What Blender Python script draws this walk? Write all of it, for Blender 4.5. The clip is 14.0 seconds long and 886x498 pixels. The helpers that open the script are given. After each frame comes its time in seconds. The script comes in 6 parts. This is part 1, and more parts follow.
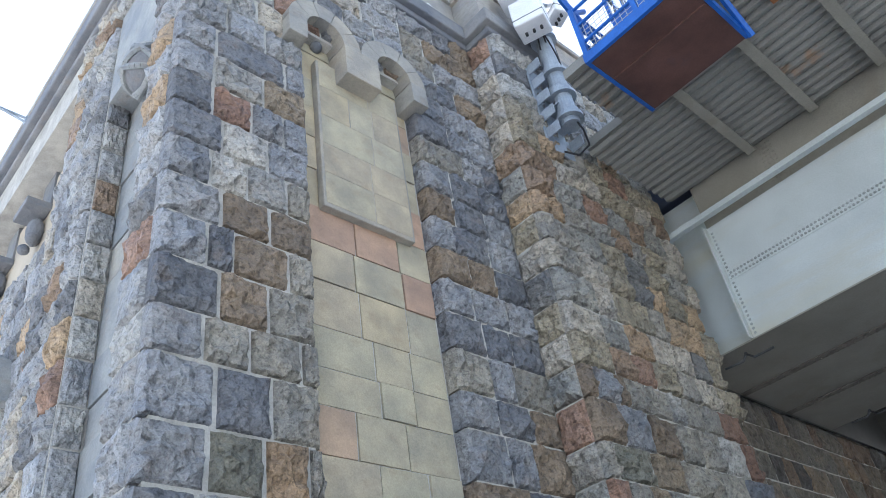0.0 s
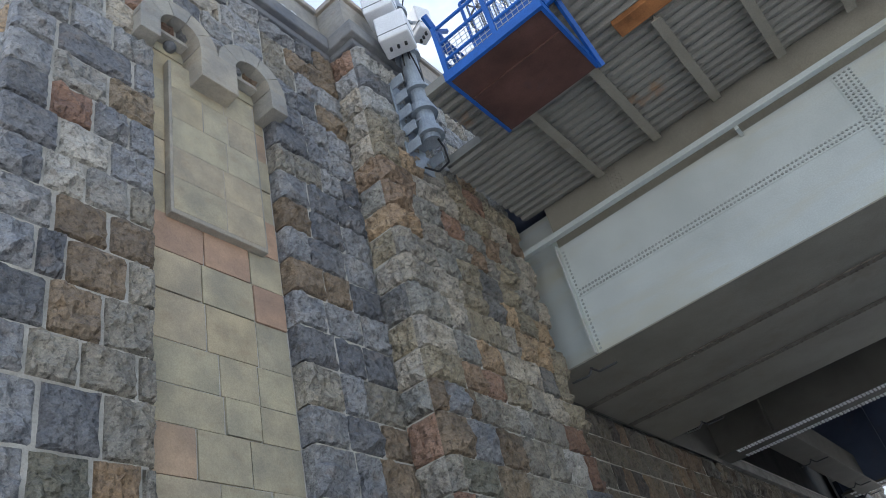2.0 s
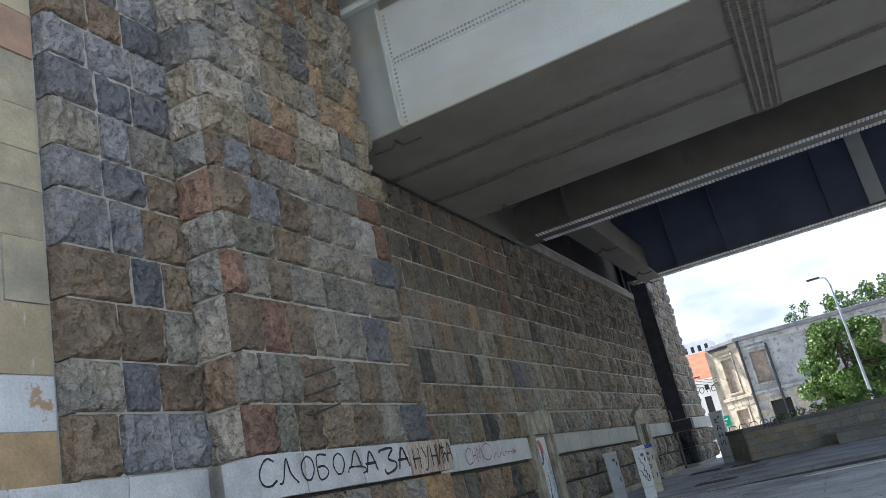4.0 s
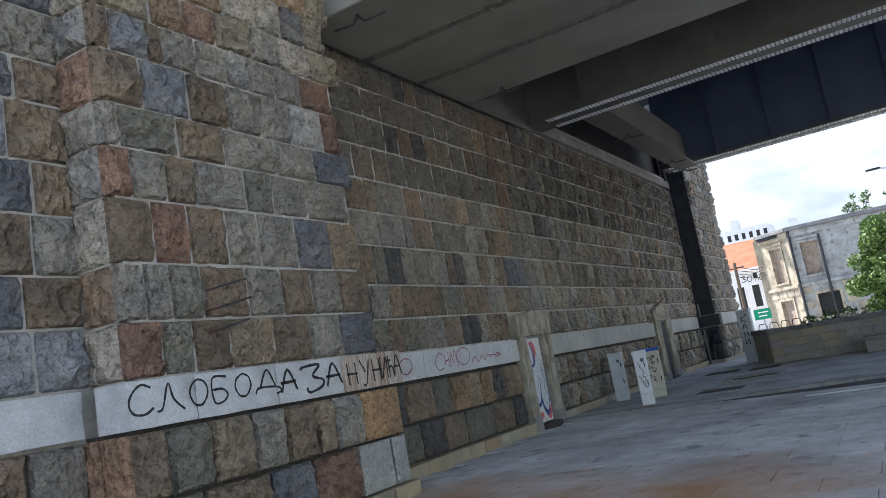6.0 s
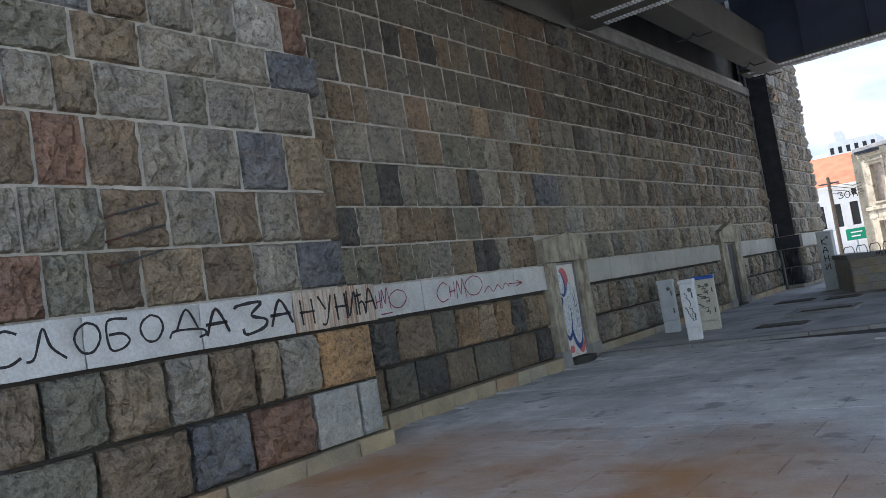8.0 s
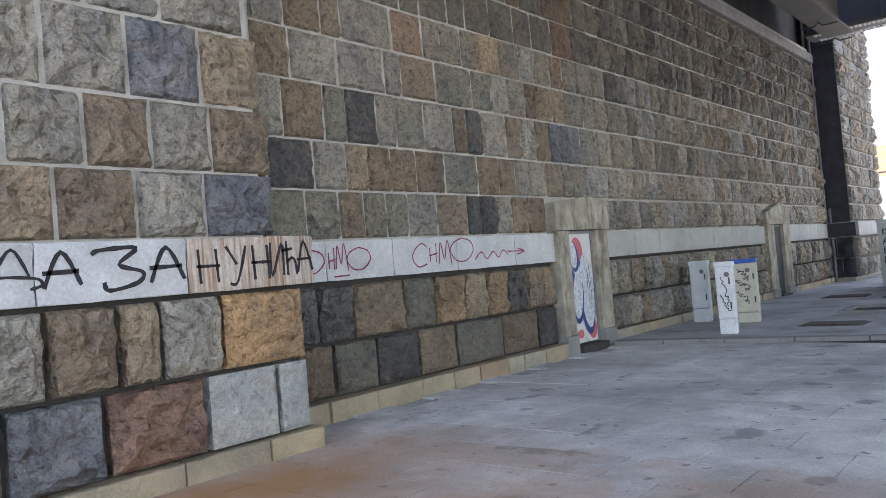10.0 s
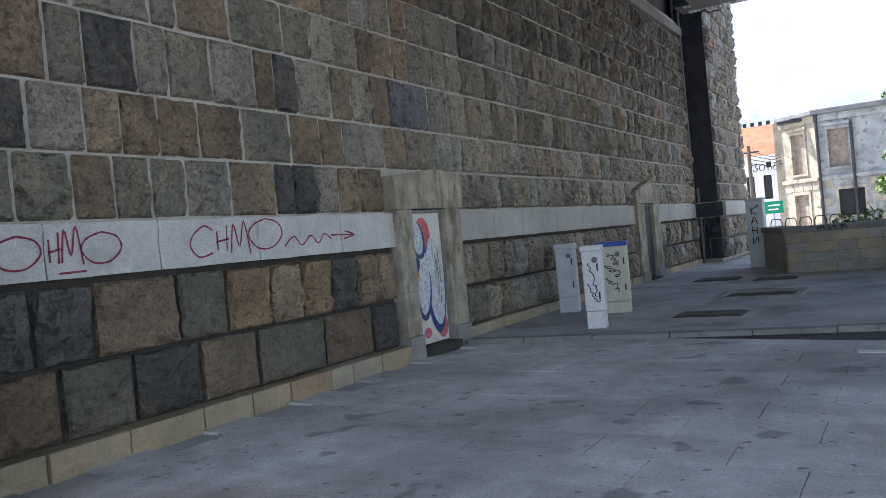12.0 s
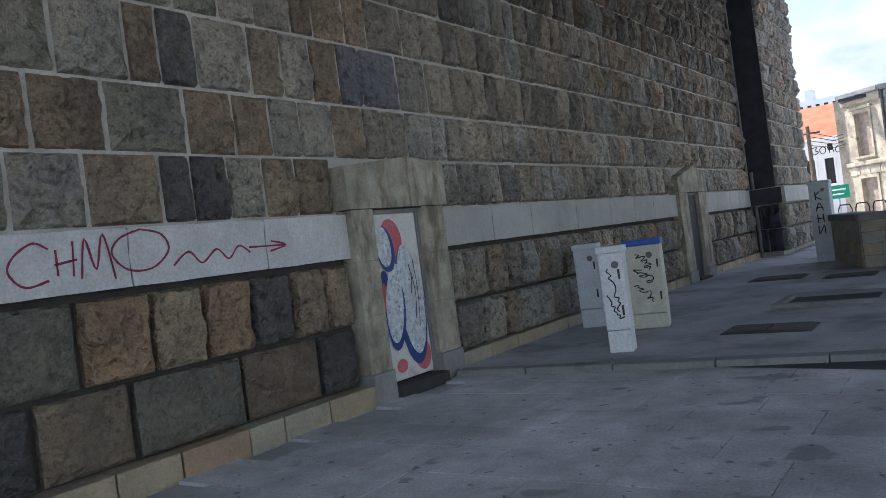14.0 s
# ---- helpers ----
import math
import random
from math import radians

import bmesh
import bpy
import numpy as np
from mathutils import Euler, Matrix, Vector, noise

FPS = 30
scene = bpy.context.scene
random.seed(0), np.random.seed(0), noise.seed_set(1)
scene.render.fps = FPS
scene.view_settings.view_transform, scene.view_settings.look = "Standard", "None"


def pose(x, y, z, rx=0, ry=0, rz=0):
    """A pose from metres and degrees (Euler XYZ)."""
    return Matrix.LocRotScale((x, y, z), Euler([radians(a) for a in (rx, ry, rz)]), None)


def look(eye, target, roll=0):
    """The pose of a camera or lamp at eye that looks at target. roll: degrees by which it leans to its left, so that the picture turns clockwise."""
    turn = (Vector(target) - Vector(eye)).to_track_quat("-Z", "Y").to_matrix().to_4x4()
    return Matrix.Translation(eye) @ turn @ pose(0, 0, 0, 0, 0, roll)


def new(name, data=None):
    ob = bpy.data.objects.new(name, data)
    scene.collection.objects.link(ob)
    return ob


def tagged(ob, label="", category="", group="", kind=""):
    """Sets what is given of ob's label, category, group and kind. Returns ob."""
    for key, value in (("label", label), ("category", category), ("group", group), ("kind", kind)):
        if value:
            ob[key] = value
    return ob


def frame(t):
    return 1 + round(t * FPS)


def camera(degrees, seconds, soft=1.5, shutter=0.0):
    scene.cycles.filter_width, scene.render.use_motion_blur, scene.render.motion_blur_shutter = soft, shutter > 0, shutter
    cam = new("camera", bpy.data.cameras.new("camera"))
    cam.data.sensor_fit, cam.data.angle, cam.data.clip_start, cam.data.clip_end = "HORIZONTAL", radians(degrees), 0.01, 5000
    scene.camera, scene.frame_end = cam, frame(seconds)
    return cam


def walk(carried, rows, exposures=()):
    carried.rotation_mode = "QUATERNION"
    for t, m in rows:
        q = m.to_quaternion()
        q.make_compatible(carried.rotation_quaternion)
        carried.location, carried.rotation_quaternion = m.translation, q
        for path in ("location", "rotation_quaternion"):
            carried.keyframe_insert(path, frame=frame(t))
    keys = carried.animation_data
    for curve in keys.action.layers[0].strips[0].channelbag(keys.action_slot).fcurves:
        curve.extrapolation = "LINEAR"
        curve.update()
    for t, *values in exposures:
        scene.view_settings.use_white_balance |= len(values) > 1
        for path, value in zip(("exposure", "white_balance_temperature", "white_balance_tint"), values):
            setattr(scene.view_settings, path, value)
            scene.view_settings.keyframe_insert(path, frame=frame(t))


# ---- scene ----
cam = camera(59.1, 14.0, soft=0.6)
PATH = [
    (0, (0.25, 0.094, 1.355), (-0.838, 1.273, 2.55), -9.9),
    (0.5, (0.374, 0.196, 1.368), (-0.613, 1.317, 2.697), -13.5),
    (1, (0.492, 0.233, 1.385), (-0.406, 1.315, 2.807), -17.1),
    (1.5, (0.433, 0.206, 1.362), (-0.504, 1.395, 2.668), -15.7),
    (2, (0.329, 0.224, 1.344), (-0.5, 1.624, 2.506), -15.5),
    (2.5, (0.257, 0.256, 1.434), (-0.42, 1.883, 2.38), -13.7),
    (3, (0.311, 0.409, 1.368), (-0.422, 2.107, 2.13), -12.0),
    (3.5, (0.546, 0.682, 1.29), (-0.227, 2.421, 1.907), -12.9),
    (3.7, (0.621, 0.848, 1.228), (-0.121, 2.604, 1.832), -13.1),
    (5.8, (1.633, 2.8, 1.629), (0.656, 4.514, 1.957), -9.9),
    (6, (1.675, 3.014, 1.622), (0.702, 4.734, 1.932), -10.1),
    (6.5, (1.772, 3.581, 1.688), (0.792, 5.304, 1.951), -10.9),
    (7, (1.934, 4.158, 1.689), (0.894, 5.862, 1.815), -12.0),
    (7.5, (1.901, 4.707, 1.668), (0.853, 6.405, 1.8), -11.9),
    (7.7, (1.988, 4.923, 1.716), (0.856, 6.566, 1.852), -11.4),
    (9.8, (1.168, 7.397, 1.592), (-0.117, 8.927, 1.695), -4.4),
    (10, (1.072, 7.643, 1.614), (-0.206, 9.181, 1.669), -4.9),
    (10.5, (0.795, 8.203, 1.657), (-0.273, 9.894, 1.609), -4.1),
    (11, (0.528, 8.799, 1.591), (-0.497, 10.516, 1.54), -4.3),
    (11.5, (0.338, 9.372, 1.611), (-0.708, 11.076, 1.56), -4.5),
    (12, (0.262, 10.021, 1.617), (-0.772, 11.734, 1.598), -5.4),
    (12.5, (0.101, 10.587, 1.611), (-0.913, 12.311, 1.631), -5.7),
    (13, (-0.007, 11.295, 1.582), (-1.029, 13.014, 1.61), -6.1),
    (13.5, (-0.171, 11.881, 1.591), (-1.17, 13.614, 1.621), -6.2),
    (14, (-0.271, 12.648, 1.586), (-1.415, 14.288, 1.583), -7.5),
]
LIGHT = [(0, 1.7, 5870, 12), (0.5, 1.35, 5800, 10), (1, 0.85, 5600, 9), (1.5, 0.75, 5750, 9), (2, 1.15, 6170, 12), (2.5, 1.25, 6420, 13), (3, 1.25, 6320, 13), (6, 1.3, 6220, 14), (7.7, 1.3, 6220, 14),
         (9.8, 2.15, 6470, 18), (10.4, 2.35, 6470, 18), (10.9, 2.1, 6370, 18), (12, 1.55, 6120, 16), (13, 1.5, 6070, 16), (14, 1.25, 6070, 16)]
walk(cam, [(t, look(eye, target, roll)) for t, eye, target, roll in PATH], LIGHT)

# ---- light ----
world = bpy.data.worlds.new("sky")
scene.world = world
world.use_nodes = True
wn, wl = world.node_tree.nodes, world.node_tree.links
sky = wn.new("ShaderNodeTexSky")
sky.sky_type = "NISHITA"
sky.sun_disc = False
SUN_EL, SUN_AZ = radians(50), radians(-76)   # azimuth from +y towards +x
sky.sun_elevation, sky.sun_rotation = SUN_EL, SUN_AZ
sky.air_density, sky.dust_density = 1.2, 0.15
sky_hsv = wn.new("ShaderNodeHueSaturation")
wl.new(sky.outputs[0], sky_hsv.inputs["Color"])
sky_hsv.inputs["Saturation"].default_value, sky_hsv.inputs["Value"].default_value = 0.9, 0.95
tc = wn.new("ShaderNodeTexCoord")
cl_map = wn.new("ShaderNodeMapping")
cl_map.inputs["Scale"].default_value = (1.0, 1.0, 2.4)
cl_map.inputs["Location"].default_value = (1.7, 0.9, 0.4)
wl.new(tc.outputs["Generated"], cl_map.inputs[0])
cl = wn.new("ShaderNodeTexNoise")
cl.inputs["Scale"].default_value, cl.inputs["Detail"].default_value, cl.inputs["Roughness"].default_value = 2.1, 9, 0.55
wl.new(cl_map.outputs[0], cl.inputs["Vector"])
cl_ramp = wn.new("ShaderNodeValToRGB")
cl_ramp.color_ramp.elements[0].position, cl_ramp.color_ramp.elements[1].position = 0.46, 0.62
wl.new(cl.outputs["Fac"], cl_ramp.inputs[0])
cl_mix = wn.new("ShaderNodeMix")
cl_mix.data_type = "RGBA"
wl.new(cl_ramp.outputs[0], cl_mix.inputs["Factor"])
wl.new(sky_hsv.outputs[0], cl_mix.inputs["A"])
cl_body = wn.new("ShaderNodeTexNoise")
cl_body.inputs["Scale"].default_value, cl_body.inputs["Detail"].default_value = 5.5, 6
wl.new(cl_map.outputs[0], cl_body.inputs["Vector"])
cl_tone = wn.new("ShaderNodeValToRGB")
cl_tone.color_ramp.elements[0].position, cl_tone.color_ramp.elements[0].color = 0.36, (2.2, 2.6, 3.1, 1)
cl_tone.color_ramp.elements[1].position, cl_tone.color_ramp.elements[1].color = 0.62, (4.1, 4.3, 4.6, 1)
wl.new(cl_body.outputs["Fac"], cl_tone.inputs[0])
wl.new(cl_tone.outputs[0], cl_mix.inputs["B"])
wl.new(cl_mix.outputs["Result"], wn["Background"].inputs[0])
wn["Background"].inputs[1].default_value = 0.139

sun_data = bpy.data.lights.new("sun", "SUN")
sun_data.energy, sun_data.angle, sun_data.color = 5.0, radians(0.6), (1.0, 0.94, 0.85)
sun = new("sun", sun_data)
sun_dir = Vector((math.sin(SUN_AZ) * math.cos(SUN_EL), math.cos(SUN_AZ) * math.cos(SUN_EL), math.sin(SUN_EL)))
sun.matrix_world = look(sun_dir * 90, (0, 0, 0))


# ---- materials ----
def nodes_of(name):
    m = bpy.data.materials.new(name)
    m.use_nodes = True
    nt = m.node_tree
    return m, nt.nodes, nt.links, nt.nodes["Principled BSDF"]


def ramp_of(n, stops, constant=False):
    r = n.new("ShaderNodeValToRGB")
    if constant:
        r.color_ramp.interpolation = "CONSTANT"
    els = r.color_ramp.elements
    first, last = els[0], els[1]
    for e, (p, c) in ((first, stops[0]), (last, stops[-1])):
        e.position, e.color = p, (*c, 1)
    for p, c in stops[1:-1]:
        els.new(p).color = (*c, 1)
    return r


def mix_of(n, l, kind, fac, a, b):
    x = n.new("ShaderNodeMix")
    x.data_type, x.blend_type = "RGBA", kind
    for key, v in (("Factor", fac), ("A", a), ("B", b)):
        if hasattr(v, "is_linked"):
            l.new(v, x.inputs[key])
        elif isinstance(v, tuple):
            x.inputs[key].default_value = (*v, 1)
        else:
            x.inputs[key].default_value = v
    return x.outputs["Result"]


def noise_of(n, l, vec, scale, detail=6, rough=0.6, kind="noise"):
    if kind == "voronoi":
        t = n.new("ShaderNodeTexVoronoi")
        t.inputs["Scale"].default_value = scale
        if vec:
            l.new(vec, t.inputs["Vector"])
        return t.outputs["Distance"]
    t = n.new("ShaderNodeTexNoise")
    t.inputs["Scale"].default_value, t.inputs["Detail"].default_value, t.inputs["Roughness"].default_value = scale, detail, rough
    if vec:
        l.new(vec, t.inputs["Vector"])
    return t.outputs["Fac"]


def world_vec(n, l, random_shift=None, stretch=(1, 1, 1)):
    g = n.new("ShaderNodeNewGeometry")
    m = n.new("ShaderNodeMapping")
    m.inputs["Scale"].default_value = stretch
    l.new(g.outputs["Position"], m.inputs[0])
    if random_shift:
        k = n.new("ShaderNodeMath")
        k.operation = "MULTIPLY"
        k.inputs[1].default_value = 37.0
        l.new(random_shift, k.inputs[0])
        l.new(k.outputs[0], m.inputs["Location"])
    return m.outputs[0]


def stone(name, stops, island=False, bump=0.8, rough=0.62, stain=0.16, pale=(0.38, 0.36, 0.32)):
    """Stone whose colour changes from block to block, with grain, blotches, lichen and painted crevice shade."""
    m, n, l, b = nodes_of(name)
    if island:
        rnd = n.new("ShaderNodeNewGeometry").outputs["Random Per Island"]
    else:
        rnd = n.new("ShaderNodeObjectInfo").outputs["Random"]
    vec = world_vec(n, l, rnd)
    r = ramp_of(n, stops, True)
    l.new(rnd, r.inputs[0])
    col = r.outputs[0]
    # slow drift of tone, with a brown weathering that runs across some blocks
    big = noise_of(n, l, vec, 1.7, 4, 0.55)
    br = ramp_of(n, [(0.32, (0.74, 0.76, 0.79)), (0.68, (1.22, 1.18, 1.1))])
    l.new(big, br.inputs[0])
    col = mix_of(n, l, "MULTIPLY", 1.0, col, br.outputs[0])
    warm = ramp_of(n, [(0.56, (0, 0, 0)), (0.7, (0.26, 0.26, 0.26))])
    l.new(noise_of(n, l, world_vec(n, l, rnd, (1, 1, 1.6)), 2.9, 5, 0.6), warm.inputs[0])
    col = mix_of(n, l, "MIX", warm.outputs[0], col, (0.24, 0.165, 0.105))
    fine = noise_of(n, l, vec, 48, 4, 0.7)
    fr = ramp_of(n, [(0.36, (0.62, 0.62, 0.62)), (0.64, (1.34, 1.34, 1.32))])
    l.new(fine, fr.inputs[0])
    col = mix_of(n, l, "MULTIPLY", 0.25 + 0.45 * min(1.0, bump), col, fr.outputs[0])
    rock = noise_of(n, l, world_vec(n, l, rnd, (1, 1, 1.5)), 6.5, 5, 0.58)
    if bump > 0.3:
        # crevice shade put into the colour: hollows of the bump noise dark, crests bright
        kr = ramp_of(n, [(0.34, (0.42, 0.4, 0.38)), (0.46, (0.95, 0.95, 0.95)), (0.68, (1.2, 1.2, 1.18))])
        l.new(rock, kr.inputs[0])
        col = mix_of(n, l, "MULTIPLY", 0.72 * min(1.0, bump), col, kr.outputs[0])
        pit = noise_of(n, l, vec, 21, 3, 0.55)
        pr = ramp_of(n, [(0.36, (0.38, 0.38, 0.38)), (0.44, (1.0, 1.0, 1.0)), (0.62, (1.05, 1.05, 1.05)), (0.7, (1.3, 1.3, 1.28))])
        l.new(pit, pr.inputs[0])
        col = mix_of(n, l, "MULTIPLY", 0.9 * min(1.0, bump), col, pr.outputs[0])
    lich = noise_of(n, l, world_vec(n, l), 5.5, 9, 0.72)
    lr = ramp_of(n, [(0.58, (0, 0, 0)), (0.72, (1, 1, 1))])
    l.new(lich, lr.inputs[0])
    sc = n.new("ShaderNodeMath")
    sc.operation = "MULTIPLY"
    sc.inputs[1].default_value = stain
    l.new(lr.outputs[0], sc.inputs[0])
    col = mix_of(n, l, "MIX", sc.outputs[0], col, pale)
    l.new(col, b.inputs["Base Color"])
    b.inputs["Roughness"].default_value = rough
    b.inputs["Specular IOR Level"].default_value = 0.45
    add = n.new("ShaderNodeMath")
    add.operation = "MULTIPLY_ADD"
    add.inputs[1].default_value = 0.3
    l.new(noise_of(n, l, vec, 24, 2, 0.5), add.inputs[0])
    chips = n.new("ShaderNodeMath")
    chips.operation = "MULTIPLY_ADD"
    chips.inputs[1].default_value = 0.55
    l.new(noise_of(n, l, vec, 8.5, kind="voronoi"), chips.inputs[0])
    l.new(rock, chips.inputs[2])
    l.new(chips.outputs[0], add.inputs[2])
    bp = n.new("ShaderNodeBump")
    bp.inputs["Strength"].default_value, bp.inputs["Distance"].default_value = 1.0, 0.01 + 0.105 * bump
    l.new(add.outputs[0], bp.inputs["Height"])
    l.new(bp.outputs[0], b.inputs["Normal"])
    return m


def plain(name, colour, rough=0.6, metal=0.0, vary=0.25, scale=3.0, bump=0.15, fine=40, stain=None, stain_scale=2.0, stain_edge=(0.58, 0.75), stretch=(1, 1, 1), dist=0.01):
    """A surface of one colour with blotches, grain and, if wanted, stains of a second colour."""
    m, n, l, b = nodes_of(name)
    vec = world_vec(n, l)
    big = noise_of(n, l, vec, scale, 6, 0.6)
    r = ramp_of(n, [(0.3, tuple(c * (1 - vary) for c in colour)), (0.7, tuple(min(1, c * (1 + vary)) for c in colour))])
    l.new(big, r.inputs[0])
    col = r.outputs[0]
    fn = noise_of(n, l, vec, fine, 6, 0.7)
    fr = ramp_of(n, [(0.35, (0.82, 0.82, 0.82)), (0.65, (1.14, 1.14, 1.14))])
    l.new(fn, fr.inputs[0])
    col = mix_of(n, l, "MULTIPLY", 0.8, col, fr.outputs[0])
    if stain:
        sn = noise_of(n, l, world_vec(n, l, None, stretch), stain_scale, 8, 0.65)
        sr = ramp_of(n, [(stain_edge[0], (0, 0, 0)), (stain_edge[1], (1, 1, 1))])
        l.new(sn, sr.inputs[0])
        col = mix_of(n, l, "MIX", sr.outputs[0], col, stain)
    l.new(col, b.inputs["Base Color"])
    b.inputs["Roughness"].default_value, b.inputs["Metallic"].default_value = rough, metal
    b.inputs["Specular IOR Level"].default_value = 0.3
    if bump:
        bp = n.new("ShaderNodeBump")
        bp.inputs["Strength"].default_value, bp.inputs["Distance"].default_value = bump, dist
        l.new(fn, bp.inputs["Height"])
        l.new(bp.outputs[0], b.inputs["Normal"])
    return m


BLUE_GREY, SLATE, GREY, WARM_GREY = (0.3, 0.305, 0.315), (0.165, 0.168, 0.176), (0.35, 0.348, 0.335), (0.38, 0.345, 0.29)
TAN, OCHRE, RUSSET, OLIVE, BROWN = (0.38, 0.28, 0.18), (0.43, 0.27, 0.135), (0.27, 0.172, 0.125), (0.28, 0.245, 0.18), (0.25, 0.18, 0.125)
DUST, CHAR = (0.38, 0.36, 0.32), (0.115, 0.11, 0.102)
tower_stops = [(0, BLUE_GREY), (0.22, GREY), (0.34, SLATE), (0.5, (0.27, 0.272, 0.275)), (0.62, BLUE_GREY), (0.72, WARM_GREY), (0.8, BROWN), (0.86, RUSSET), (0.9, GREY), (0.96, TAN)]
pier_stops = [(0, (0.285, 0.265, 0.23)), (0.15, OLIVE), (0.3, BROWN), (0.4, (0.25, 0.245, 0.225)), (0.52, OLIVE), (0.6, RUSSET), (0.68, WARM_GREY), (0.76, TAN), (0.84, (0.33, 0.235, 0.15)), (0.89, WARM_GREY), (0.95, (0.165, 0.163, 0.158))]
wall_stops = [(0, (0.225, 0.205, 0.165)), (0.2, (0.27, 0.225, 0.17)), (0.36, BROWN), (0.48, (0.235, 0.222, 0.19)), (0.58, (0.2, 0.185, 0.155)), (0.7, (0.31, 0.24, 0.165)), (0.76, (0.23, 0.2, 0.16)), (0.86, RUSSET), (0.9, (0.31, 0.3, 0.265)), (0.96, CHAR)]
low_stops = [(0, BROWN), (0.22, (0.22, 0.2, 0.155)), (0.4, (0.30, 0.24, 0.17)), (0.52, (0.155, 0.148, 0.135)), (0.62, TAN), (0.7, (0.32, 0.2, 0.13)), (0.8, (0.19, 0.175, 0.155)), (0.92, BROWN)]
TONES = {"g": (0.262, 0.245, 0.21), "d": (0.095, 0.093, 0.09), "b": (0.205, 0.158, 0.112), "r": (0.235, 0.142, 0.102), "o": (0.265, 0.185, 0.115), "t": (0.25, 0.2, 0.142),
         "v": (0.19, 0.183, 0.146), "s": (0.145, 0.15, 0.163), "p": (0.36, 0.347, 0.32), "k": (0.255, 0.26, 0.272)}
M_TONE = {k: stone("rockface_" + k, [(0, c), (0.5, tuple(v * 0.86 for v in c)), (0.8, tuple(v * 1.1 for v in c))], bump=0.75) for k, c in TONES.items()}
M_TONE_FLAT = {k: stone("dressed_face_" + k, [(0, tuple(v * 0.66 for v in TONES[k]))], bump=0.6, stain=0.3, pale=(0.12, 0.1, 0.08)) for k in "bdvt"}
M_TOWER = stone("blue_grey_rockface", tower_stops, bump=0.75)
M_PIER = stone("brown_rockface", pier_stops)
M_WALL = stone("olive_rockface", wall_stops, bump=0.8)
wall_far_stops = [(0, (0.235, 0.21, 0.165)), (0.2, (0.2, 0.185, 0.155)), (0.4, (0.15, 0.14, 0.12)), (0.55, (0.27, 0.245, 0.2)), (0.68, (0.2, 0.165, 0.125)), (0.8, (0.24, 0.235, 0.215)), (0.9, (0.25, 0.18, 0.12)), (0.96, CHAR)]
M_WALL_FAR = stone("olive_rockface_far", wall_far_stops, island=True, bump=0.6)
# upper courses: shade under the deck put into the stone colour, besides some soot
M_WALL_SHADE_SOOT = stone("shaded_sooty_rockface", [(q_, tuple(v * 0.58 for v in c)) for q_, c in wall_stops], bump=0.7)
M_WALL_SHADE_SOOT_FAR = stone("shaded_sooty_rockface_far", [(q_, tuple(v * 0.58 for v in c)) for q_, c in wall_far_stops], island=True, bump=0.6)
# paler stone for the two far courses above the belt
M_WALL_PALE = stone("pale_rockface", [(q_, tuple(v * 1.25 + 0.03 for v in c)) for q_, c in wall_far_stops], island=True, bump=0.8, stain=0.5, pale=(0.42, 0.41, 0.38))
M_LOW = stone("dressed_brown_stone", low_stops, bump=0.75, stain=0.2)
M_LOW_FLAT = stone("dressed_dark_stone", [(0, (0.165, 0.148, 0.112)), (0.3, (0.125, 0.12, 0.11)), (0.5, (0.225, 0.18, 0.125)), (0.68, (0.15, 0.12, 0.09)), (0.84, (0.185, 0.17, 0.132))], bump=0.45, stain=0.45, pale=(0.1, 0.085, 0.065))
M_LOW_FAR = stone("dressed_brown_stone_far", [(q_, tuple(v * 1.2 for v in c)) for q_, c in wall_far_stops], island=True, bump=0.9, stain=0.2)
M_OCHRE = stone("ochre_stone", [(0, (0.40, 0.255, 0.135)), (0.5, (0.36, 0.24, 0.14))], bump=0.8, stain=0.4, pale=(0.2, 0.15, 0.11))
M_PALE = stone("pale_grey_stone", [(0, (0.36, 0.37, 0.36)), (0.5, (0.33, 0.345, 0.34))], bump=0.4, stain=0.2)
M_PLINTH = stone("buff_plinth_stone", [(0, (0.33, 0.28, 0.2)), (0.35, (0.36, 0.3, 0.2)), (0.6, (0.33, 0.3, 0.235)), (0.85, (0.35, 0.25, 0.16))], bump=0.25, stain=0.3)
M_PLINTH_FAR = stone("buff_plinth_stone_far", [(0, (0.3, 0.26, 0.19)), (0.5, (0.34, 0.3, 0.22))], island=True, bump=0.25, stain=0.3)
slab_stops = [(0, (0.385, 0.345, 0.25)), (0.35, (0.365, 0.335, 0.252)), (0.6, (0.4, 0.345, 0.25)), (0.78, (0.37, 0.34, 0.25)), (0.9, (0.395, 0.34, 0.235))]
M_SLAB = stone("buff_sandstone_slab", slab_stops, bump=0.08, stain=0.14, rough=0.8, pale=(0.36, 0.25, 0.17))
M_SLAB_PINK = stone("pink_sandstone_slab", [(0, (0.39, 0.265, 0.19)), (0.5, (0.385, 0.285, 0.205))], bump=0.08, stain=0.3, rough=0.8, pale=(0.44, 0.34, 0.24))
M_SLAB_WASH = plain("buff_slab_with_thin_wash", (0.40, 0.335, 0.225), 0.85, vary=0.2, scale=1.4, stain=(0.5, 0.51, 0.5), stain_scale=1.9, stain_edge=(0.56, 0.62), stretch=(1, 2.2, 0.5))
M_SLAB_PALE = plain("whitewashed_slab", (0.55, 0.57, 0.58), 0.85, vary=0.12, scale=2.0, stain=(0.38, 0.27, 0.17), stain_scale=1.5, stain_edge=(0.55, 0.575))
M_SLAB_LOW = plain("ochre_slab_with_wash_drips", (0.40, 0.285, 0.165), 0.85, vary=0.3, scale=1.6, stain=(0.55, 0.57, 0.58), stain_scale=2.2, stain_edge=(0.6, 0.62), stretch=(1, 1.6, 0.5))
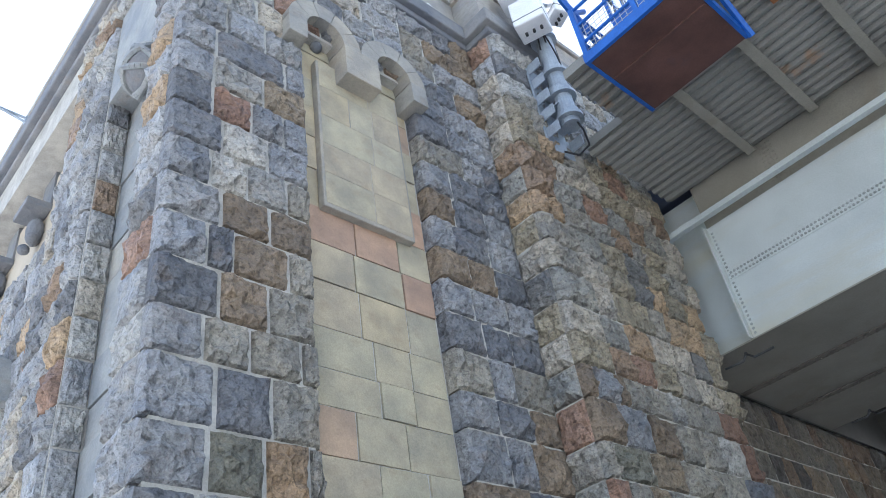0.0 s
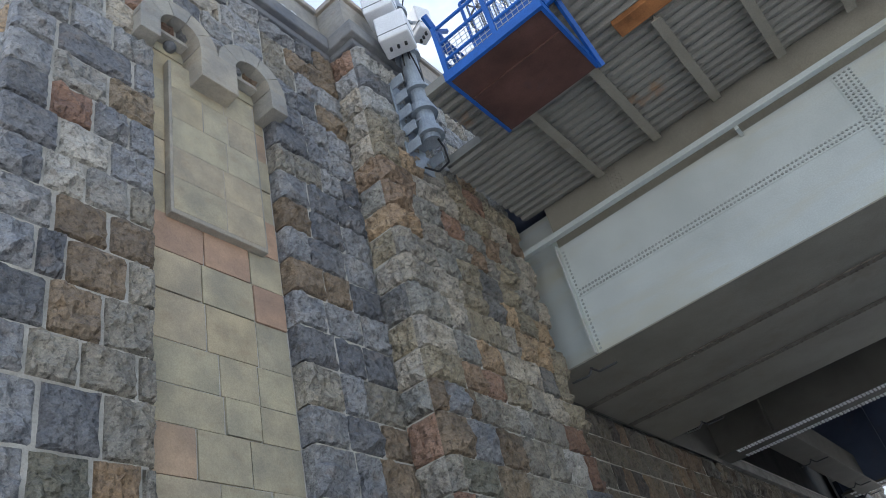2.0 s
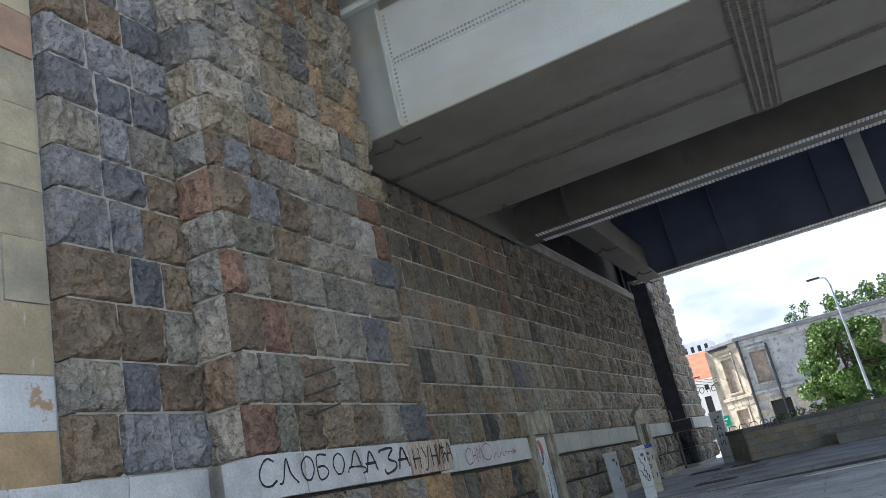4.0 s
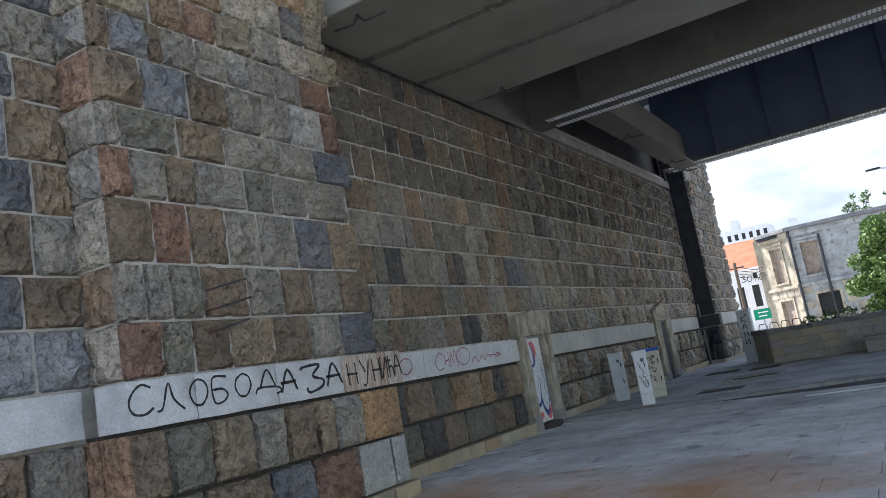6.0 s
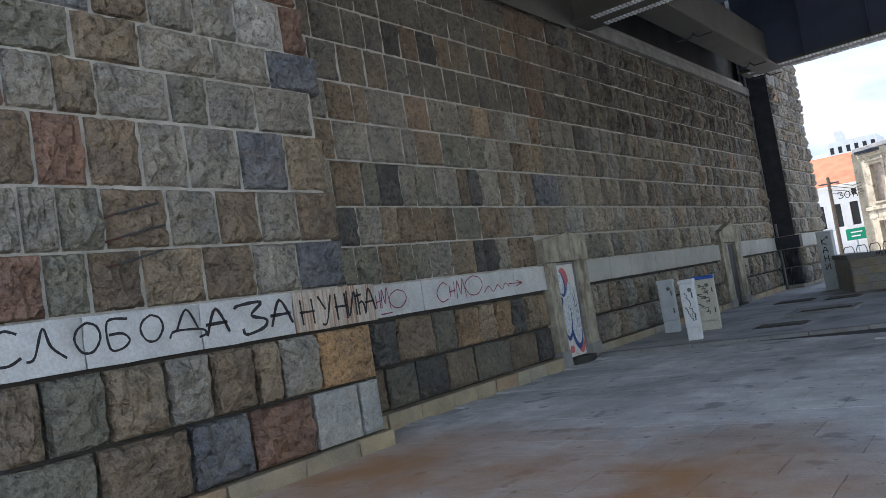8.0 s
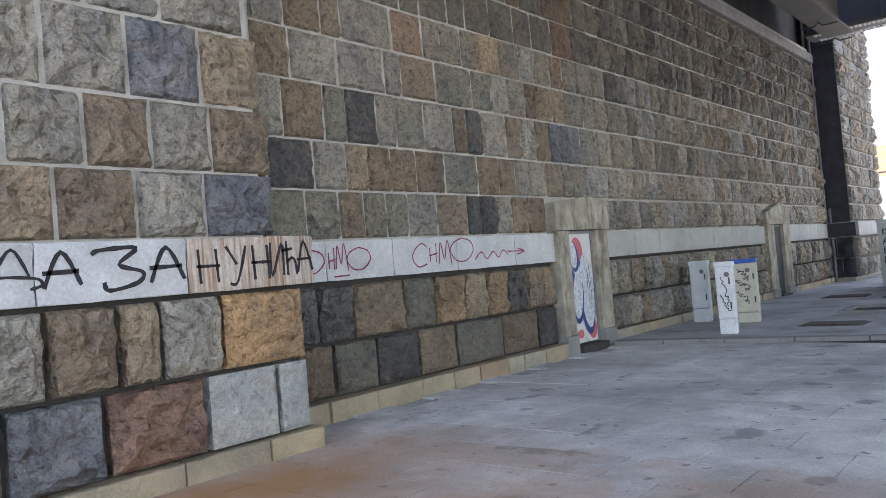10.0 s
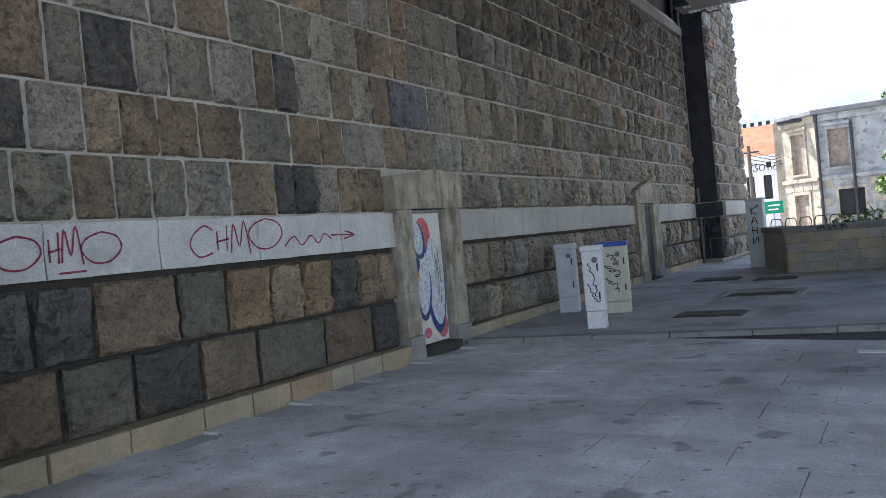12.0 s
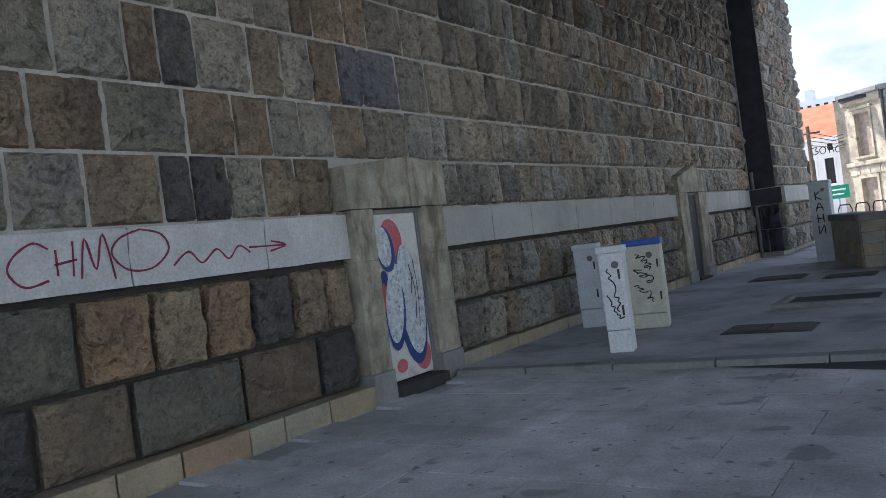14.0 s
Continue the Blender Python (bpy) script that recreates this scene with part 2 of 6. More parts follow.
slab_grey_stops = [(0, (0.28, 0.29, 0.29)), (0.4, (0.24, 0.255, 0.265)), (0.7, (0.33, 0.325, 0.3)), (0.9, (0.215, 0.23, 0.25))]
M_SLAB_GREY = stone("grey_sandstone_slab", slab_grey_stops, bump=0.08, stain=0.15, rough=0.8)
M_ARCH = stone("grey_buff_cut_stone", [(0, (0.33, 0.305, 0.26)), (0.5, (0.3, 0.288, 0.26))], bump=0.12, stain=0.2, rough=0.85)
M_TRIM = stone("dark_moulded_stone", [(0, (0.17, 0.178, 0.195)), (0.5, (0.205, 0.21, 0.22))], bump=0.12, stain=0.25, rough=0.85)
M_PARAPET = stone("buff_parapet_stone", [(0, (0.33, 0.3, 0.26)), (0.4, (0.37, 0.32, 0.25)), (0.7, (0.3, 0.29, 0.27))], bump=0.12, stain=0.3)
M_BAND = plain("limewashed_band", (0.52, 0.53, 0.53), 0.8, vary=0.16, scale=2.5, stain=(0.36, 0.36, 0.34), stain_scale=1.6, stain_edge=(0.52, 0.8))
M_BAND_RUST = plain("rust_streaked_band", (0.50, 0.46, 0.40), 0.85, vary=0.15, scale=2.5, stain=(0.24, 0.11, 0.04), stain_scale=9.0, stain_edge=(0.44, 0.68), stretch=(1, 2.8, 0.14))
M_BAND_GREY = plain("grey_cement_band", (0.38, 0.385, 0.36), 0.85, vary=0.16, scale=1.6, stain=(0.27, 0.27, 0.25), stain_scale=2.2)
M_JAMB = plain("worn_buff_door_stone", (0.34, 0.315, 0.25), 0.85, vary=0.35, scale=3.0, stain=(0.16, 0.135, 0.1), stain_scale=3.5, stain_edge=(0.47, 0.66), stretch=(1, 1.5, 0.6))
M_MORTAR = plain("pale_mortar", (0.40, 0.385, 0.345), 0.95, vary=0.25, scale=3, bump=0.4)
M_MORTAR_DARK = plain("dark_joint", (0.055, 0.052, 0.048), 0.95)
M_PAINT_STEEL = plain("pale_grey_green_steel_paint", (0.47, 0.51, 0.5), 0.5, vary=0.1, scale=0.8, stain=(0.46, 0.45, 0.36), stain_scale=0.9, stretch=(0.3, 1, 1.6), stain_edge=(0.48, 0.72), bump=0.05)
# darker copy of the soffit paint: shade further under the bridge put into the colour
M_SOFFIT_SHADE = plain("shaded_steel_soffit", (0.125, 0.12, 0.103), 0.6, vary=0.2, scale=0.8, stain=(0.09, 0.085, 0.075), stain_scale=1.2, bump=0.08)
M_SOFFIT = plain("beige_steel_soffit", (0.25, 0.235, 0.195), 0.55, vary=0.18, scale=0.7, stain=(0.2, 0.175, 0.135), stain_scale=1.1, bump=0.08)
M_NAVY = plain("navy_steel_paint", (0.085, 0.105, 0.155), 0.5, vary=0.25, scale=0.5, stain=(0.1, 0.1, 0.12), stain_scale=1.4)
M_CORR = plain("corrugated_sheet_paint", (0.23, 0.225, 0.2), 0.6, vary=0.15, scale=0.7, stain=(0.33, 0.19, 0.1), stain_scale=0.5, stain_edge=(0.62, 0.72))
M_RUST = plain("rust_brown_plate", (0.095, 0.048, 0.04), 0.8, vary=0.35, scale=1.2, stain=(0.07, 0.05, 0.06), stain_scale=1.1)
M_RUST_RED = plain("orange_rust", (0.30, 0.13, 0.05), 0.85, vary=0.5, scale=2.0)
M_BLUE = plain("blue_railing_paint", (0.018, 0.10, 0.38), 0.4, vary=0.2, scale=2, bump=0.03)
M_GALV = plain("galvanised_steel", (0.33, 0.37, 0.41), 0.5, 0.35, vary=0.18, scale=4, bump=0.04)
M_RRU = plain("off_white_plastic", (0.72, 0.73, 0.74), 0.45, vary=0.06, scale=3, bump=0.0)
M_BLACK = plain("black_rubber", (0.02, 0.02, 0.022), 0.6)
M_DARK_METAL = plain("dark_metal", (0.06, 0.062, 0.066), 0.5, 0.5)
M_PIPE = plain("grey_pipe", (0.16, 0.165, 0.17), 0.5, 0.3)
M_BLUE_BLACK = plain("blue_black_face", (0.03, 0.033, 0.045), 0.55, vary=0.4)
M_ROAD = plain("grey_paving_concrete", (0.44, 0.44, 0.435), 0.88, vary=0.2, scale=0.55, fine=60, stain=(0.28, 0.28, 0.28), stain_scale=0.9, stain_edge=(0.5, 0.72), bump=0.35)
M_PAVE = plain("dark_pavement_asphalt", (0.43, 0.43, 0.435), 0.92, vary=0.25, scale=0.7, fine=34, stain=(0.22, 0.22, 0.22), stain_scale=0.8, stain_edge=(0.5, 0.68), bump=0.6)
M_KERB = plain("worn_kerb_concrete", (0.25, 0.25, 0.245), 0.9, vary=0.2, scale=1.5, stain=(0.11, 0.11, 0.11), stain_scale=2)
M_WHITE_LINE = plain("sun_strip_and_sign_white", (0.8, 0.8, 0.78), 0.7, vary=0.1)
M_SPRAY = plain("black_spray_paint", (0.022, 0.022, 0.026), 0.6, bump=0)
M_SPRAY_RED = plain("dark_red_spray_paint", (0.22, 0.03, 0.07), 0.6, bump=0)
M_SPRAY_WHITE = plain("white_spray_paint", (0.75, 0.76, 0.78), 0.6, bump=0)

# ---- building helpers ----
def part(name, bm, material, parent=None, label=""):
    me = bpy.data.meshes.new(name)
    bm.to_mesh(me)
    bm.free()
    me.materials.append(material)
    ob = new(name, me)
    if parent:
        ob.parent = parent
    return tagged(ob, label) if label else ob


def thing(name, x, y, z, label, category, group="", kind=""):
    ob = new(name)
    ob.empty_display_size = 0.1
    ob.location = (x, y, z)
    return tagged(ob, label, category, group, kind)


def put_box(bm, x0, x1, y0, y1, z0, z1, bevel=0.0, m=None):
    """Adds a box between two corners; m places it afterwards."""
    r = bmesh.ops.create_cube(bm, size=1)
    vs = r["verts"]
    bmesh.ops.scale(bm, vec=(x1 - x0, y1 - y0, z1 - z0), verts=vs)
    bmesh.ops.translate(bm, vec=((x0 + x1) / 2, (y0 + y1) / 2, (z0 + z1) / 2), verts=vs)
    if bevel:
        es = list({e for v in vs for e in v.link_edges})
        g = bmesh.ops.bevel(bm, geom=es, offset=bevel, segments=2, affect="EDGES", profile=0.5)
        vs = list({v for f in g["faces"] for v in f.verts} | {v for v in vs if v.is_valid})
    if m:
        bmesh.ops.transform(bm, matrix=m, verts=vs)
    return vs


def box(x0, x1, y0, y1, z0, z1, bevel=0.0, m=None):
    bm = bmesh.new()
    put_box(bm, x0, x1, y0, y1, z0, z1, bevel, m)
    return bm


def put_rod(bm, a, b, r, seg=8, r2=None):
    a, b = Vector(a), Vector(b)
    d = b - a
    m = Matrix.Translation((a + b) / 2) @ d.to_track_quat("Z", "Y").to_matrix().to_4x4()
    bmesh.ops.create_cone(bm, cap_ends=True, segments=seg, radius1=r, radius2=r if r2 is None else r2, depth=d.length, matrix=m)


def rod(a, b, r, seg=8, r2=None):
    bm = bmesh.new()
    put_rod(bm, a, b, r, seg, r2)
    return bm


def rods(pairs, r, seg=6):
    bm = bmesh.new()
    for a, b in pairs:
        put_rod(bm, a, b, r, seg)
    return bm


def polyprism(points, y0, y1, axis="x"):
    """A prism over a polygon: axis x: points are (y, z) pushed along x from y0 to y1; axis y: points are (x, z)."""
    bm = bmesh.new()
    rows_ = []
    for d in (y0, y1):
        rows_.append([bm.verts.new((d, p[0], p[1]) if axis == "x" else (p[0], d, p[1])) for p in points])
    bm.faces.new(rows_[0])
    bm.faces.new(rows_[1][::-1])
    k = len(points)
    for i in range(k):
        bm.faces.new((rows_[0][i], rows_[1][i], rows_[1][(i + 1) % k], rows_[0][(i + 1) % k]))
    bmesh.ops.recalc_face_normals(bm, faces=bm.faces)
    return bm


rng = random.Random(7)


def rock_mesh(name, material, seed, nu=5, nv=4, relief=0.22, draft=0.1, soft=False):
    """A unit block: u, v from -0.5 to 0.5 on the front (+y), back at y = -1. Its face is split: a flat plateau with a pitched, broken margin."""
    rr = random.Random(seed)
    bm = bmesh.new()
    off = Vector((seed * 3.7, seed * 1.3, 0))
    grid = []
    us = [-0.5, -0.5 + draft] + [-0.5 + draft + (1 - 2 * draft) * i / (nu - 2) for i in range(1, nu - 2)] + [0.5 - draft, 0.5]
    vs_ = [-0.5, -0.5 + draft] + [-0.5 + draft + (1 - 2 * draft) * i / (nv - 2) for i in range(1, nv - 2)] + [0.5 - draft, 0.5]
    tilt_u, tilt_v = rr.uniform(-0.25, 0.25), rr.uniform(-0.3, 0.15)
    flat = rr.random() < 0.3
    for j, v in enumerate(vs_):
        row = []
        for i, u in enumerate(us):
            edge = i in (0, len(us) - 1) or j in (0, len(vs_) - 1)
            if edge:
                h = -0.08
                du = dv = 0
            else:
                near = i in (1, len(us) - 2) or j in (1, len(vs_) - 2)
                p = Vector((u, v, 0))
                if soft:
                    h = noise.noise(p * 2.4 + off) * 0.25
                    h = (0.12 if near else 0.2) + h * (0.5 if near else 0.75)
                else:
                    # broad facets, then bites out of the margin
                    plate = 0.62 + tilt_u * u + tilt_v * v + (0.3 if flat else 0.85) * noise.noise(p * 2.1 + off)
                    ridge = 1.3 * (0.3 - abs(noise.noise(p * 4.6 + off * 2))) * (0.4 if flat else 1.0)
                    rim = min(0.5 - abs(u), (0.5 - abs(v)) * 1.1)
                    bite = max(0.0, 0.2 + 0.22 * noise.noise(p * 3.1 + off * 3) - rim) * 2.4
                    h = max(0.12, plate + ridge + rr.uniform(-0.2, 0.2) * (0.4 if flat else 1.0) - bite)
                    if near:
                        h = 0.25 + 0.45 * h
                du, dv = rr.uniform(-0.03, 0.03), rr.uniform(-0.03, 0.03)
            row.append(bm.verts.new((u + du, h * relief, v + dv)))
        grid.append(row)
    a, b = len(us), len(vs_)
    for j in range(b - 1):
        for i in range(a - 1):
            q = (grid[j][i], grid[j][i + 1], grid[j + 1][i + 1], grid[j + 1][i])
            if soft:
                bm.faces.new(q)
            elif (i + j + seed) % 2:
                bm.faces.new((q[0], q[1], q[2])), bm.faces.new((q[0], q[2], q[3]))
            else:
                bm.faces.new((q[0], q[1], q[3])), bm.faces.new((q[1], q[2], q[3]))
    front = list(bm.faces)
    back = [bm.verts.new((u, -1, v)) for u, v in ((-0.5, -0.5), (0.5, -0.5), (0.5, 0.5), (-0.5, 0.5))]
    bm.faces.new((back[0], back[1], *grid[0][::-1]))
    bm.faces.new((back[1], back[2], *[g[-1] for g in grid][::-1]))
    bm.faces.new((back[2], back[3], *grid[-1]))
    bm.faces.new((back[3], back[0], *[g[0] for g in grid]))
    for f_ in front:
        f_.smooth = True
    bmesh.ops.recalc_face_normals(bm, faces=bm.faces)
    if not soft:
        for e in bm.edges:
            if len(e.link_faces) == 2 and e.calc_face_angle(0.0) > 0.42:
                e.smooth = False
    me = bpy.data.meshes.new(name)
    bm.to_mesh(me)
    bm.free()
    me.materials.append(material)
    return me


def pool(material, count=12, **kw):
    return [rock_mesh("stone_block", material, s + 1, **kw) for s in range(count)]


P_TOWER, P_PIER, P_WALL = pool(M_TOWER, 18, nu=10, nv=8, relief=0.5, draft=0.05), pool(M_PIER, 18, nu=10, nv=8, relief=0.46, draft=0.05), pool(M_WALL, 16, nu=10, nv=8, relief=0.38, draft=0.05)
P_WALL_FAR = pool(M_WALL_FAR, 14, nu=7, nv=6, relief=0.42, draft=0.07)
P_WALL_SHADE_SOOT = pool(M_WALL_SHADE_SOOT, 12, nu=10, nv=8, relief=0.34, draft=0.05)
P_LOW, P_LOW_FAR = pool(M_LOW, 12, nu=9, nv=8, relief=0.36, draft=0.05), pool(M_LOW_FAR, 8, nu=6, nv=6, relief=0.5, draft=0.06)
P_LOW_FLAT = pool(M_LOW_FLAT, 6, nu=7, nv=6, relief=0.2, draft=0.05)
P_OCHRE, P_PALE = pool(M_OCHRE, 3, nu=8, nv=7, relief=0.26, draft=0.05), pool(M_PALE, 3, nu=7, nv=6, relief=0.14, draft=0.06)
P_SLAB, P_SLAB_GREY = pool(M_SLAB, 1, nu=4, nv=4, relief=0.012, draft=0.02, soft=True), pool(M_SLAB_GREY, 1, nu=4, nv=4, relief=0.012, draft=0.02, soft=True)
P_PLINTH, P_PLINTH_FAR = pool(M_PLINTH, 3, relief=0.03, draft=0.05, soft=True), pool(M_PLINTH_FAR, 3, relief=0.03, draft=0.05, soft=True)
P_ARCH = pool(M_ARCH, 1, relief=0.01, draft=0.02, soft=True)
P_TRIM, P_PARAPET = pool(M_TRIM, 1, relief=0.01, draft=0.02, soft=True), pool(M_PARAPET, 2, relief=0.015, draft=0.02, soft=True)
P_BAND_RUST = pool(M_BAND_RUST, 1, relief=0.012, draft=0.015, soft=True)
P_SLAB_LOW = pool(M_SLAB_LOW, 1, nu=4, nv=4, relief=0.012, draft=0.02, soft=True)
P_SLAB_PINK = pool(M_SLAB_PINK, 1, nu=4, nv=4, relief=0.012, draft=0.02, soft=True)
P_SLAB_WASH = pool(M_SLAB_WASH, 1, nu=4, nv=4, relief=0.012, draft=0.02, soft=True)
P_SLAB_PALE = pool(M_SLAB_PALE, 1, nu=4, nv=4, relief=0.012, draft=0.02, soft=True)
P_BAND, P_BAND_GREY = pool(M_BAND, 1, relief=0.012, draft=0.015, soft=True), pool(M_BAND_GREY, 1, relief=0.012, draft=0.015, soft=True)


POOL = {k: pool(m, 9, nu=10, nv=8, relief=0.46, draft=0.05) for k, m in M_TONE.items()}
POOL_FLAT = {k: pool(m, 4, nu=9, nv=7, relief=0.26, draft=0.05) for k, m in M_TONE_FLAT.items()}


def frame_of(origin, turn):
    """Matrix whose x runs along a wall, y points out of it: turn is the way it faces, in degrees from +y."""
    return Matrix.Translation(origin) @ Matrix.Rotation(radians(turn), 4, "Z")


def lay(parent, meshes, base, u0, u1, z0, z1, depth, out=0.0, gap=0.014, joined=None, name="stone_block"):
    """One block on a wall: base is the wall's frame; out pushes its face forward."""
    m = base @ Matrix.Translation(((u0 + u1) / 2, out, (z0 + z1) / 2)) @ Matrix.Diagonal((u1 - u0 - 2 * gap - 0.012, depth, z1 - z0 - 2 * gap, 1))
    me = meshes[rng.randrange(len(meshes))]
    if joined is not None:
        joined.append((me, m))
        return None
    ob = new(name, me)
    ob.parent = parent
    ob.matrix_local = m
    return ob


def join_blocks(name, items, material, parent):
    """Many blocks in one mesh."""
    verts, faces = [], []
    for me, m in items:
        k = len(verts)
        verts += [tuple(m @ v.co) for v in me.vertices]
        faces += [tuple(k + i for i in p.vertices) for p in me.polygons]
    me = bpy.data.meshes.new(name)
    me.from_pydata(verts, [], faces)
    me.materials.append(material)
    ob = new(name, me)
    ob.parent = parent
    return tagged(ob, kind="stuff")


def split(u0, u1, wmin, wmax, teeth=0.0):
    """Widths of the blocks of one course."""
    us = [u0]
    while u1 - us[-1] > wmax * 1.25:
        us.append(us[-1] + rng.uniform(wmin, wmax))
    if len(us) > 1 and u1 - us[-1] < wmin * 0.6:
        us[-1] = (us[-2] + u1) / 2
    return us + [u1]


def courses(parent, meshes, base, zs, u0, u1, wmin=0.42, wmax=0.85, depth=0.2, out=0.0, gap=0.014, joined=None, special=None, quoin=0.0, holes=()):
    """Courses of blocks of uneven length between the joints zs. special: (course, u) to another pool. holes: (u0, u1, z0, z1) left open."""
    for c, (z0, z1) in enumerate(zip(zs, zs[1:])):
        spans = [(u0, u1)]
        for a, b, lo, hi in holes:
            if lo < (z0 + z1) / 2 < hi:
                spans = [s for x, y in spans for s in ((x, min(y, a)), (max(x, b), y)) if s[1] - s[0] > 0.05]
        for x, y in spans:
            us = split(x, y, wmin, wmax)
            for a, b in zip(us, us[1:]):
                pick = meshes
                for key, other in (special or {}).items():
                    if key[0] == c and a <= key[1] < b:
                        pick = other
                lay(parent, pick, base, a, b, z0, z1, depth, out + rng.uniform(-0.012, 0.02), gap, joined)


# ---- large structure ----
def row_x(parent, x, z0, z1, ys, tones, depth=0.24, gap=0.011, pools=None, out=0.0):
    """One course on a wall that faces +x: joints at ys, a tone letter for each block."""
    for a, b, k in zip(ys, ys[1:], tones):
        lay(parent, (pools or POOL)[k], wall_x(x), -b, -a, z0, z1, depth, out + rng.uniform(-0.008, 0.014), gap)


def wall_x(x):
    """Frame of a wall that faces +x; its u is -y."""
    return frame_of((x, 0, 0), -90)


def courses_x(parent, meshes, x, zs, y0, y1, special=None, holes=(), **kw):
    sp = {(c, -y): p for (c, y), p in (special or {}).items()}
    courses(parent, meshes, wall_x(x), zs, -y1, -y0, special=sp, holes=[(-b, -a, lo, hi) for a, b, lo, hi in holes], **kw)


def courses_y(parent, meshes, y, zs, x0, x1, **kw):
    """Courses on a wall that faces -y."""
    courses(parent, meshes, frame_of((0, y, 0), 180), zs, -x1, -x0, **kw)


def structure(name, bm, material, label, category="wall"):
    return tagged(part(name, bm, material), label, category, kind="structure")


# ground: one sheet to the horizon, and the raised pavement beyond the kerb
bm = bmesh.new()
put_box(bm, -600, 600, -600, 900, -0.5, -0.03)
ground = structure("ground", bm, M_ROAD, "grey worn ground of paving and asphalt reaching to the horizon", "ground")

PAVE_Z = 0.07
KERB_Y, KERB_TURN = 20.56, math.atan(0.105)     # the kerb runs slightly askew
bm = bmesh.new()
edge = [(-6.1, 60.0), (-6.1, KERB_Y + 0.02), (40.0, KERB_Y + 0.02 + 46.1 * math.tan(KERB_TURN)), (40.0, 60.0)]
low, top = [[bm.verts.new((x, y, z)) for x, y in edge] for z in (-0.1, PAVE_Z)]
bm.faces.new(top)
for i in range(4):
    bm.faces.new((low[i], low[(i + 1) % 4], top[(i + 1) % 4], top[i]))
bmesh.ops.recalc_face_normals(bm, faces=bm.faces)
pavement = structure("pavement", bm, M_PAVE, "raised dark asphalt pavement under the bridge", "pavement")

# tower ---------------------------------------------------------------
TOWER_Z = [2.1, 2.75, 3.3, 3.95, 4.54, 5.2, 5.7, 6.3, 6.86, 7.4, 7.95, 8.5, 9.05, 9.62, 10.15, 10.7, 11.25, 11.8, 12.35, 12.9, 13.4]
T_Y0, T_Y1, TX = 2.5, 8.25, -5.75
R_Y0, R_Y1, R_Z = 4.36, 6.42, 11.15
bm = bmesh.new()
put_box(bm, -16, -6.06, T_Y0 + 0.62, 14, 0, 13.4)
put_box(bm, -6.2, TX - 0.001, T_Y0 + 0.09, R_Y0 - 0.07, 0, 13.4)
put_box(bm, -6.45, TX - 0.11, T_Y0 + 0.003, T_Y0 + 0.66, 0, 13.4)
put_box(bm, -6.1, TX - 0.001, R_Y1 + 0.07, T_Y1 + 0.2, 0, 13.4)
put_box(bm, -6.06, TX - 0.001, R_Y0 - 0.02, R_Y1 + 0.02, R_Z + 0.05, 13.4)
wall_tower = structure("wall_tower", bm, M_MORTAR, "tall bridge tower of blue-grey rock-faced stone blocks with pale mortar")
QUOIN_ROWS = [([2.48, 3.15, 3.72, 4.2, 4.36], "kvog"), ([2.48, 3.2, 3.8, 4.36], "ksg"), ([2.48, 3.05, 3.55, 4.15, 4.36], "kggg"), ([2.48, 3.2, 3.76, 4.36], "sbg"),
              ([2.48, 3.04, 3.34, 4.02, 4.36], "ksbg"), ([2.48, 3.18, 3.79, 4.36], "kbb"), ([2.48, 3.03, 3.49, 4.02, 4.36], "kppg"), ([2.48, 3.16, 3.76, 4.36], "spk"),
              ([2.48, 3.01, 3.54, 3.99, 4.36], "srkk"), ([2.48, 3.01, 3.71, 4.36], "kpt"), ([2.48, 3.02, 4.04, 4.36], "ksk")]
courses_x(wall_tower, P_TOWER, TX, TOWER_Z[:4], T_Y0 - 0.02, R_Y0, wmin=0.45, wmax=0.85, depth=0.24, gap=0.012)
for (z0, z1), (ys, tones) in zip(zip(TOWER_Z[3:], TOWER_Z[4:]), QUOIN_ROWS):
    row_x(wall_tower, TX, z0, z1, ys, tones, gap=0.013)
courses_x(wall_tower, P_TOWER, TX, TOWER_Z[14:], T_Y0 - 0.02, R_Y1, holes=[(R_Y0, R_Y1, 0, R_Z)], wmin=0.45, wmax=0.9, depth=0.24, gap=0.012)
courses_x(wall_tower, POOL["s"] + POOL["k"] + POOL["b"] + POOL["g"][:5], TX, TOWER_Z, R_Y1, T_Y1, wmin=0.42, wmax=0.75, depth=0.24, gap=0.012)
# courses under the belt
courses_x(wall_tower, P_LOW, TX + 0.1, [0.2, 0.9, 1.58], T_Y0, T_Y1 - 0.2, wmin=0.5, wmax=0.95, depth=0.3, gap=0.02)

# recessed panel of smooth slabs
panel = thing("stone_panel", -6.0, 5.4, 0, "recessed smooth panel of buff sandstone slabs in the tower", "panel", kind="structure")
bm = box(-6.07, -5.946, R_Y0 - 0.06, R_Y1 + 0.06, 0, R_Z + 0.3)
part("panel_backing", bm, M_MORTAR, panel).matrix_parent_inverse = Matrix.Translation((-6.0, 5.4, 0)).inverted()
PANEL_Z = [2.1, 2.62, 3.17, 3.9, 4.6, 5.16, 5.62, 6.15, 6.8, 7.37, 7.95, 8.6, 9.2, 9.8, 10.4, 11.0, 11.5]
pbase = Matrix.Translation((-6.0, 5.4, 0)).inverted() @ wall_x(-5.93)
PINK_AT = [(9, 5.1), (9, 5.7), (8, 6.05), (10, 6.15), (4, 4.7), (13, 6.2)]
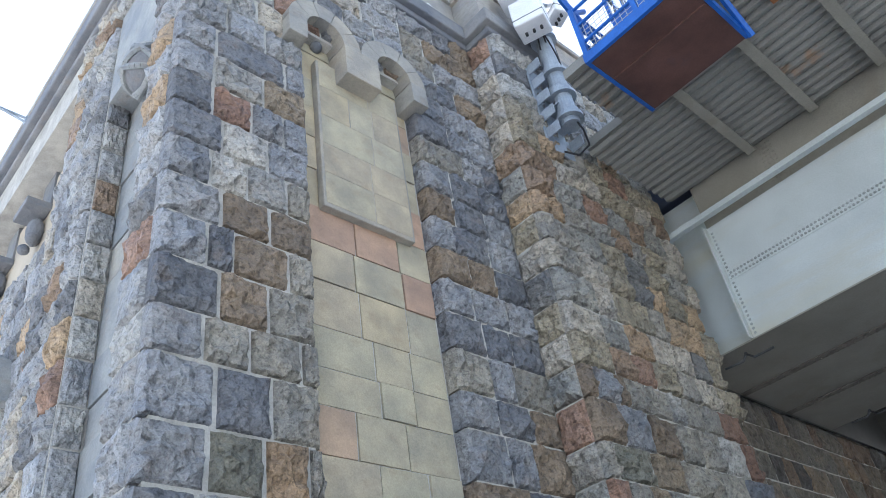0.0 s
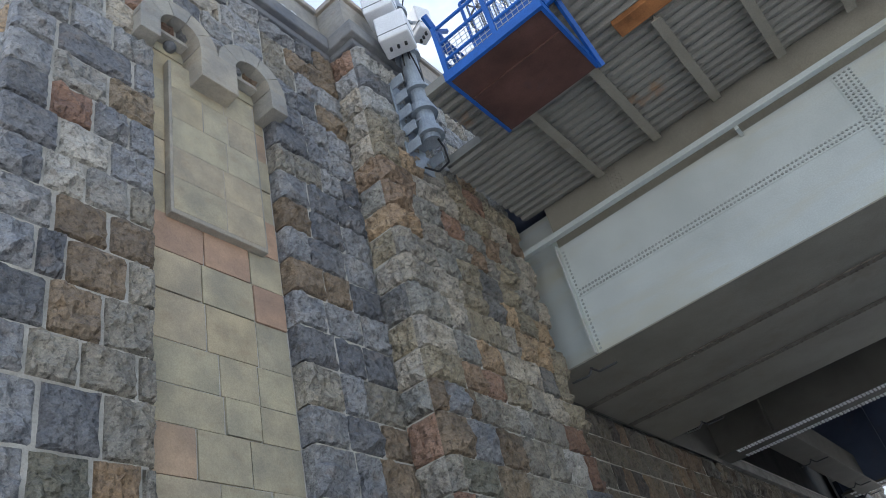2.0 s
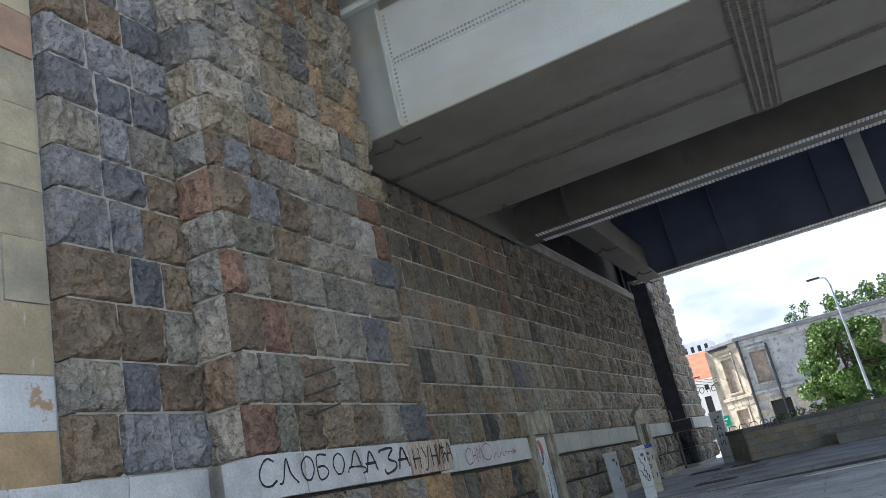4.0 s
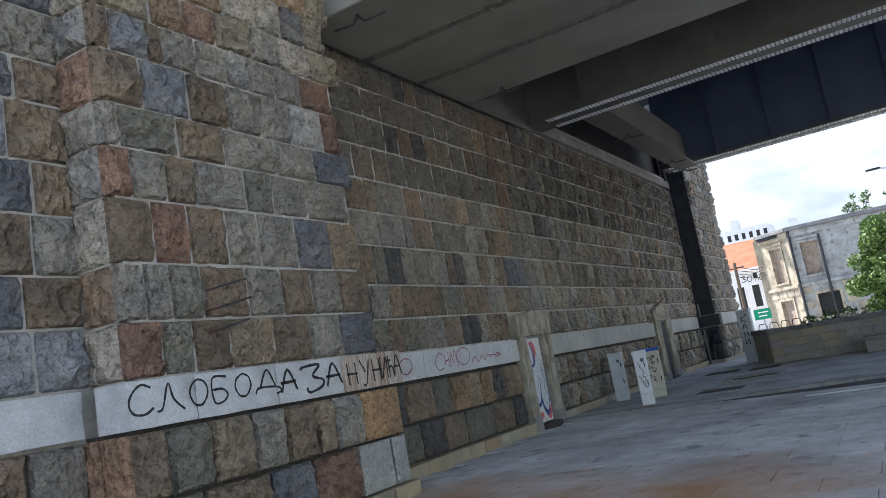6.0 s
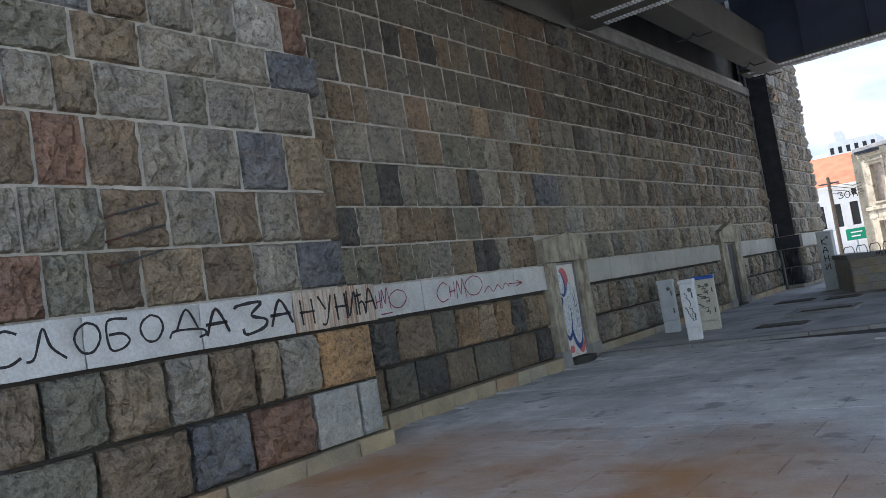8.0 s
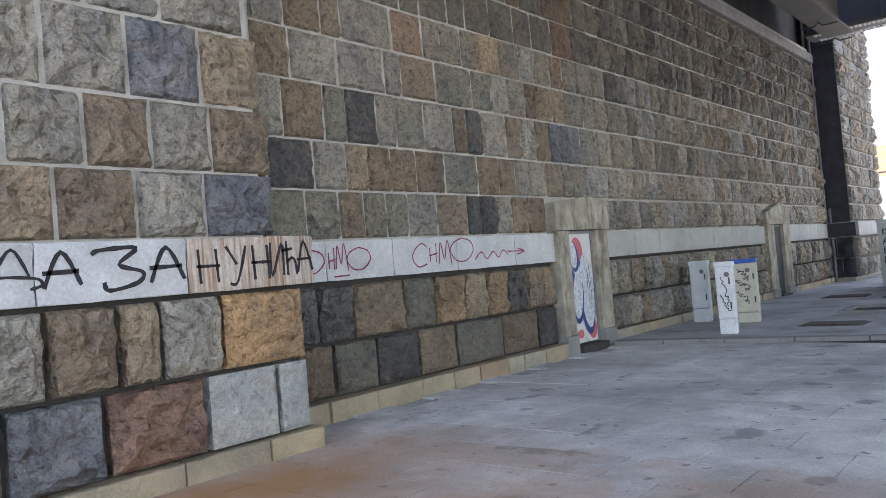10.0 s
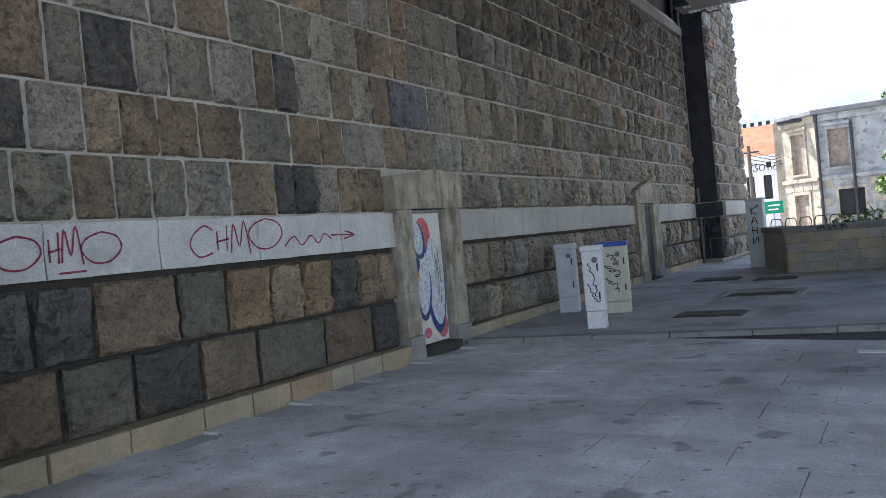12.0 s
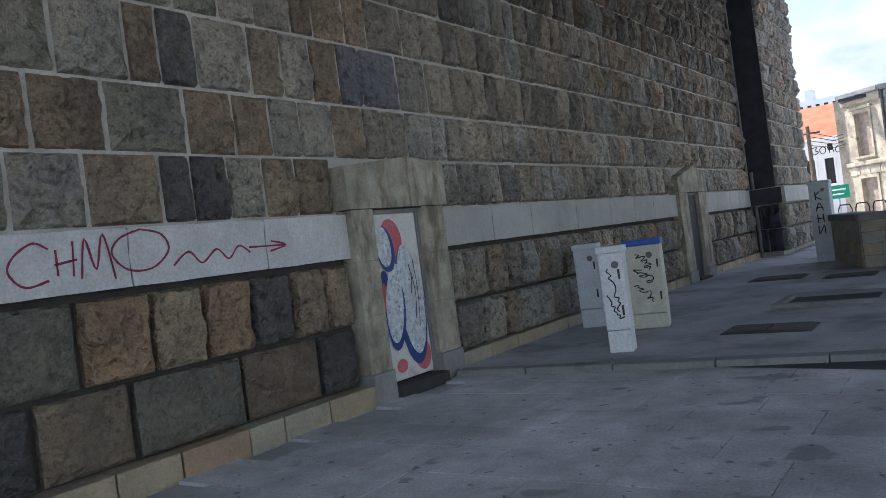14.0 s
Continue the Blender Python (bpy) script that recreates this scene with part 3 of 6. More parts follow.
for c, (z0, z1) in enumerate(zip(PANEL_Z, PANEL_Z[1:])):
    slab = P_SLAB_LOW if c == 0 else P_SLAB_PALE if c == 1 else P_SLAB_WASH if c == 2 else P_SLAB
    courses(panel, slab, pbase, [z0, z1], -R_Y1, -R_Y0, wmin=0.5, wmax=0.8, depth=0.06, gap=0.008, special={(0, -y): P_SLAB_PINK for k, y in PINK_AT if k == c})
# raised plaque of larger slabs
plaque = thing("plaque", -5.9, 5.4, 7.9, "blank raised plaque of smooth buff stone slabs", "plaque")
q = Matrix.Translation((-5.9, 5.4, 7.9)).inverted()
ob = part("rim", box(-5.93, -5.80, 4.62, 6.13, 7.9, 10.75, 0.015), M_ARCH, plaque)
ob.matrix_parent_inverse = q
for z0, z1 in zip([7.96, 8.5, 9.04, 9.6, 10.2], [8.5, 9.04, 9.6, 10.2, 10.75]):
    us = split(-6.1, -4.65, 0.4, 0.75)
    for a, b in zip(us, us[1:]):
        lay(plaque, P_SLAB, q @ wall_x(-5.795), a, b, z0, z1, 0.05, 0, 0.006, name="slab")


# corbelled double arch over the panel: one cut stone band with two round openings
arches = thing("corbel_arches", -5.7, 5.5, 11.0, "pair of buff stone corbel arches over the recessed panel", "arch", kind="structure")
qa = Matrix.Translation((-5.7, 5.5, 11.0)).inverted()


def arch_stone(y0, y1, cy, r_in, r_out, zc, a0, a1):
    bm = bmesh.new()
    pts = []
    k = 6
    for i in range(k + 1):
        a = a0 + (a1 - a0) * i / k
        pts.append((cy + r_in * math.cos(a), zc + r_in * math.sin(a)))
    for i in range(k, -1, -1):
        a = a0 + (a1 - a0) * i / k
        pts.append((cy + r_out * math.cos(a), zc + r_out * math.sin(a)))
    return polyprism(pts, -6.0, -5.515, "x")


ARCH_Y, ARCH_R, ARCH_OUT, ARCH_Z = (4.63, 5.93), 0.33, 0.645, 11.05
for cy in ARCH_Y:
    for i in range(5):
        a0, a1 = math.pi * i / 5 + 0.01, math.pi * (i + 1) / 5 - 0.01
        part("arch_stone", arch_stone(0, 0, cy, ARCH_R, ARCH_OUT, ARCH_Z, a0, a1), M_ARCH, arches).matrix_parent_inverse = qa
for y0, y1, zb in ((3.985, 4.3, 10.68), (4.96, 5.6, 10.4), (6.26, 6.575, 10.62)):
    part("corbel", box(-6.0, -5.5, y0, y1, zb, ARCH_Z - 0.006, 0.012), M_ARCH, arches).matrix_parent_inverse = qa
# small carved boss in the first arch
bm = bmesh.new()
bmesh.ops.create_icosphere(bm, subdivisions=2, radius=0.1, matrix=Matrix.Translation((-5.88, 4.7, 11.16)))
part("boss", bm, M_TRIM, arches).matrix_parent_inverse = qa

# side of the tower that faces -y: quoin strip, smooth pilaster, second rough strip, plain wall with arches
courses_y(wall_tower, P_TOWER, T_Y0, TOWER_Z, -6.47, TX - 0.1, wmin=0.3, wmax=0.55, depth=0.2)
courses_y(wall_tower, P_LOW, T_Y0, [0.2, 0.9, 1.58, 2.1], -6.47, TX - 0.1, wmin=0.3, wmax=0.55, depth=0.2)
bm = bmesh.new()
put_box(bm, -9.6, -8.05, T_Y0 + 0.03, T_Y0 + 0.7, 0, 12.6)
put_box(bm, -16, -6.15, T_Y0 + 0.03, T_Y0 + 0.64, 12.55, 13.4)
side_strip = structure("wall_side_strip", bm, M_MORTAR, "rough blue-grey stone strip on the tower's side")
courses_y(side_strip, P_TOWER, T_Y0, TOWER_Z[:-2] + [12.55], -9.6, -8.05, wmin=0.4, wmax=0.6, depth=0.2)
courses_x(side_strip, P_TOWER, -8.03, TOWER_Z[:-2] + [12.55], T_Y0 + 0.02, T_Y0 + 0.36, wmin=0.3, wmax=0.5, depth=0.1)
courses_y(side_strip, P_TOWER, T_Y0, [12.56, 13.0, 13.4], -9.6, -6.2, wmin=0.5, wmax=0.9, depth=0.2)
pilaster = thing("pilaster", -7.0, T_Y0, 0, "smooth inset pilaster of grey sandstone slabs on the tower's side", "pilaster", kind="structure")
qp = Matrix.Translation((-7.0, T_Y0, 0)).inverted()
part("backing", box(-8.06, -6.44, T_Y0 + 0.42, T_Y0 + 0.64, 0, 12.6), M_MORTAR, pilaster).matrix_parent_inverse = qp
courses(pilaster, P_SLAB_GREY, qp @ frame_of((0, T_Y0 + 0.36, 0), 180), [0.2] + TOWER_Z[:-3], 6.47, 8.05, wmin=0.5, wmax=1.1, depth=0.08, gap=0.008)
part("panel", polyprism([(-8.03, 10.5), (-6.48, 10.5), (-6.48, 12.54), (-8.03, 12.54)], T_Y0 + 0.02, T_Y0 + 0.4, "y"), M_SLAB_GREY, pilaster).matrix_parent_inverse = qp

# woven ball capital beside the pilaster
capital = thing("carved_capital", -6.85, T_Y0 + 0.2, 9.7, "round carved capital with basket-weave bands under the tower panel", "capital", kind="structure")
qc = Matrix.Translation((-6.85, T_Y0 + 0.2, 9.7)).inverted()
bm = bmesh.new()
bmesh.ops.create_uvsphere(bm, u_segments=24, v_segments=16, radius=0.36, matrix=Matrix.Translation((-6.85, T_Y0 + 0.12, 10.12)))
part("core", bm, M_TRIM, capital).matrix_parent_inverse = qc
for k in range(6):
    bm = bmesh.new()
    tilt = Matrix.Rotation(radians(32 if k % 2 else -32), 4, "Y") @ Matrix.Rotation(radians(60 * (k // 2) + 20), 4, "X")
    for s in range(32):
        a0, a1 = 2 * math.pi * s / 32, 2 * math.pi * (s + 1) / 32
        c = Matrix.Translation((-6.85, T_Y0 + 0.12, 10.12)) @ tilt
        put_rod(bm, c @ Vector((0.37 * math.cos(a0), 0.37 * math.sin(a0), 0)), c @ Vector((0.37 * math.cos(a1), 0.37 * math.sin(a1), 0)), 0.045, 6)
    part("woven_band", bm, M_SLAB_GREY, capital).matrix_parent_inverse = qc

# plain side wall with blind arches on carved brackets
M_RENDER = plain("buff_render", (0.46, 0.40, 0.31), 0.9, vary=0.15, scale=0.8, stain=(0.3, 0.29, 0.27), stain_scale=0.8)
bm = bmesh.new()
put_box(bm, -34, -8.7, T_Y0 + 0.5, T_Y0 + 1.2, 0, 12.4)
wall_side = structure("wall_side", bm, M_RENDER, "plain buff rendered wall behind the tower")
for k in range(4):
    cx = -12.3 - k * 2.0
    a = thing("wall_bracket", cx, T_Y0 + 0.4, 10.6, "dark pointed niche above a carved stone bracket", "bracket", group="wall brackets")
    qb = Matrix.Translation((cx, T_Y0 + 0.4, 10.6)).inverted()
    pts = [(cx - 0.3, 11.7), (cx + 0.3, 11.7), (cx + 0.3, 12.5), (cx + 0.16, 12.95), (cx, 13.15), (cx - 0.16, 12.95), (cx - 0.3, 12.5)]
    part("niche", polyprism(pts, T_Y0 + 0.46, T_Y0 + 0.55, "y"), M_TRIM, a).matrix_parent_inverse = qb
    bm = bmesh.new()
    bmesh.ops.create_icosphere(bm, subdivisions=2, radius=0.2, matrix=Matrix.Translation((cx, T_Y0 + 0.38, 11.2)) @ Matrix.Diagonal((1, 0.8, 1.6, 1)))
    for ang in (-0.5, 0.5):
        bmesh.ops.create_icosphere(bm, subdivisions=2, radius=0.11, matrix=Matrix.Translation((cx + ang * 0.4, T_Y0 + 0.3, 10.9)))
    put_box(bm, cx - 0.36, cx + 0.36, T_Y0 + 0.05, T_Y0 + 0.5, 11.55, 11.7, 0.02)
    part("bracket", bm, M_TRIM, a).matrix_parent_inverse = qb
courses_y(wall_side, P_TOWER, T_Y0 + 0.44, [5.2, 5.9, 6.5, 7.1, 7.7, 8.3, 8.9, 9.5, 10.1, 10.6], -14.5, -9.6, wmin=0.4, wmax=0.8, depth=0.16)
part("arch_ring", polyprism([(-13.0 + (1.3 if i < 13 else 1.05) * math.cos(math.pi * (i if i < 13 else 25 - i) / 12), 7.5 + (1.3 if i < 13 else 1.05) * math.sin(math.pi * (i if i < 13 else 25 - i) / 12)) for i in range(26)], T_Y0 + 0.2, T_Y0 + 0.5, "y"), M_SLAB_GREY, wall_side)

# cornice, parapet and coping
def ring_x(name, profile_x, y0, y1, z0, z1, material, label, parent=None):
    return part(name, box(*profile_x, y0, y1, z0, z1, 0.02), material, parent, label)


cornice = thing("cornice", -5.7, 5, 13.4, "dark moulded stone cornice round the tower top", "cornice", kind="structure")
qcn = Matrix.Translation((-5.7, 5, 13.4)).inverted()
for a, b, o, z0, z1 in ((0, 0, 0.08, 13.4, 13.56), (0, 0, 0.2, 13.56, 13.92)):
    for ob in (part("moulding", box(-6.3, TX + o, T_Y0 - o, 8.25 - o, z0, z1, 0.03), M_TRIM, cornice),
               part("moulding", box(-6.3, -5.15 + o, 8.25 - o + 0.003, 13.2 + o, z0, z1, 0.03), M_TRIM, cornice),
               part("moulding", box(-34, -6.303, T_Y0 - o, T_Y0 + 0.6, z0, z1, 0.03), M_TRIM, cornice)):
        ob.matrix_parent_inverse = qcn
parapet = thing("parapet", -5.8, 5, 13.92, "buff stone parapet with scratched graffiti and a stone coping", "parapet", kind="structure")
qpp = Matrix.Translation((-5.8, 5, 13.92)).inverted()
courses(parapet, P_PARAPET, qpp @ wall_x(-5.83), [13.92, 15.0], -8.2, -(T_Y0 + 0.05), wmin=0.9, wmax=1.5, depth=0.4, gap=0.006)
courses(parapet, P_PARAPET, qpp @ wall_x(-5.2), [13.92, 15.0], -13.0, -8.2, wmin=0.9, wmax=1.5, depth=0.8, gap=0.006)
courses(parapet, P_PARAPET, qpp @ frame_of((0, T_Y0 + 0.05, 0), 180), [13.92, 15.0], 5.84, 34, wmin=0.9, wmax=1.8, depth=0.4, gap=0.006)
for b in (box(-6.3, -5.76, T_Y0 - 0.03, 8.14, 15.0, 15.14, 0.02), box(-6.1, -5.12, 8.143, 13.1, 15.0, 15.14, 0.02), box(-34, -6.303, T_Y0 - 0.03, T_Y0 + 0.5, 15.0, 15.14, 0.02)):
    part("coping", b, M_PARAPET, parapet).matrix_parent_inverse = qpp

# near pier ------------------------------------------------------------
PIER_Z = [2.1, 2.7, 3.33, 4.05, 4.62, 5.12, 5.75, 6.25, 6.75, 7.3, 7.9, 8.43, 8.97, 9.45, 10.0, 10.55, 11.1, 11.7, 12.3, 12.85, 13.4]
PX, P_Y0, P_Y1 = -5.15, 8.25, 12.5
bm = box(-6.1, PX - 0.001, P_Y0 + 0.09, P_Y1 - 0.1, 0, 13.4)
put_box(bm, -6.1, PX - 0.09, P_Y0 + 0.002, P_Y0 + 0.1, 0, 13.4)
wall_pier = structure("wall_pier", bm, M_MORTAR, "projecting bridge pier of brown and grey rock-faced stone blocks")
PIER_ROWS = [([8.23, 8.7, 9.13, 9.69, 10.42, 11.1, 11.77, 12.53], "rvbtbgs"), ([8.23, 8.56, 8.9, 9.34, 10.07, 10.69, 11.28, 11.88, 12.56], "ggvbgbgb"), ([8.23, 8.76, 9.26, 9.85, 10.4, 11.11, 11.82, 12.5], "brbggst"),
             ([8.23, 8.55, 9.02, 9.44, 10.27, 10.77, 11.46, 12.35], "rgtgvgg"), ([8.23, 8.45, 9.27, 10.0, 10.94, 11.74, 12.6], "gvtggs"), ([8.23, 8.83, 9.51, 10.16, 10.74, 11.33, 12.05, 12.42], "bkbggpr"),
             ([8.23, 8.47, 8.97, 9.17, 9.73, 10.23, 10.6, 11.14, 11.66, 12.36], "bkbggpggr")]
for c, (z0, z1) in enumerate(zip(PIER_Z, PIER_Z[1:])):
    end = P_Y1 + (0.12 if c % 2 else -0.1) + rng.uniform(-0.05, 0.05)
    mix = P_PIER if z0 < 11.6 else P_TOWER
    if c < len(PIER_ROWS):
        end = PIER_ROWS[c][0][-1]
        row_x(wall_pier, PX, z0, z1, *PIER_ROWS[c], depth=0.26)
    else:
        courses_x(wall_pier, mix, PX, [z0, z1], P_Y0 - 0.02, end, wmin=0.4, wmax=0.75, depth=0.26, gap=0.011)
    courses_y(wall_pier, mix, P_Y0, [z0, z1], TX, PX - 0.06, wmin=0.25, wmax=0.5, depth=0.2)
    courses(wall_pier, mix, frame_of((0, end - 0.03, 0), 0), [z0, z1], -6.0, PX - 0.08, wmin=0.4, wmax=0.9, depth=0.14)
row_x(wall_pier, -4.97, 0.88, 1.58, [8.1, 8.47, 9.06, 9.68, 10.2, 10.77, 11.13, 11.73], "bvtgbtg", depth=0.28, gap=0.022)
row_x(wall_pier, -4.97, 0.2, 0.88, [8.1, 8.9, 9.87, 10.62, 11.53], "vbsr", depth=0.28, gap=0.022)
for a, b, z0, z1, p in ((11.73, 12.68, 0.88, 1.58, P_OCHRE), (11.53, 12.3, 0.2, 0.88, P_PALE), (12.3, 12.68, 0.2, 0.88, P_PALE)):
    lay(wall_pier, p, wall_x(-4.97), -b, -a, z0, z1, 0.28, 0.01, 0.02)
courses_y(wall_pier, P_LOW, 8.1, [0.2, 0.88, 1.58], TX, -5.05, wmin=0.3, wmax=0.5, depth=0.2, gap=0.02)
courses(wall_pier, P_LOW, frame_of((0, 12.66, 0), 0), [0.2, 0.88, 1.58], -6.0, -5.05, wmin=0.4, wmax=0.6, depth=0.2, gap=0.02)
part("joint_backing", box(-6.05, -5.06, 8.13, 12.55, 0.0, 1.6), M_MORTAR_DARK, wall_pier)

# long abutment wall ----------------------------------------------------
LX, L_Y0, L_Y1 = -6.05, 12.3, 37.0
WALL_Z = [2.1, 2.71, 3.32, 4.03, 4.65, 5.26, 5.9, 6.5, 7.08, 7.66]
D0, D1, DJ0, DJ1 = 19.37, 20.3, 19.0, 20.75      # door opening and its jambs
N0, N1, NJ0, NJ1 = 30.65, 31.5, 30.05, 32.1      # far niche
bm = bmesh.new()
put_box(bm, -9, LX - 0.001, L_Y0 - 0.2, D0, 0, 8.2)
put_box(bm, -9, LX - 0.001, D0 - 0.001, D1 + 0.001, 2.14, 8.2)
put_box(bm, -9, LX - 0.45, D0 - 0.001, D1 + 0.001, 0, 2.2)
put_box(bm, -9, LX - 0.001, D1, N0, 0, 8.2)
put_box(bm, -9, LX - 0.001, N0 - 0.001, N1 + 0.001, 2.14, 8.2)
put_box(bm, -9, LX - 0.5, N0 - 0.001, N1 + 0.001, 0, 2.2)
put_box(bm, -9, LX - 0.001, N1, 41.9, 0, 8.2)
wall_long = structure("wall_abutment", bm, M_MORTAR, "long abutment wall of olive and brown coursed stone blocks under the bridge")
holes = [(DJ0 - 0.02, DJ1 + 0.1, 0, 2.7), (NJ0, NJ1, 0, 2.7)]
WALL_ROWS = [([12.4, 13.05, 13.73, 14.26, 14.69, 15.1, 15.53, 16.14, 16.83, 17.15, 17.56, 18.0, 18.44, 18.96], "gvvbvvgtddgtb"),
             ([12.4, 13.2, 13.91, 14.44, 14.82, 15.25, 15.76, 16.39, 17.18, 17.72, 18.19, 18.6, 19.11, 19.64, 19.98], "sdgtbbbvbbggtg"),
             ([12.4, 13.0, 13.49, 14.14, 14.5, 15.06, 15.43, 16.02, 16.66, 16.98, 17.37, 18.02, 18.45, 18.88, 19.32, 19.7, 20.4], "tgbvdgvgbdgtgbss"),
             ([12.4, 13.1, 13.66, 14.43, 15.28, 15.6, 16.35, 17.2, 17.71, 18.16, 18.66, 19.0, 19.52, 19.91], "gtgggbvvggbtt"),
             ([12.4, 13.1, 13.61, 14.2, 14.53, 15.48], "ggbtg")]
for c, (ys, tones) in enumerate(WALL_ROWS):
    row_x(wall_long, LX, WALL_Z[c], WALL_Z[c + 1], ys, tones, depth=0.2)
    courses_x(wall_long, P_WALL, LX, WALL_Z[c:c + 2], ys[-1], 21.0, wmin=0.38, wmax=0.6, depth=0.2, gap=0.011, holes=holes)
# top courses use the stone with the deck's shade painted in
courses_x(wall_long, P_WALL_SHADE_SOOT, LX, WALL_Z[5:], L_Y0, 21.0, wmin=0.38, wmax=0.7, depth=0.2, gap=0.011)
for zs, far_material in ((WALL_Z[:3], M_WALL_PALE), (WALL_Z[2:6], M_WALL_FAR), (WALL_Z[5:], M_WALL_SHADE_SOOT_FAR)):
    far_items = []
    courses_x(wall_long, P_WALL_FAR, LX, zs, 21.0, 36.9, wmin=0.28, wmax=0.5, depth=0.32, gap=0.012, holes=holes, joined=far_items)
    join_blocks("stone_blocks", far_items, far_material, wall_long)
row_x(wall_long, LX + 0.07, 0.22, 0.86, [12.7, 13.3, 13.94, 14.67, 15.47, 16.26, 17.39, 18.4, 18.98], "bbvdtvbd", gap=0.022, pools=POOL_FLAT)
row_x(wall_long, LX + 0.07, 0.86, 1.56, [12.7, 13.2, 13.74, 14.31, 15.24], "bddb", gap=0.022)
row_x(wall_long, LX + 0.07, 0.86, 1.56, [15.24, 15.88], "v", gap=0.022, pools=POOL_FLAT)
row_x(wall_long, LX + 0.07, 0.86, 1.56, [15.88, 16.53, 17.05, 17.59, 18.12, 18.59, 18.98], "otodtb", gap=0.022)
low_items = []
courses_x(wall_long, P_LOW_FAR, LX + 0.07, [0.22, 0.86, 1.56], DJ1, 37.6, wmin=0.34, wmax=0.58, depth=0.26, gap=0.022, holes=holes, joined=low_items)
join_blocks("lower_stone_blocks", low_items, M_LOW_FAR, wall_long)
bm = bmesh.new()
for a, b in ((12.5, DJ0), (DJ1, NJ0), (NJ1, 37.2)):
    put_box(bm, LX - 0.001, LX + 0.01, a, b, 0, 1.62)
part("joint_backing", bm, M_MORTAR_DARK, wall_long)
# added wall shuts out sun under the deck; its colour carries the shade there
structure("wall_gap_fill", box(-9, LX - 0.3, 12.0, 41.5, 8.203, 13.4), plain("shade_dark_concrete", (0.07, 0.068, 0.064), 0.95, vary=0.3, scale=1.1), "dark concrete wall added to close the gap behind the girder ends")
# ledge under the girders
ledge = structure("trim_ledge", box(-7, LX + 0.16, 12.4, 37.0, 7.68, 7.98, 0.02), plain("dark_concrete_ledge", (0.2, 0.195, 0.18), 0.9, stain=(0.1, 0.1, 0.09)), "dark concrete ledge along the top of the abutment wall", "ledge")

# belt course ----------------------------------------------------------
def belt(name, x, y0, y1, meshes, label, z0=1.6, z1=2.08, depth=0.3, wmin=0.9, wmax=1.6):
    t = thing(name, x, y0, z0, label, "belt course", group="belt courses", kind="structure")
    qq = Matrix.Translation((x, y0, z0)).inverted()
    us = split(-y1, -y0, wmin, wmax)
    for a, b in zip(us, us[1:]):
        lay(t, meshes, qq @ wall_x(x), a, b, z0, z1, depth, 0, 0.003, name="band_stone")
    return t


belt("belt_course", -5.62, T_Y0, 8.04, P_BAND, "pale limewashed stone belt course along the tower")
belt("belt_course", -4.94, 11.42, 12.83, P_BAND_RUST, "end of the pier belt course streaked brown by running rust", depth=0.5, wmin=2, wmax=3)
belt("belt_course", -4.94, 8.05, 11.415, P_BAND, "white limewashed stone belt course on the pier with black spray lettering", depth=0.5)
belt("belt_course", -5.92, 12.5, DJ0 + 0.02, P_BAND, "pale grey belt course on the abutment wall with red spray lettering")
belt("belt_course", -5.92, DJ1 - 0.02, NJ0 + 0.02, P_BAND_GREY, "grey cement belt course on the abutment wall", wmin=0.8, wmax=1.8)
belt("belt_course", -5.92, NJ1 - 0.02, 36.95, P_BAND_GREY, "grey cement belt course beside the far niche")

# plinth -----------------------------------------------------------------
plinth_a = thing("plinth", -4.9, 10, 0, "buff stone plinth course along the pier foot", "plinth", group="plinths", kind="structure")
qq = Matrix.Translation((-4.9, 10, 0)).inverted()
courses(plinth_a, P_PLINTH, qq @ wall_x(-4.88), [-0.05, 0.2], -12.76, -7.9, wmin=0.6, wmax=1.1, depth=0.5, gap=0.004)
courses(plinth_a, P_PLINTH, qq @ wall_x(-5.5), [-0.05, 0.2], -7.9, -2.3, wmin=0.6, wmax=1.1, depth=0.5, gap=0.004)
plinth_b = thing("plinth", -5.8, 16, 0, "worn buff stone plinth course along the abutment wall", "plinth", group="plinths", kind="structure")
qq = Matrix.Translation((-5.8, 16, 0)).inverted()
courses(plinth_b, P_PLINTH, qq @ wall_x(-5.8), [-0.05, 0.22], -DJ0, -12.4, wmin=0.4, wmax=0.85, depth=0.3, gap=0.004)
courses(plinth_b, P_PLINTH, qq @ wall_x(-5.86), [-0.05, 0.24], -NJ0, -DJ1, wmin=0.6, wmax=1.0, depth=0.3, gap=0.004)
courses(plinth_b, P_PLINTH, qq @ wall_x(-5.86), [-0.05, 0.24], -37.0, -NJ1, wmin=0.6, wmax=1.0, depth=0.3, gap=0.004)

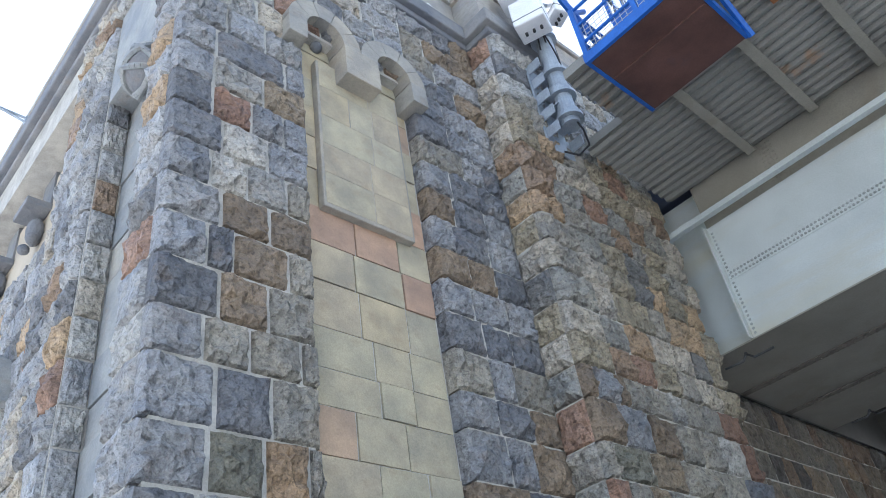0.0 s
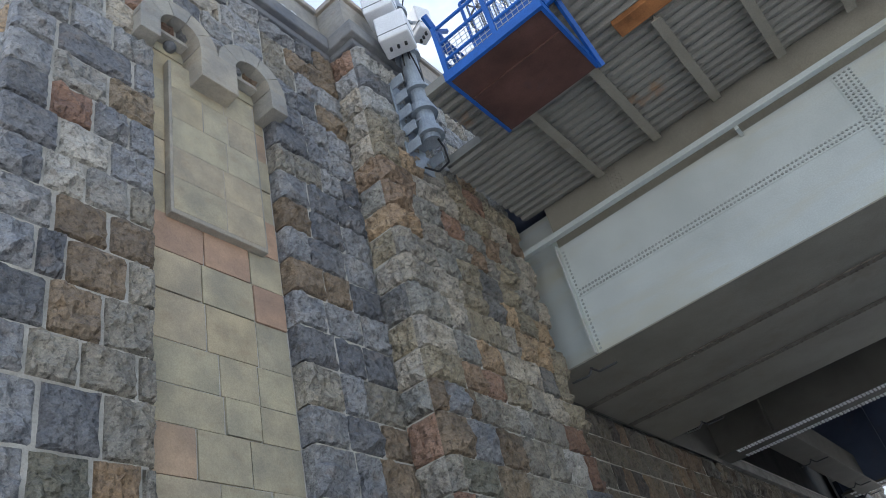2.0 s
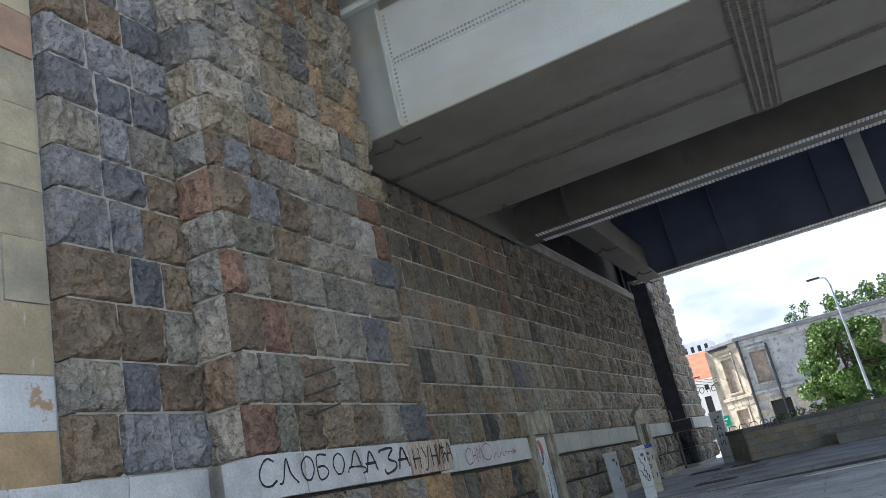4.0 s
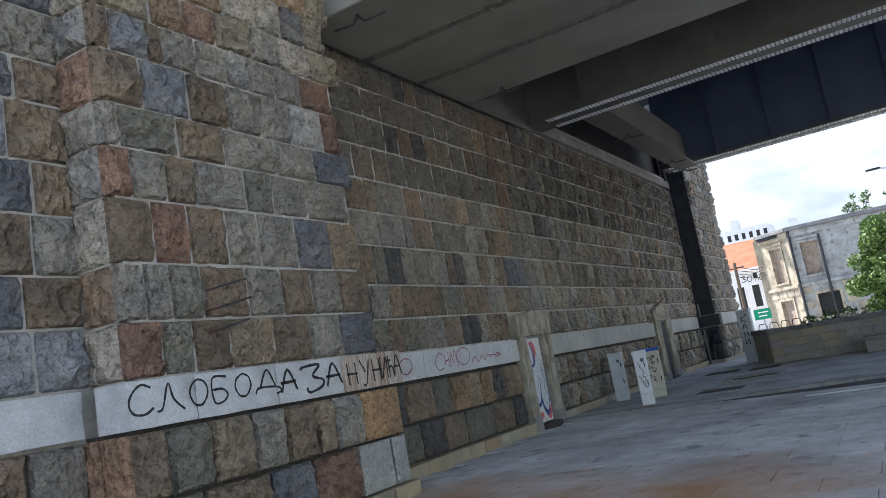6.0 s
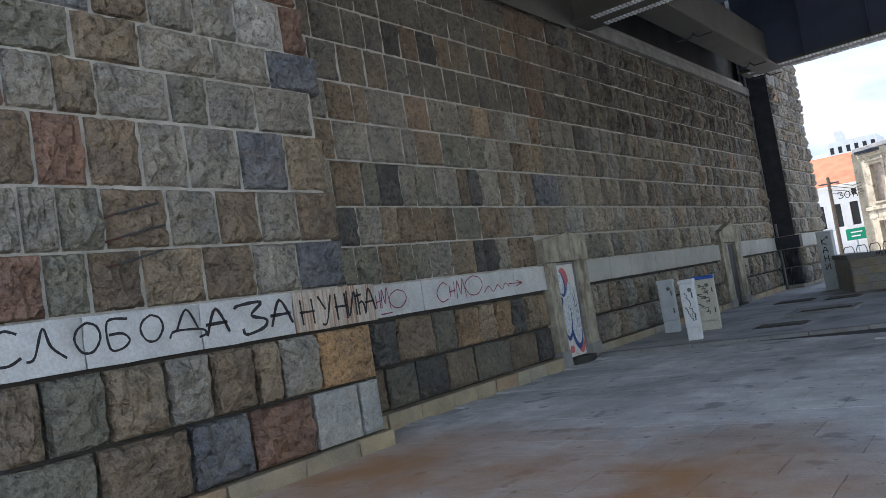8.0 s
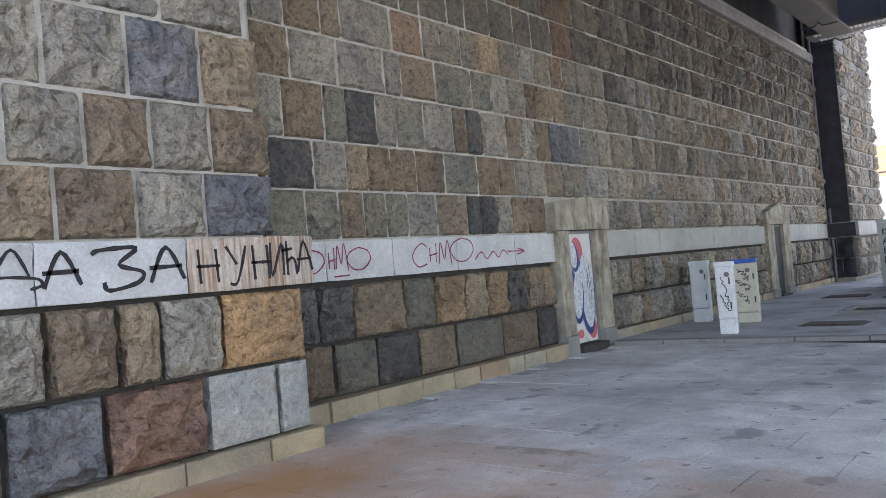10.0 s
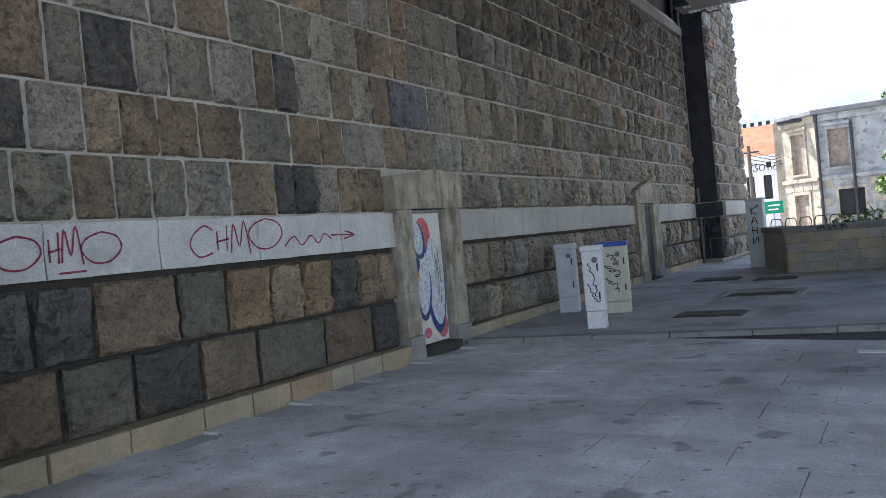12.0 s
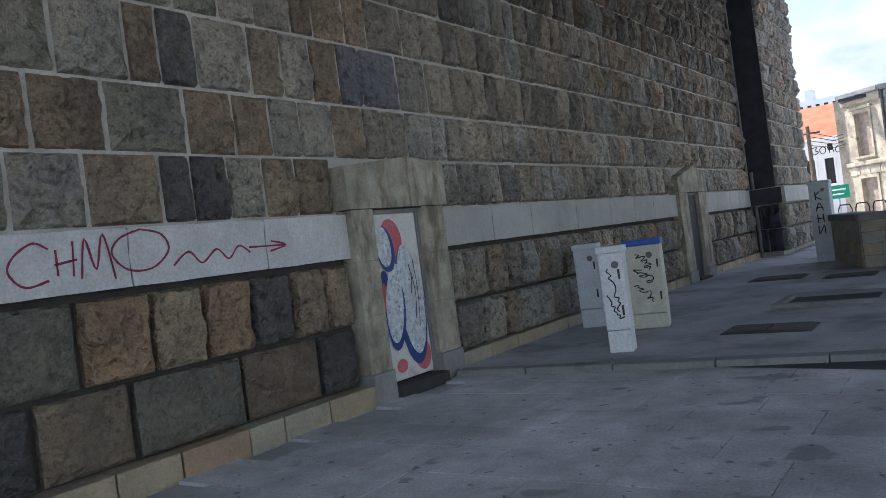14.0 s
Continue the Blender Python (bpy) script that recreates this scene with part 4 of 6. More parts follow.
# doors in the wall ---------------------------------------------------------
def doorway(name, y0, y1, j0, j1, peak, label, leaf_material):
    d = thing(name, -5.9, (y0 + y1) / 2, 0, label, "door", kind="structure")
    qd = Matrix.Translation((-5.9, (y0 + y1) / 2, 0)).inverted()
    zs = [-0.02, 0.32, 0.95, 1.55, 2.12]
    for a, b in ((j0, y0), (y1, j1)):
        for z0, z1 in zip(zs, zs[1:]):
            part("jamb_stone", box(-6.4, -5.84 + (0.03 if z0 < 0 else 0), a, b, z0 + 0.001, z1 - 0.001, 0.006), M_KERB if z0 < 0 else M_JAMB, d).matrix_parent_inverse = qd
    mid = (y0 + y1) / 2 + 0.25
    for a, b, p0, p1 in ((j0 - 0.03, mid - 0.004, peak[0], peak[1]), (mid + 0.004, j1 + 0.08, peak[1], peak[2])):
        part("lintel_stone", polyprism([(a, 2.125), (b, 2.125), (b, p1), (a, p0)], -6.4, -5.83, "x"), M_JAMB, d).matrix_parent_inverse = qd
    leaf = part("door_leaf", box(-6.0, -5.94, y0 + 0.05, y1 - 0.05, 0.14, 2.06, 0.006), leaf_material, d)
    leaf.matrix_parent_inverse = qd
    part("threshold", box(-6.5, -5.74, y0 + 0.002, y1 - 0.002, -0.02, 0.12, 0.01), M_MORTAR_DARK, d).matrix_parent_inverse = qd
    for b in (box(-6.02, -5.92, y0 + 0.002, y0 + 0.05, 0.12, 2.11), box(-6.02, -5.92, y1 - 0.05, y1 - 0.002, 0.12, 2.11), box(-6.02, -5.92, y0 + 0.052, y1 - 0.052, 2.06, 2.11)):
        part("door_frame", b, M_TRIM, leaf)
    return d, qd


M_LEAF = plain("white_door_paint", (0.62, 0.62, 0.60), 0.6, vary=0.1, stain=(0.4, 0.36, 0.3), stain_scale=3)
M_LEAF_DARK = plain("dark_door_paint", (0.05, 0.055, 0.06), 0.6)
door_1, qd1 = doorway("door_1", D0, D1, DJ0, DJ1, (2.6, 2.72, 2.66), "narrow steel door covered with painted graffiti in a worn stone surround", M_LEAF)
door_2, qd2 = doorway("door_2", N0, N1, NJ0, NJ1, (2.45, 2.75, 2.45), "dark narrow doorway with a gabled stone lintel", M_LEAF_DARK)

# far pier ---------------------------------------------------------------------
F_Y0, F_Y1, FX = 36.95, 42.0, -5.2
bm = box(-6.2, FX - 0.03, F_Y0 + 0.02, F_Y1, 0, 13.4)
wall_far = structure("wall_far_pier", bm, M_MORTAR, "far bridge pier of weathered stone blocks with a blue-black side")
far_pier_items = []
courses_x(wall_far, P_WALL_FAR, FX, [0.2, 0.88, 1.58], F_Y0 - 0.02, F_Y1, wmin=0.5, wmax=0.9, depth=0.4, out=0.15, gap=0.02, joined=far_pier_items)
courses_x(wall_far, P_WALL_FAR, FX, PIER_Z, F_Y0, F_Y1, wmin=0.45, wmax=0.85, depth=0.3, gap=0.02, joined=far_pier_items)
join_blocks("stone_blocks", far_pier_items, M_WALL_FAR, wall_far)
# blocks and band on the side that faces -y are blue-black
part("dark_side", box(-6.1, FX - 0.02, F_Y0 - 0.05, F_Y0 + 0.02, 2.1, 9.2), M_BLUE_BLACK, wall_far, "blue-black side of the pier")
side_items = []
courses_y(wall_far, P_LOW_FAR, F_Y0 - 0.05, [0.2, 0.88, 1.58], -6.0, FX + 0.05, wmin=0.4, wmax=0.6, depth=0.2, joined=side_items)
join_blocks("lower_stone_blocks", side_items, M_BLUE_BLACK, wall_far)
part("band_stone", box(-6.0, FX + 0.25, F_Y0 - 0.2, F_Y1, 1.6, 2.08, 0.015), M_BAND_GREY, wall_far)
part("dark_band", box(-5.98, FX + 0.15, F_Y0 - 0.207, F_Y0 - 0.202, 1.61, 2.07), M_BLUE_BLACK, wall_far)

# bridge -------------------------------------------------------------------------
XL, XR = -5.87, 46
G_Y0, G_Z0, G_Z1 = 12.85, 7.6, 10.1
girder = thing("box_girder", -4.5, G_Y0, G_Z0, "pale grey riveted steel box girder spanning from the pier", "girder", kind="structure")
qg = Matrix.Translation((-4.5, G_Y0, G_Z0)).inverted()


def gpart(name, bm, material, owner, q, label=""):
    ob = part(name, bm, material, owner, label)
    ob.matrix_parent_inverse = q
    return ob


G_Y1 = 18.65
# web paint made darker for the rivets: their shading put into the colour
M_RIVET = plain("shaded_rivet_paint", (0.3, 0.32, 0.31), 0.6)
M_SPLICE = plain("dull_brown_steel", (0.16, 0.138, 0.115), 0.7, vary=0.3, scale=5)
gpart("web", box(-4.5, XR, G_Y0, G_Y0 + 0.03, G_Z0, G_Z1), M_PAINT_STEEL, girder, qg)
gpart("end_web", box(XL, -4.53, G_Y0 + 0.3, G_Y0 + 0.33, G_Z0, 11.2), M_PAINT_STEEL, girder, qg)
gpart("end_stiffener", box(-4.53, -4.5, G_Y0 - 0.16, G_Y0 + 0.3, G_Z0, G_Z1, 0.004), M_PAINT_STEEL, girder, qg)
gpart("bottom_plate", box(XL, XR, G_Y0 - 0.06, G_Y1, G_Z0 - 0.03, G_Z0 - 0.002), M_SOFFIT, girder, qg)
gpart("top_web", box(-4.5, XR, G_Y0 + 0.02, G_Y0 + 0.05, G_Z1 + 0.003, 11.35), M_SOFFIT, girder, qg)
gpart("walkway_ledge", box(-5.5, XR, G_Y0 - 0.42, G_Y0 - 0.28, G_Z1 - 0.02, G_Z1 + 0.1, 0.01), M_PAINT_STEEL, girder, qg)
gpart("seam_strip", box(-4.49, XR, G_Y0 - 0.016, G_Y0 - 0.001, 8.84, 9.05, 0.003), M_PAINT_STEEL, girder, qg)
for i in range(5):
    x = -0.45 + 5.5 * i
    gpart("ledge_arm", box(x, x + 0.07, G_Y0 - 0.3, G_Y0 - 0.002, G_Z1 - 0.1, G_Z1 - 0.02, 0.004), M_PAINT_STEEL, girder, qg)
gpart("back_web", box(XL, XR, G_Y1 - 0.04, G_Y1 - 0.01, G_Z0, 11.2), M_SOFFIT_SHADE, girder, qg)
gpart("end_closure", box(XL - 0.02, XL, G_Y0 + 0.5, 22.3, G_Z0 - 0.03, 11.2), M_SOFFIT_SHADE, girder, qg)
for y in (14.7, 16.6):
    gpart("seam_plate", box(XL, XR, y - 0.09, y + 0.09, G_Z0 - 0.05, G_Z0 - 0.032), M_SPLICE, girder, qg)
for x in (1.45, 8.2, 15.0):
    gpart("splice_plate", box(x - 0.18, x + 0.18, G_Y0 - 0.022, G_Y0 - 0.001, G_Z0 + 0.01, G_Z1 - 0.01), M_PAINT_STEEL, girder, qg)
    gpart("splice_plate", box(x - 0.3, x + 0.3, G_Y0, G_Y1, G_Z0 - 0.06, G_Z0 - 0.032), M_SPLICE, girder, qg)


def rivets(points, normal, r=0.024):
    """Low rivet heads in one mesh."""
    verts, faces = [], []
    nrm = Vector(normal)
    ua = nrm.orthogonal().normalized()
    va = nrm.cross(ua)
    for p in points:
        p = Vector(p)
        k = len(verts)
        for i in range(6):
            a = i * math.pi / 3
            verts.append(tuple(p + (ua * math.cos(a) + va * math.sin(a)) * r))
        for i in range(6):
            a = i * math.pi / 3
            verts.append(tuple(p + (ua * math.cos(a) + va * math.sin(a)) * r * 0.6 + nrm * r * 0.55))
        faces += [(k + i, k + (i + 1) % 6, k + 6 + (i + 1) % 6, k + 6 + i) for i in range(6)] + [tuple(k + 6 + i for i in range(6))]
    bm = bmesh.new()
    me = bpy.data.meshes.new("tmp")
    me.from_pydata(verts, [], faces)
    bm.from_mesh(me)
    bpy.data.meshes.remove(me)
    bmesh.ops.recalc_face_normals(bm, faces=bm.faces)
    return bm


pts = [(-4.4 + 0.075 * i, G_Y0 - 0.016, z) for i in range(200) for z in (8.9, 8.99)]
for x in (1.45, 8.2):
    pts += [(x + dx, G_Y0 - 0.024, 7.68 + 0.08 * i) for i in range(30) for dx in (-0.13, -0.045, 0.045, 0.13)]
pts += [(-4.44, G_Y0 - 0.002, 7.7 + 0.09 * i) for i in range(26)]
tagged(gpart("rivets", rivets(pts, (0, -1, 0), 0.03), M_RIVET, girder, qg), kind="stuff")
pts = [(x + dx, G_Y0 + 0.1 + 0.11 * i, G_Z0 - 0.06) for x in (1.45, 8.2) for dx in (-0.22, -0.08, 0.08, 0.22) for i in range(51)]
tagged(gpart("rivets", rivets(pts, (0, 0, -1), 0.032), M_SOFFIT, girder, qg), kind="stuff")
pts = [(-5.4 + 0.11 * i, y, G_Z0 - 0.05) for i in range(150) for y in (14.64, 14.76, 16.54, 16.66)]
tagged(gpart("rivets", rivets(pts, (0, 0, -1), 0.03), M_SPLICE, girder, qg), kind="stuff")
pts = [(-2.85 + dx, G_Y0 + 0.018, 10.25 + 0.09 * i) for i in range(11) for dx in (-0.12, -0.04, 0.04, 0.12)]
tagged(gpart("rivets", rivets(pts, (0, -1, 0)), M_SOFFIT, girder, qg), kind="stuff")

# second girder behind the box and the open bay with bracing
girder_b = thing("plate_girder", -4, 22.4, 7.7, "grey riveted plate girder under the bridge deck", "girder", kind="structure")
q2 = Matrix.Translation((-4, 22.4, 7.7)).inverted()
gpart("web", box(XL, XR, 22.3, 22.34, 7.75, 11.2), M_SOFFIT_SHADE, girder_b, q2)
gpart("bottom_flange", box(XL, XR, 22.0, 23.0, 7.68, 7.75, 0.01), M_SOFFIT_SHADE, girder_b, q2)
gpart("stiffener", box(-4.3, -4.24, 22.05, 22.3, 7.76, 11), M_SOFFIT_SHADE, girder_b, q2)
pts = [(-5.3 + 0.1 * i, y, 7.68) for i in range(150) for y in (22.08, 22.22, 22.78, 22.92)]
tagged(gpart("rivets", rivets(pts, (0, 0, -1), 0.05), M_RRU, girder_b, q2), kind="stuff")

girder_c = thing("far_girder", -4, 35.6, 8.2, "dark navy steel girder along the far side of the bridge", "girder", kind="structure")
q3 = Matrix.Translation((-4, 35.6, 8.2)).inverted()
gpart("web", box(-5.6, XR, 35.2, 35.24, 8.25, 11.4), M_NAVY, girder_c, q3)
gpart("bottom_flange", box(-5.6, XR, 34.9, 36.0, 8.16, 8.25, 0.01), M_SOFFIT_SHADE, girder_c, q3)
pts = [(-5.3 + 0.13 * i, y, 8.16) for i in range(130) for y in (34.98, 35.1, 35.7, 35.85)]
tagged(gpart("rivets", rivets(pts, (0, 0, -1), 0.065), M_RRU, girder_c, q3), kind="stuff")
gpart("pale_panel", box(4.3, 4.9, 35.1, 35.19, 8.26, 11.3), M_PAINT_STEEL, girder_c, q3)
for i in range(4):
    x = -3.4 + i * 2.1
    gpart("stiffener", box(x, x + 0.03, 35.0, 35.2, 8.25, 11.3), M_NAVY, girder_c, q3)

beam = thing("cross_beam", -4.2, 29, 7.9, "pale steel cross beam between the girders beside the wall", "beam", kind="structure")
q4 = Matrix.Translation((-4.2, 29, 7.9)).inverted()
gpart("bottom_flange", box(-4.95, -4.15, 23.02, 34.88, 7.95, 8.02, 0.01), M_SOFFIT_SHADE, beam, q4)
gpart("web", box(-4.57, -4.53, 23.02, 34.88, 8.022, 9.4), M_SOFFIT_SHADE, beam, q4)
for i in range(12):
    x = -3.2 + i * 0.75
    br = thing("brace", x, 23.0, 7.8, "short steel brace bar beside the girder flange", "brace", group="flange braces", kind="structure")
    gpart("bar", polyprism([(22.9, 7.755), (23.6, 8.0), (23.6, 8.08), (22.9, 7.83)], x, x + 0.06, "x"), M_SOFFIT_SHADE, br, Matrix.Translation((x, 23.0, 7.8)).inverted())
bm = box(-9, XR, 12.9, 36.2, 11.36, 11.6)
put_box(bm, -6.3, -4.97, 12.2, 12.897, 11.2, 11.5)
deck = structure("ceiling", bm, M_NAVY, "dark underside of the bridge deck", "ceiling")

# cantilevered walkway on the near side
SOF_Z = 11.05
canti = thing("walkway_soffit", -3, 11, SOF_Z, "corrugated steel soffit of the cantilevered walkway", "soffit", kind="structure")
q5 = Matrix.Translation((-3, 11, SOF_Z)).inverted()
bm = bmesh.new()
rows_ = []
k = 0
y = 8.5
while y < 12.84:
    z = SOF_Z + (0.07 if k % 4 in (1, 2) else 0.0)
    rows_.append((bm.verts.new((-4.05 if y < 10.1 else -4.95, y, z)), bm.verts.new((XR, y, z))))
    y += 0.05 if k % 2 == 0 else 0.06
    k += 1
for a, b in zip(rows_, rows_[1:]):
    bm.faces.new((a[0], a[1], b[1], b[0]))
gpart("corrugated_sheet", bm, M_CORR, canti, q5)
gpart("deck_slab", box(-4.95, -4.053, 10.1, 12.86, SOF_Z + 0.1, SOF_Z + 0.3), M_CORR, canti, q5)
gpart("deck_slab", box(-4.05, XR, 8.45, 12.86, SOF_Z + 0.1, SOF_Z + 0.3), M_CORR, canti, q5)
gpart("edge_plate", box(-1.0, XR, 9.55, 9.9, SOF_Z - 0.12, SOF_Z - 0.004, 0.01), M_RUST_RED, canti, q5)
gpart("fascia", box(-2.9, XR, 8.38, 8.44, SOF_Z - 0.05, SOF_Z + 0.4), M_BLUE, canti, q5)
for i in range(14):
    x = -2.99 + i * 1.28
    br = thing("bracket", x, 12.6, 10.7, "pale tapered steel bracket under the walkway", "bracket", group="walkway brackets", kind="structure")
    qb = Matrix.Translation((x, 12.6, 10.7)).inverted()
    gpart("web", polyprism([(12.86, SOF_Z), (12.5, 10.78), (9.95, SOF_Z - 0.17), (9.95, SOF_Z)], x, x + 0.02, "x"), M_SOFFIT, br, qb)
    gpart("flange", polyprism([(12.5, 10.78), (12.5, 10.76), (9.95, SOF_Z - 0.19), (9.95, SOF_Z - 0.17)], x - 0.08, x + 0.1, "x"), M_SOFFIT, br, qb)


def railing(name, a, b, z0, height, label, owner=None, step=0.12, posts=1.4, r=0.02, material=M_BLUE):
    """Rail of posts, two rails and thin balusters between two plan points."""
    a, b = Vector((*a, z0)), Vector((*b, z0))
    t = thing(name, a.x, a.y, z0, label, "railing", kind="structure")
    qr = Matrix.Translation((a.x, a.y, z0)).inverted()
    d = (b - a)
    n_ = max(1, round(d.length / posts))
    up = Vector((0, 0, height))
    for i in range(n_ + 1):
        p = a + d * i / n_
        gpart("post", rod(p, p + up, r * 1.6, 6), material, t, qr)
    gpart("top_rail", rod(a + up, b + up, r * 1.6, 6), material, t, qr)
    gpart("lower_rail", rod(a + up * 0.12, b + up * 0.12, r, 6), material, t, qr)
    gpart("middle_rail", rod(a + up * 0.55, b + up * 0.55, r, 6), material, t, qr)
    k_ = int(d.length / step)
    tagged(gpart("balusters", rods([(a + d * i / k_ + up * 0.12, a + d * i / k_ + up) for i in range(1, k_)], r * 0.45, 4), material, t, qr), kind="stuff")
    return t


railing("railing", (-2.9, 8.45), (XR - 20, 8.45), SOF_Z + 0.38, 1.1, "long blue steel railing along the bridge walkway")

# inspection platform hung outside the railing
PLX0, PLX1, PLY0, PLY1, PLZ = -3.2, -1.5, 7.75, 9.4, 10.25
plat = thing("inspection_platform", (PLX0 + PLX1) / 2, 8.3, PLZ, "blue inspection platform with a rust-brown sheet floor", "platform")
q6 = Matrix.Translation(((PLX0 + PLX1) / 2, 8.3, PLZ)).inverted()
gpart("floor_sheet", box(PLX0, PLX1, PLY0, PLY1, PLZ, PLZ + 0.04), M_RUST, plat, q6)
for b in (box(PLX0 - 0.06, PLX1 + 0.06, PLY0 - 0.06, PLY0, PLZ - 0.02, PLZ + 0.16), box(PLX0 - 0.06, PLX0, PLY0 + 0.003, PLY1, PLZ - 0.02, PLZ + 0.16), box(PLX1, PLX1 + 0.06, PLY0 + 0.003, PLY1, PLZ - 0.02, PLZ + 0.16)):
    gpart("edge_beam", b, M_BLUE, plat, q6)
gpart("joint_bar", box(PLX0 + 0.02, PLX1 - 0.02, 8.3, 8.36, PLZ - 0.03, PLZ), M_RUST, plat, q6)
for x in (PLX0, PLX0 + 0.95, PLX1):
    gpart("post", box(x - 0.04, x + 0.04, PLY0 - 0.05, PLY0 + 0.03, PLZ, PLZ + 1.25), M_BLUE, plat, q6)
    gpart("hanger", rod((x, PLY0, PLZ + 1.2), (x, 8.2, PLZ + 1.6), 0.05, 6), M_BLUE, plat, q6)
for z in (0.45, 0.85, 1.22):
    gpart("rail", rods([((PLX0, PLY0, PLZ + z), (PLX1, PLY0, PLZ + z)), ((PLX0, PLY0, PLZ + z), (PLX0, PLY1, PLZ + z)), ((PLX1, PLY0, PLZ + z), (PLX1, 8.2, PLZ + z))], 0.03), M_BLUE, plat, q6)
for a, b in (((PLX1 + 0.1, 7.6, PLZ + 1.9), (PLX1 + 0.1, 9.4, PLZ - 0.05)), ((PLX0 - 0.02, 7.6, PLZ + 1.5), (PLX0 - 0.02, 9.2, PLZ + 0.1))):
    gpart("brace", rod(a, b, 0.06, 6), M_BLUE, plat, q6)
mesh_rods = [((PLX0 + 0.1 * i, PLY0, PLZ + 0.16), (PLX0 + 0.1 * i, PLY0, PLZ + 0.85)) for i in range(1, 19)]
mesh_rods += [((PLX0, PLY0, PLZ + 0.16 + 0.1 * i), (PLX1, PLY0, PLZ + 0.16 + 0.1 * i)) for i in range(7)]
tagged(gpart("wire_mesh", rods(mesh_rods, 0.007, 4), M_GALV, plat, q6), kind="stuff")

# exposed ladder cage on the bridge
def ring(cx, cy, z, rad, r, seg=20, side=5):
    """A closed hoop of round bar."""
    bm = bmesh.new()
    loops = []
    for i in range(seg):
        a = 2 * math.pi * i / seg
        loops.append([bm.verts.new((cx + (rad + r * math.cos(k)) * math.cos(a), cy + (rad + r * math.cos(k)) * math.sin(a), z + r * math.sin(k))) for k in [2 * math.pi * j / side for j in range(side)]])
    for i in range(seg):
        for j in range(side):
            bm.faces.new((loops[i][j], loops[(i + 1) % seg][j], loops[(i + 1) % seg][(j + 1) % side], loops[i][(j + 1) % side]))
    return bm


CGX, CGY = -2.72, 9.2
cage = thing("ladder_cage", CGX, CGY, 12.2, "grey round ladder cage above the platform", "ladder cage")
q7 = Matrix.Translation((CGX, CGY, 12.2)).inverted()
for j in range(4):
    gpart("hoop", ring(CGX, CGY, 12.7 + 0.75 * j, 0.36, 0.02), M_PIPE, cage, q7)
for s in range(8):
    a0 = s * math.pi / 4
    gpart("bar", rod((CGX + 0.36 * math.cos(a0), CGY + 0.36 * math.sin(a0), 11.4), (CGX + 0.36 * math.cos(a0), CGY + 0.36 * math.sin(a0), 14.97), 0.016, 5), M_PIPE, cage, q7)

# ---- things ----
def at(q_of):
    return Matrix.Translation(q_of.location).inverted()


def tpart(name, bm, material, owner, label=""):
    """A part given in world places, under a thing."""
    ob = part(name, bm, material, owner, label)
    ob.matrix_parent_inverse = at(owner)
    return ob


# -- spray lettering: strokes on a unit square, x to the right, y up
GLYPHS = {
    "S": [[(0.9, 0.88), (0.55, 1.0), (0.2, 0.75), (0.05, 0.4), (0.2, 0.08), (0.6, 0.02), (0.95, 0.2)]],
    "L": [[(0.0, 0.05), (0.2, 0.15), (0.45, 0.95), (0.6, 0.4), (0.95, 0.0)]],
    "O": [[(0.5, 1.0), (0.15, 0.8), (0.02, 0.45), (0.25, 0.06), (0.65, 0.05), (0.95, 0.45), (0.85, 0.85), (0.5, 1.0)]],
    "B": [[(0.9, 0.97), (0.15, 0.95), (0.15, 0.05), (0.6, 0.0), (0.9, 0.25), (0.65, 0.5), (0.15, 0.5)]],
    "D": [[(0.1, 0.25), (0.5, 1.0), (0.85, 0.25)], [(-0.15, 0.0), (0.05, 0.25), (0.95, 0.2), (1.1, 0.0), (0.85, -0.1)]],
    "A": [[(0.02, 0.0), (0.5, 1.0), (1.0, 0.05)], [(0.0, 0.42), (0.95, 0.45)]],
    "Z": [[(0.0, 0.85), (0.15, 0.95), (0.85, 0.98), (0.5, 0.6), (0.95, 0.4), (0.85, 0.15), (0.3, 0.0), (0.2, 0.2)]],
    "N": [[(0.1, 1.0), (0.15, 0.0)], [(0.85, 1.0), (0.9, 0.0)], [(0.0, 0.5), (1.0, 0.5)]],
    "U": [[(0.05, 1.0), (0.5, 0.5)], [(0.95, 1.0), (0.5, 0.05), (0.15, 0.0)]],
    "I": [[(0.1, 1.0), (0.12, 0.0), (0.85, 0.95), (0.9, 0.0)]],
    "T": [[(0.3, 1.1), (0.3, 0.0)], [(0.0, 0.8), (0.7, 0.85)], [(0.3, 0.45), (0.7, 0.55), (0.9, 0.35), (0.95, 0.0)]],
    "C": [[(0.85, 0.8), (0.55, 0.95), (0.15, 0.7), (0.0, 0.35), (0.3, 0.0), (0.8, 0.1)]],
    "H": [[(0.1, 0.8), (0.1, 0.1)], [(0.8, 1.0), (0.7, 0.05)], [(0.0, 0.4), (0.9, 0.5)]],
    "M": [[(0.0, 0.0), (0.2, 1.0), (0.45, 0.2), (0.75, 1.1), (1.0, -0.1)]],
    "K": [[(0.1, 1.0), (0.1, 0.0)], [(0.8, 1.0), (0.1, 0.5), (0.9, 0.0)]],
    "W": [[(0.0, 0.3), (0.2, 0.75), (0.35, 0.3), (0.55, 0.75), (0.7, 0.35), (0.85, 0.8), (1.0, 0.5)]],
    ">": [[(0.0, 0.55), (1.0, 0.5)], [(0.6, 0.8), (1.0, 0.5), (0.55, 0.2)]],
    "_": [[(0.0, 0.0), (1.0, 0.1)]],
}


